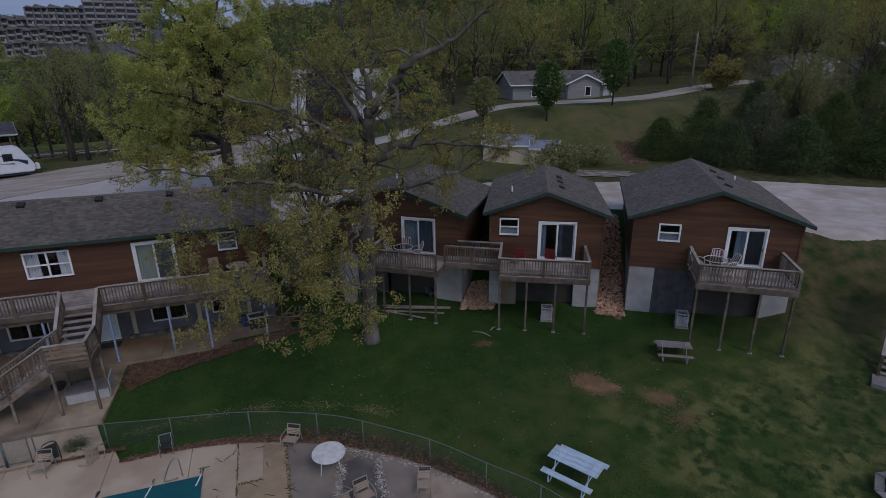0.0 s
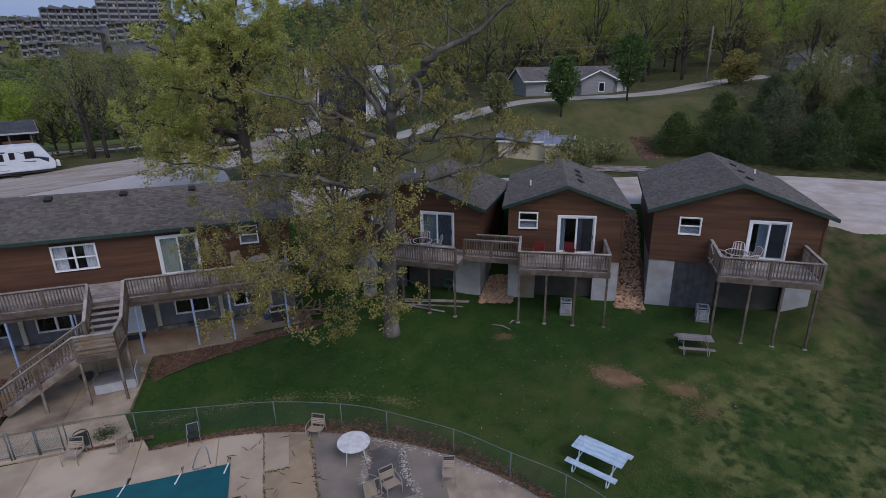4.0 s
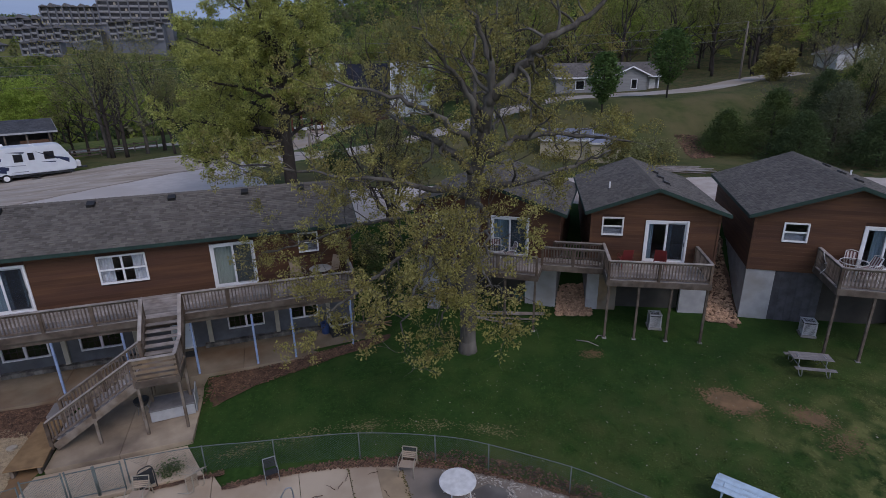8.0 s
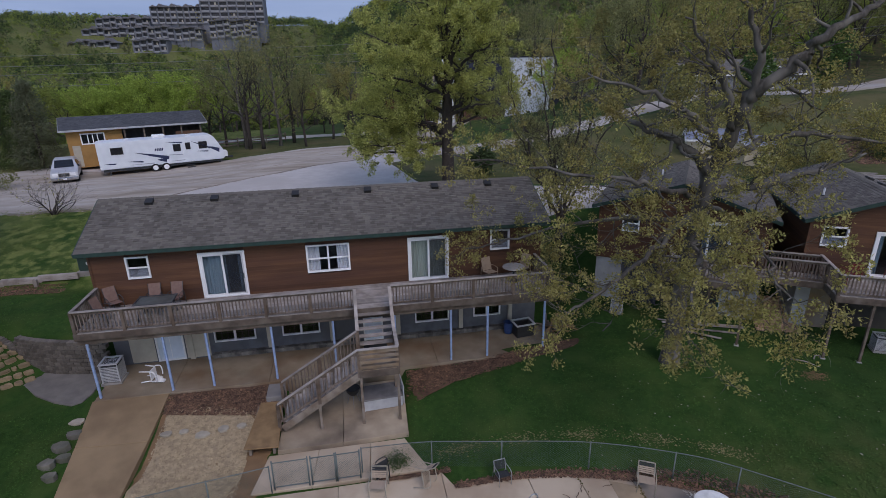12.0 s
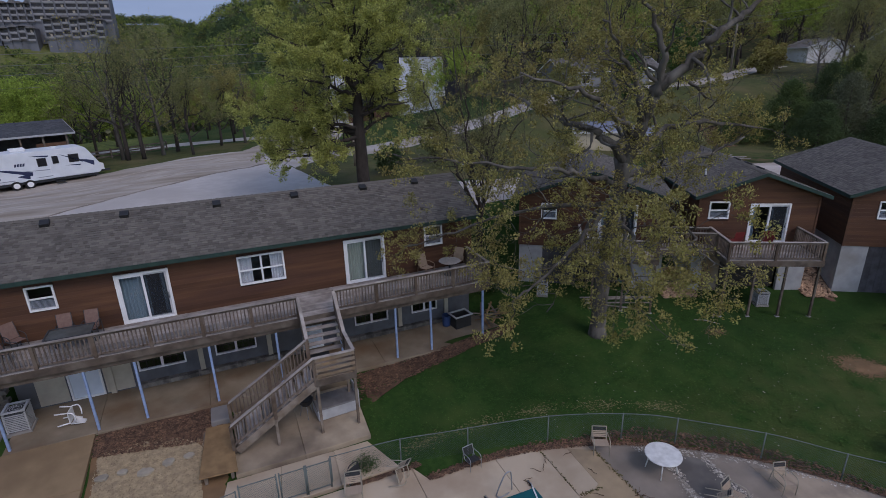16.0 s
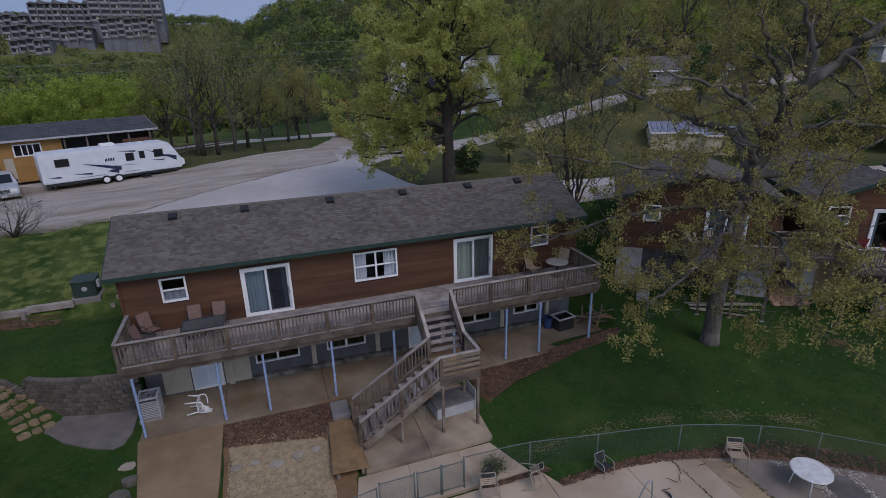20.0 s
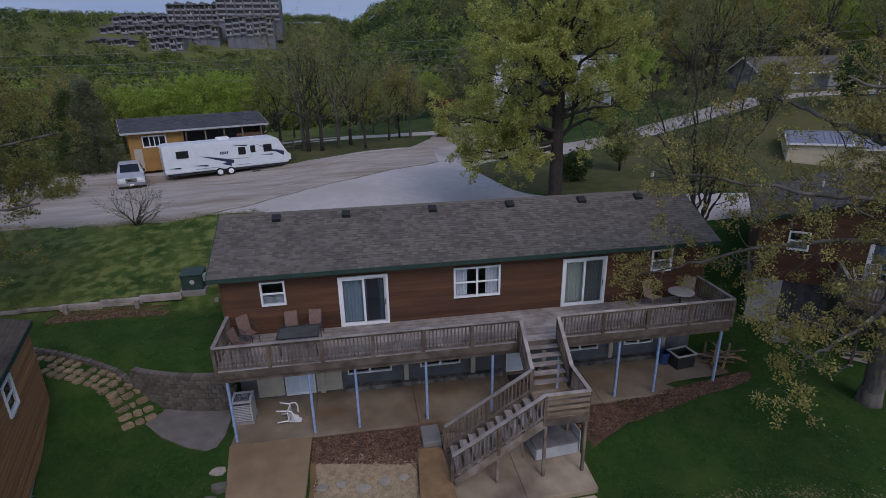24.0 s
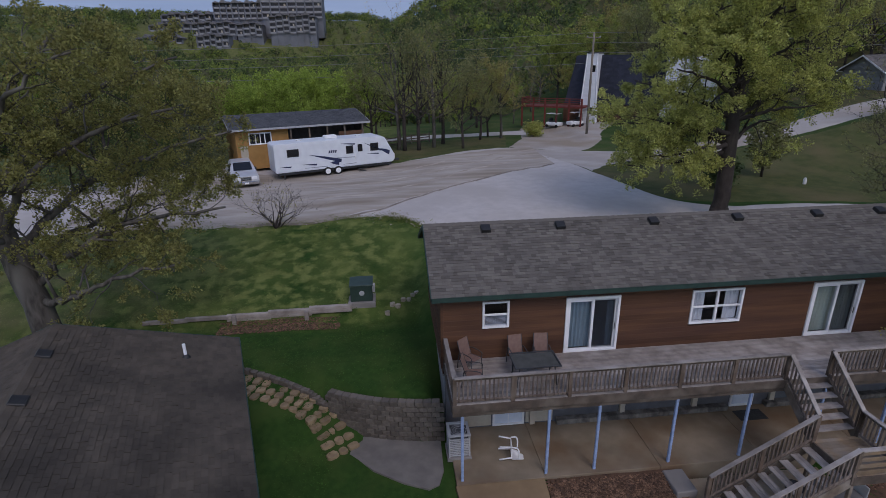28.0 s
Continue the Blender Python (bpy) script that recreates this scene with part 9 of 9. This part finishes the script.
wall_panel("wall", ca, PALE, 10.0, 12.6, 0, 2.7, 0.4, 0.56, [(11.2, 12.1, 0.05, 2.1)])
wall_panel("wall", ca, PALE, -1.2, 7, 0, 2.7, 9.84, 10.0, (), "y")
wall_panel("wall", ca, PALE, -1.2, 7, 0, 2.7, 5.0, 5.16, (), "y")
wall_panel("wall", ca, PALE, 0.16, 7, 0, 2.7, -2.5, -2.34, (), "y")
wall_panel("wall", ca, PALE, 0.4, 7, 0, 2.7, 12.44, 12.6, (), "y")
wall_panel("wall", ca, PALE, -2.34, 12.44, 0, 2.7, 6.84, 7.0)
gable_fill(ca, PALE, 5.0, 10.0, 2.7, 3.75, -1.2, -1.04)
roof(ca, -2.5, 12.6, 0, 7.0, 2.75, 4.3, "x", 0.5, BROWNROOF, (True, False), WHITE)
roof(ca, 5.0, 10.0, -1.2, 3.6, 2.75, 3.85, "y", 0.4, BROWNROOF, (True, True), WHITE)
for a, b, c, d, y in ((0.2, 1.5, 0.9, 2.1, 0.0), (7.6, 8.5, 0.9, 2.2, -1.2)):
    fr = hole_frame("window", ca, WHITE, a, b, c, d, y - 0.04, y + 0.08, 0.08)
    box("pane", fr, DARKGLASS, a + 0.08, b - 0.08, y + 0.0, y + 0.01, c + 0.08, d - 0.08)
box("door", ca, WHITE_DIRTY, 11.2, 12.1, 0.42, 0.48, 0.05, 2.1, 0.01)
for x in (10.3, 12.3):
    box("porch_post", ca, WHITE, x - 0.06, x + 0.06, -0.1, 0.02, 0, 2.7, 0.005)
box("porch_floor", ca, CONC_GREY, 10.1, 12.5, -0.3, 0.4, -0.3, 0.04, 0.01)
for f, s in ((-2.5, -1), (12.6, 1)):
    gable_fill(ca, PALE, 0, 7, 2.7, 4.15, f - 0.08, f + 0.08, along="y")

SHEDC = surf("cream_shed_paint", (0.50, 0.44, 0.31), (0.43, 0.375, 0.265), scale=1.5, rough=0.75)
TIN = surf("blue_grey_metal_roof", (0.26, 0.28, 0.34), (0.20, 0.215, 0.26), scale=2, rough=0.5, metal=0.3)
sz = ground_z(23.5, 45.5) - 0.1
sh = thing("garden_shed", 20.6, 48.4, sz, -30.0, "cream shed with a blue-grey metal roof", "shed")
wall_panel("wall", sh, SHEDC, 0, 4.6, 0, 2.2, 0, 0.1)
wall_panel("wall", sh, SHEDC, 0.1, 3.2, 0, 2.2, 4.5, 4.6, (), "y")
wall_panel("wall", sh, SHEDC, 0.1, 3.2, 0, 2.2, 0, 0.1, (), "y")
wall_panel("wall", sh, SHEDC, 0.1, 4.5, 0, 2.2, 3.1, 3.2)
roof(sh, 0, 4.6, 0, 3.2, 2.25, 2.95, "x", 0.2, TIN, (False, False), WHITE_DIRTY)
for f in (0.05, 4.55):
    gable_fill(sh, SHEDC, 0, 3.2, 2.2, 2.85, f - 0.05, f + 0.05, along="y")
for k in range(10):
    x = 0.0 + 4.6 * k / 9
    beam("roof_seam", sh, TIN, (x, -0.2, 2.22), (x, 1.6, 2.99), 0.03, 0.03)
sh2 = thing("garden_shed", 24.3, 45.6, ground_z(26, 45) - 0.1, -30.0, "small cream lean-to with a metal roof", "shed")
wall_panel("wall", sh2, SHEDC, 0, 2.6, 0, 2.0, 0, 0.1)
wall_panel("wall", sh2, SHEDC, 0.1, 2.6, 0, 2.0, 2.5, 2.6, (), "y")
wall_panel("wall", sh2, SHEDC, 0.1, 2.6, 0, 2.0, 0, 0.1, (), "y")
wall_panel("wall", sh2, SHEDC, 0.1, 2.5, 0, 2.0, 2.5, 2.6)
roof(sh2, 0, 2.6, 0, 2.6, 2.05, 2.6, "x", 0.15, TIN, (False, False), WHITE_DIRTY)
lp = thing("lumber_pile", 29.0, 39.8, ground_z(29, 39.8), -30, "pile of long grey boards and pipes behind the cabins", "lumber")
for i in range(16):
    box("board", lp, GREYWOOD, -2.4, 2.4, -0.07, 0.07, 0, 0.05, 0.006).matrix_basis = pose(rnd.uniform(-0.6, 0.6), -1.0 + 0.28 * (i % 8), 0.12 + 0.1 * (i // 8), 0, rnd.uniform(-2, 2), rnd.uniform(-9, 9))
for s in (-1.8, 1.8):
    box("bearer", lp, RAILWOOD, s - 0.06, s + 0.06, -1.2, 1.2, -0.02, 0.1)
ga = thing("white_garage", 91.0, 74.5, ground_z(94, 74), -30.0, "white gabled garage with a wide door", "garage")
wall_panel("wall", ga, WHITE, 0, 7, 0, 2.9, 0, 0.2, [(1.6, 5.4, 0, 2.4)])
wall_panel("wall", ga, WHITE, 0.2, 9, 0, 2.9, 0, 0.2, (), "y")
wall_panel("wall", ga, WHITE, 0.2, 9, 0, 2.9, 6.8, 7, (), "y")
box("garage_door", ga, WHITE_DIRTY, 1.6, 5.4, 0.08, 0.14, 0, 2.4, 0.02)
gable_fill(ga, WHITE, 0, 7, 2.9, 4.2, 0, 0.2)
roof(ga, 0, 7, 0, 9, 3.0, 4.35, "y", 0.5, BROWNROOF, (False, False), WHITE)

mb = thing("metal_building", 92.5, 59.5, ground_z(97, 58), -30.0, "long white metal-roofed building behind the brush", "building")
for a, b, c, d, ax in ((0, 18, 0, 0.2, "x"), (0, 18, 9.8, 10, "x"), (0.2, 9.8, 0, 0.2, "y"), (0.2, 9.8, 17.8, 18, "y")):
    wall_panel("wall", mb, PALE, a, b, 0, 4.4, c, d, (), ax)
for f in ((0, 0.2), (17.8, 18)):
    gable_fill(mb, PALE, 0, 10, 4.4, 5.9, *f, along="y")
roof(mb, 0, 18, 0, 10, 4.5, 6.1, "x", 0.4, WHITE_DIRTY, (False, False), WHITE)

# ---- poles and wires ----
POLE = surf("weathered_pole", (0.22, 0.19, 0.155), (0.15, 0.13, 0.105), scale=3, rough=0.9, bump=0.4, stretch=(1, 1, 0.2))


def utility_pole(x, y, h, arm=True, rz=0.0):
    p = thing("utility_pole", x, y, ground_z(x, y), rz, "weathered wooden utility pole", "utility pole", "utility poles")
    tube("pole", p, POLE, [(0, 0, -0.5), (0, 0, h * 0.5), (0, 0, h)], [0.16, 0.14, 0.11], 10)
    if arm:
        box("cross_arm", p, POLE, -0.9, 0.9, -0.06, 0.06, h - 0.6, h - 0.48, 0.008)
        for s in (-0.8, 0.0, 0.8):
            lathe("insulator", p, ACGREY, [(0.03, 0), (0.06, 0.05), (0.05, 0.12), (0.02, 0.15)], 8, pose(s, 0, h - 0.48))
    return Vector((x, y, ground_z(x, y) + h))


P3 = utility_pole(61.0, 65.6, 7.6, False)
P2 = utility_pole(2.4, 76.0, 11.5, True, 10)
P1 = utility_pole(-88, 74, 12.5, True, -10)
P4 = utility_pole(120, 82, 12.0, True, 30)
WIRE = surf("dull_aluminium_wire", (0.22, 0.23, 0.225), (0.17, 0.175, 0.17), rough=0.6)
lpn = thing("power_lines", 0, 0, 0, 0, "thin sagging overhead power lines", "power line")
for a, b, drops in ((P2, P1, (0.0, 1.1, 2.0, 3.4)), (P2, P3, (0.0, 1.1, 2.2)), (P3, P4, (0.0, 1.0))):
    for k, dr in enumerate(drops):
        pts = []
        for i in range(21):
            f = i / 20
            q = a.lerp(b, f)
            q.z -= dr * 0.8 + 1.3 * 4 * f * (1 - f) * 0.6 + 0.2 * k
            q.y += 0.5 * k
            pts.append(q)
        tube("wire", lpn, WIRE, pts, 0.02, 4)
sp = thing("short_post", -0.2, 52.6, ground_z(-0.2, 52.6), 0, "short wooden service post on the grass island", "post")
tube("post", sp, POLE, [(0, 0, -0.3), (0, 0, 3.2)], 0.12, 9)
hy = thing("marker_post", 8.0, 47.4, ground_z(8.0, 47.4), 0, "small white marker on the grass island", "marker")
lathe("marker", hy, WHITE_DIRTY, [(0.12, -0.1), (0.12, 0.4), (0.08, 0.5), (0.0, 0.52)], 12)

# ---- trees and shrubs of the background ----
def cone_tree(x, y, h, r, leaf, seed, label, name="young_tree", n=900, size=0.3, base=0.22):
    g = np.random.default_rng(seed)
    t = thing(name, x, y, ground_z(x, y), 0, label, "tree")
    tube("trunk", t, BARK_DARK, [(0, 0, -0.2), (0.03, 0, h * 0.5), (0, 0.02, h * 0.95)], [0.11, 0.08, 0.02], 7)
    f = g.uniform(0, 1, n) ** 0.8
    rr = r * np.sin(np.pi * np.clip(0.12 + 0.88 * (1 - f), 0, 1) ** 1.1) * np.sqrt(g.uniform(0.15, 1, n)) * (0.8 + 0.35 * g.uniform(0, 1, n))
    a = g.uniform(0, 2 * np.pi, n)
    c = np.stack([rr * np.cos(a), rr * np.sin(a), h * (base + (1 - base) * f)], 1)
    place("crown", leaf_mesh("crown", c, 0.18, 5, size, seed), leaf, t)
    return t


cone_tree(29.7, 52.4, 6.0, 1.7, LEAF_PEAR, 71, "small upright young pear tree on the bank")
cone_tree(39.8, 54.9, 7.2, 2.2, LEAF_PEAR, 72, "upright young pear tree on the bank")
cone_tree(23.0, 54.2, 5.0, 1.7, LEAF_OLIVE, 73, "small young tree by the road", n=500)
cone_tree(6.5, 50.0, 4.2, 1.5, LEAF_OLIVE, 74, "small young tree on the grass island", n=400)


def shrub(x, y, r, h, leaf, seed, label, n=700, size=0.3, name="shrub"):
    g = np.random.default_rng(seed)
    t = thing(name, x, y, ground_z(x, y), 0, label, "shrub")
    gr_ = Grow(seed, 0.25, 0.3, 5)
    bare = name == "bare_bush"
    for k in range(16 if bare else 7):
        a = k * 0.9 + g.uniform(0, 0.5)
        lean = g.uniform(0.25, 0.95) if bare else 0.6
        gr_.branch((0, 0, -0.1), (math.cos(a) * lean, math.sin(a) * lean, 1), h * 0.6, 0.045, 2 if bare else 1, 3, 0.8)
    place("stem", gr_.mesh("stem"), BARK_DARK, t)
    if n:
        d = g.normal(0, 1, (n, 3))
        d /= np.linalg.norm(d, axis=1, keepdims=True)
        lump = 0.75 + 0.35 * np.sin(d[:, 0] * 4 + seed) * np.cos(d[:, 1] * 5 + d[:, 2] * 3)
        c = d * np.array([r, r, h * 0.55]) * (lump * g.uniform(0.55, 1.0, n) ** 0.4)[:, None] + np.array([0, 0, h * 0.5])
        c[:, 2] = np.maximum(c[:, 2], 0.1)
        place("foliage", leaf_mesh("foliage", c, 0.16, 5, size, seed), leaf, t)
    return t


shrub(61.0, 60.0, 3.0, 4.2, LEAF_OAK, 81, "round yellow-green shrub beside the road", 900, 0.4)
shrub(-28.6, 43.3, 2.1, 3.0, LEAF_OAK, 82, "bare twiggy bush at the edge of the lot", 40, 0.12, "bare_bush")
shrub(-3.7, 77.8, 1.3, 1.9, LEAF_GREEN, 83, "small round green shrub by the drive", 400, 0.25)
shrub(-37.5, 53.0, 2.2, 1.8, LEAF_OLIVE, 84, "low brown brush beside the truck", 200, 0.2)
shrub(1.5, 47.5, 1.4, 2.4, LEAF_CEDAR, 85, "dark evergreen bush on the grass island", 500, 0.25)
shrub(-8.3, 21.0, 0.42, 0.35, LEAF_BUSH, 86, "low dark weeds inside the fence corner", 180, 0.08)
fc = thing("folded_chair", -8.85, 20.25, POOL, 30, "dark folded chair leaning by the gate", "chair")
tube("frame", fc, BLACK, curve_through([(-0.25, 0, 0), (-0.24, 0.1, 0.75), (0, 0.12, 0.88), (0.24, 0.1, 0.75), (0.25, 0, 0)], 4), 0.02, 6)
box("sling", fc, DARKMESH, -0.22, 0.22, 0.05, 0.09, 0.15, 0.78, 0.01)
shrub(1.35, 30.2, 1.1, 2.4, LEAF_BUSH, 89, "dark leafy bush between the houses", 600, 0.14)
shrub(1.2, 32.4, 1.0, 2.8, LEAF_OLIVE, 90, "olive bush between the houses", 400, 0.14)
shrub(25.0, 41.6, 2.6, 3.0, LEAF_OLIVE, 87, "straggly olive brush behind the cabins", 500, 0.25)
shrub(30.5, 44.0, 2.2, 2.2, LEAF_OLIVE, 88, "low olive brush on the bank", 400, 0.2)


LEAF_SCRUB = leafy("scrub_leaves", (0.10, 0.145, 0.045), (0.075, 0.11, 0.04), 0.3, 0.2)
LEAF_GREYB = leafy("grey_brush", (0.16, 0.175, 0.105), (0.12, 0.135, 0.08), 0.3, 0.2)


def cedar(x, y, h, r, seed, s=0.22, n=1900, leaf=None, label="dark green juniper with dense needles"):
    g = np.random.default_rng(seed)
    t = thing("juniper_tree", x, y, ground_z(x, y), 0, label, "tree", "junipers by the drive")
    tube("trunk", t, BARK_DARK, [(0, 0, -0.2), (0.05, 0.05, h * 0.5), (0, 0, h * 0.95)], [0.2, 0.12, 0.03], 7)
    f = g.uniform(0, 1, n)
    rr = r * (1 - f) ** 0.65 * np.sqrt(g.uniform(0.2, 1, n)) * (0.75 + 0.4 * np.sin(f * 23 + seed) * 0.5 + 0.2 * g.uniform(0, 1, n))
    a = g.uniform(0, 2 * np.pi, n)
    c = np.stack([rr * np.cos(a), rr * np.sin(a), 0.2 + h * f], 1)
    place("crown", leaf_mesh("crown", c, 0.26, 9, s * 0.72, seed), leaf or LEAF_CEDAR, t)
    return t


k = 0
for x, y, h, r in ((38.5, 44.5, 3.6, 2.8), (42.0, 42.5, 5.8, 3.8), (41.0, 38.5, 4.0, 3.2), (45.5, 39.0, 6.4, 4.2), (45, 34.5, 4.4, 3.4), (50, 35.5, 6.4, 4.0), (50, 30.5, 4.6, 3.4), (55, 31, 6.6, 4.0), (57, 26, 5.2, 3.6), (48.5, 43, 7.0, 3.6), (53, 43, 7.6, 3.8), (57, 38, 7.8, 4.2), (61, 35, 8.0, 4.2), (66, 31, 8.2, 4.2), (83, 55, 5.0, 3.6), (87, 52, 5.5, 3.6), (90, 50, 5.5, 3.6),
                   (62, 29, 5.0, 4.0), (-38.8, 63.8, 8.0, 3.0), (-46, 57, 9.0, 3.6), (-44.5, 62.0, 8.5, 3.4), (-41.5, 66.0, 7.0, 2.8), (71, 45, 10.5, 2.8), (65, 24, 5.0, 3.6)):
    k += 1
    cedar(x, y, h, r, 500 + k, leaf=(LEAF_CEDAR, LEAF_SCRUB, LEAF_BUSH, LEAF_CEDAR, LEAF_GREYB)[k % 5])
for x, y, kd, s in ((47, 47, 5, 0.55), (52, 41, 1, 0.5), (56, 37, 5, 0.62), (60, 34, 1, 0.6), (54, 47, 5, 0.6), (60, 46, 1, 0.6), (66, 36, 0, 0.65), (64, 42, 5, 0.7), (70, 34, 1, 0.7), (68, 28, 0, 0.65), (72, 40, 1, 0.75), (57, 50, 5, 0.7), (62, 50.3, 1, 0.85), (66, 51.5, 1, 0.8), (55.5, 43.6, 1, 0.62), (53, 43.4, 0, 0.55), (54.5, 44, 5, 0.6), (59, 41.5, 5, 0.65), (68, 52, 5, 0.8), (73, 41, 5, 0.9), (-20.6, 70.2, 5, 1.0), (-16.8, 70.5, 5, 0.95), (-25.5, 76, 2, 0.8), (-31, 74.5, 2, 0.75), (-36.5, 74, 2, 0.72), (-41, 76, 0, 0.75), (-46, 72, 4, 0.7), (-8, 77, 5, 0.8), (-20.0, 69.3, 3, 0.95), (-18.5, 69.0, 3, 0.9), (-13.8, 69.0, 1, 0.7), (-10.8, 75.8, 4, 0.85), (-15.5, 73.5, 3, 0.9), (-23.5, 74, 1, 0.75), (-43, 55, 1, 0.7), (-50, 60, 4, 0.75), (-55, 66, 2, 0.75), (-34, 76, 2, 0.72), (-28, 78, 2, 0.78), (-38, 80, 2, 0.7),
                    (34, 78, 1, 1.2), (42, 80, 4, 1.2), (50, 78, 3, 1.2), (58, 76, 1, 1.2), (64, 74, 1, 1.1), (70, 72, 3, 1.2), (30, 74, 3, 1.1), (26, 72, 1, 1.0), (22, 76, 4, 1.0), (18, 70, 2, 0.7), (81, 51, 1, 1.0), (86, 50, 3, 1.1), (78, 44, 1, 1.1), (76, 34, 1, 1.1), (84, 40, 4, 1.2), (74, 26, 2, 1.0), (86, 28, 1, 1.2), (92, 48, 1, 1.2), (98, 38, 4, 1.2),
                    (75, 51, 4, 1.1), (68, 46, 3, 0.8), (50, 39.6, 1, 0.72), (104, 56, 1, 1.2), (110, 44, 0, 1.2), (82, 84, 4, 1.2), (90, 90, 1, 1.2), (76, 90, 0, 1.2), (102, 84, 1, 1.2), (112, 74, 4, 1.2), (118, 60, 1, 1.3), (98, 100, 0, 1.3), (112, 96, 1, 1.3)):
    wood(x, y, kd, s)

# ---- the resort on the far hill ----
HOTEL = surf("grey_cladding", (0.165, 0.175, 0.20), (0.13, 0.14, 0.16), scale=0.1, rough=0.85, coords="World")
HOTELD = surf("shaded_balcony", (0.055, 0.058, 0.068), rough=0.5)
HOTELR = surf("grey_hotel_roof", (0.15, 0.15, 0.155), rough=0.9)


def hotel_block(parent, x0, x1, y0, depth, z0, floors, bays, gable=1.6, fh=2.7, step=0):
    """One terrace of the resort: bays of balconies under small gables, the far ones stepped."""
    w = (x1 - x0) / bays
    for b in range(bays):
        a, dz, dy = x0 + b * w, step * (b % 3) * 0.5, (b % 3) * 0.8
        top = z0 + floors * fh + dz
        box("wall", parent, HOTEL, a, a + w, y0 + dy, y0 + depth, z0 - 10, top)
        box("pier", parent, HOTEL, a - 0.3, a + 0.3, y0 + dy - 1.3, y0 + dy, z0, top)
        for f in range(floors):
            z = z0 + f * fh + dz
            # a dark box on the wall; the recess shade is its colour
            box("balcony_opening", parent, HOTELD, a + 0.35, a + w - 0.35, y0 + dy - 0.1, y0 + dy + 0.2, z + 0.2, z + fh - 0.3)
            box("balcony", parent, HOTELB, a + 0.3, a + w - 0.3, y0 + dy - 1.2, y0 + dy - 1.05, z, z + 0.85)
            if (b * 7 + f * 3) % 4 == 0:
                box("curtain", parent, CREAM, a + w * 0.5, a + w * 0.72, y0 + dy - 0.16, y0 + dy - 0.1, z + 0.9, z + fh - 0.6)
        if gable:
            h = gable * (1.0 if b % 2 else 0.55)
            yb, yf, m = y0 + depth, y0 + dy - 1.6, a + w / 2
            vs = [(a - 0.3, yf, top), (a + w + 0.3, yf, top), (a + w + 0.3, yb, top), (a - 0.3, yb, top), (m, yf, top + h), (m, yb, top + h)]
            place("roof", mesh_of("roof", vs, [(0, 1, 4), (1, 2, 5, 4), (2, 3, 5), (3, 0, 4, 5), (3, 2, 1, 0)]), HOTELR, parent)
        else:
            box("parapet", parent, HOTEL, a, a + w, y0 - 1.3, y0 + depth, top, top + 1.2)


HOTELB = surf("pale_grey_parapet", (0.27, 0.28, 0.30), (0.22, 0.23, 0.245), scale=0.2, rough=0.85, coords="World")
ho = thing("hillside_hotel", 8 * (HOTEL_SIZE - 1), 5 + HOTEL_SIZE * 325, 12.9 * (1 - HOTEL_SIZE), 0, "grey terraced hotel with gabled wings and a tower", "hotel")
ho.scale = (HOTEL_SIZE, HOTEL_SIZE, HOTEL_SIZE)
for (x0, x1, y0, depth), (z0, floors, bays, gable, step) in zip(HOTEL_PLOTS, ((34, 9, 7, 0, 0), (26, 3, 7, 1.6, 1), (34, 3, 8, 1.8, 0), (31, 2, 8, 1.8, 1), (25, 2, 6, 1.6, 1), (25.5, 2, 7, 1.6, 1), (25, 2, 4, 1.4, 1), (18.5, 2, 7, 1.6, 1), (19, 2, 5, 1.6, 1))):
    hotel_block(ho, x0, x1, y0, depth, z0, floors, bays, gable, step=step)

# ---- the cloudy sky low over the hills ----
CLOUD = bpy.data.materials.new("cloudy_horizon")
CLOUD.use_nodes = True
nt = CLOUD.node_tree
em, no, mx, mp = nt.nodes.new("ShaderNodeEmission"), nt.nodes.new("ShaderNodeTexNoise"), nt.nodes.new("ShaderNodeMix"), nt.nodes.new("ShaderNodeMapping")
mx.data_type = "RGBA"
mx.inputs[6].default_value, mx.inputs[7].default_value = (0.13, 0.20, 0.32, 1), (0.22, 0.30, 0.42, 1)
no.inputs["Scale"].default_value, no.inputs["Detail"].default_value = 1.0, 5.0
mp.inputs["Scale"].default_value = (0.004, 0.004, 0.02)
nt.links.new(nt.nodes.new("ShaderNodeNewGeometry").outputs["Position"], mp.inputs[0])
nt.links.new(mp.outputs[0], no.inputs["Vector"])
nt.links.new(no.outputs["Fac"], mx.inputs[0])
nt.links.new(mx.outputs[2], em.inputs[0])
nt.links.new(em.outputs[0], nt.nodes["Material Output"].inputs[0])
vs, fs = [], []
for i in range(49):
    a = radians(-5 + 190 * i / 48)
    vs += [(1500 * math.cos(a), 30 + 1500 * math.sin(a), -60), (1500 * math.cos(a), 30 + 1500 * math.sin(a), 330)]
    if i:
        fs.append((2 * i - 2, 2 * i, 2 * i + 1, 2 * i - 1))
me = mesh_of("backdrop", vs, fs, True)
me.materials.append(CLOUD)
tagged(new("backdrop", me), "pale blue-grey cloudy sky low over the hills", "sky", kind="structure")
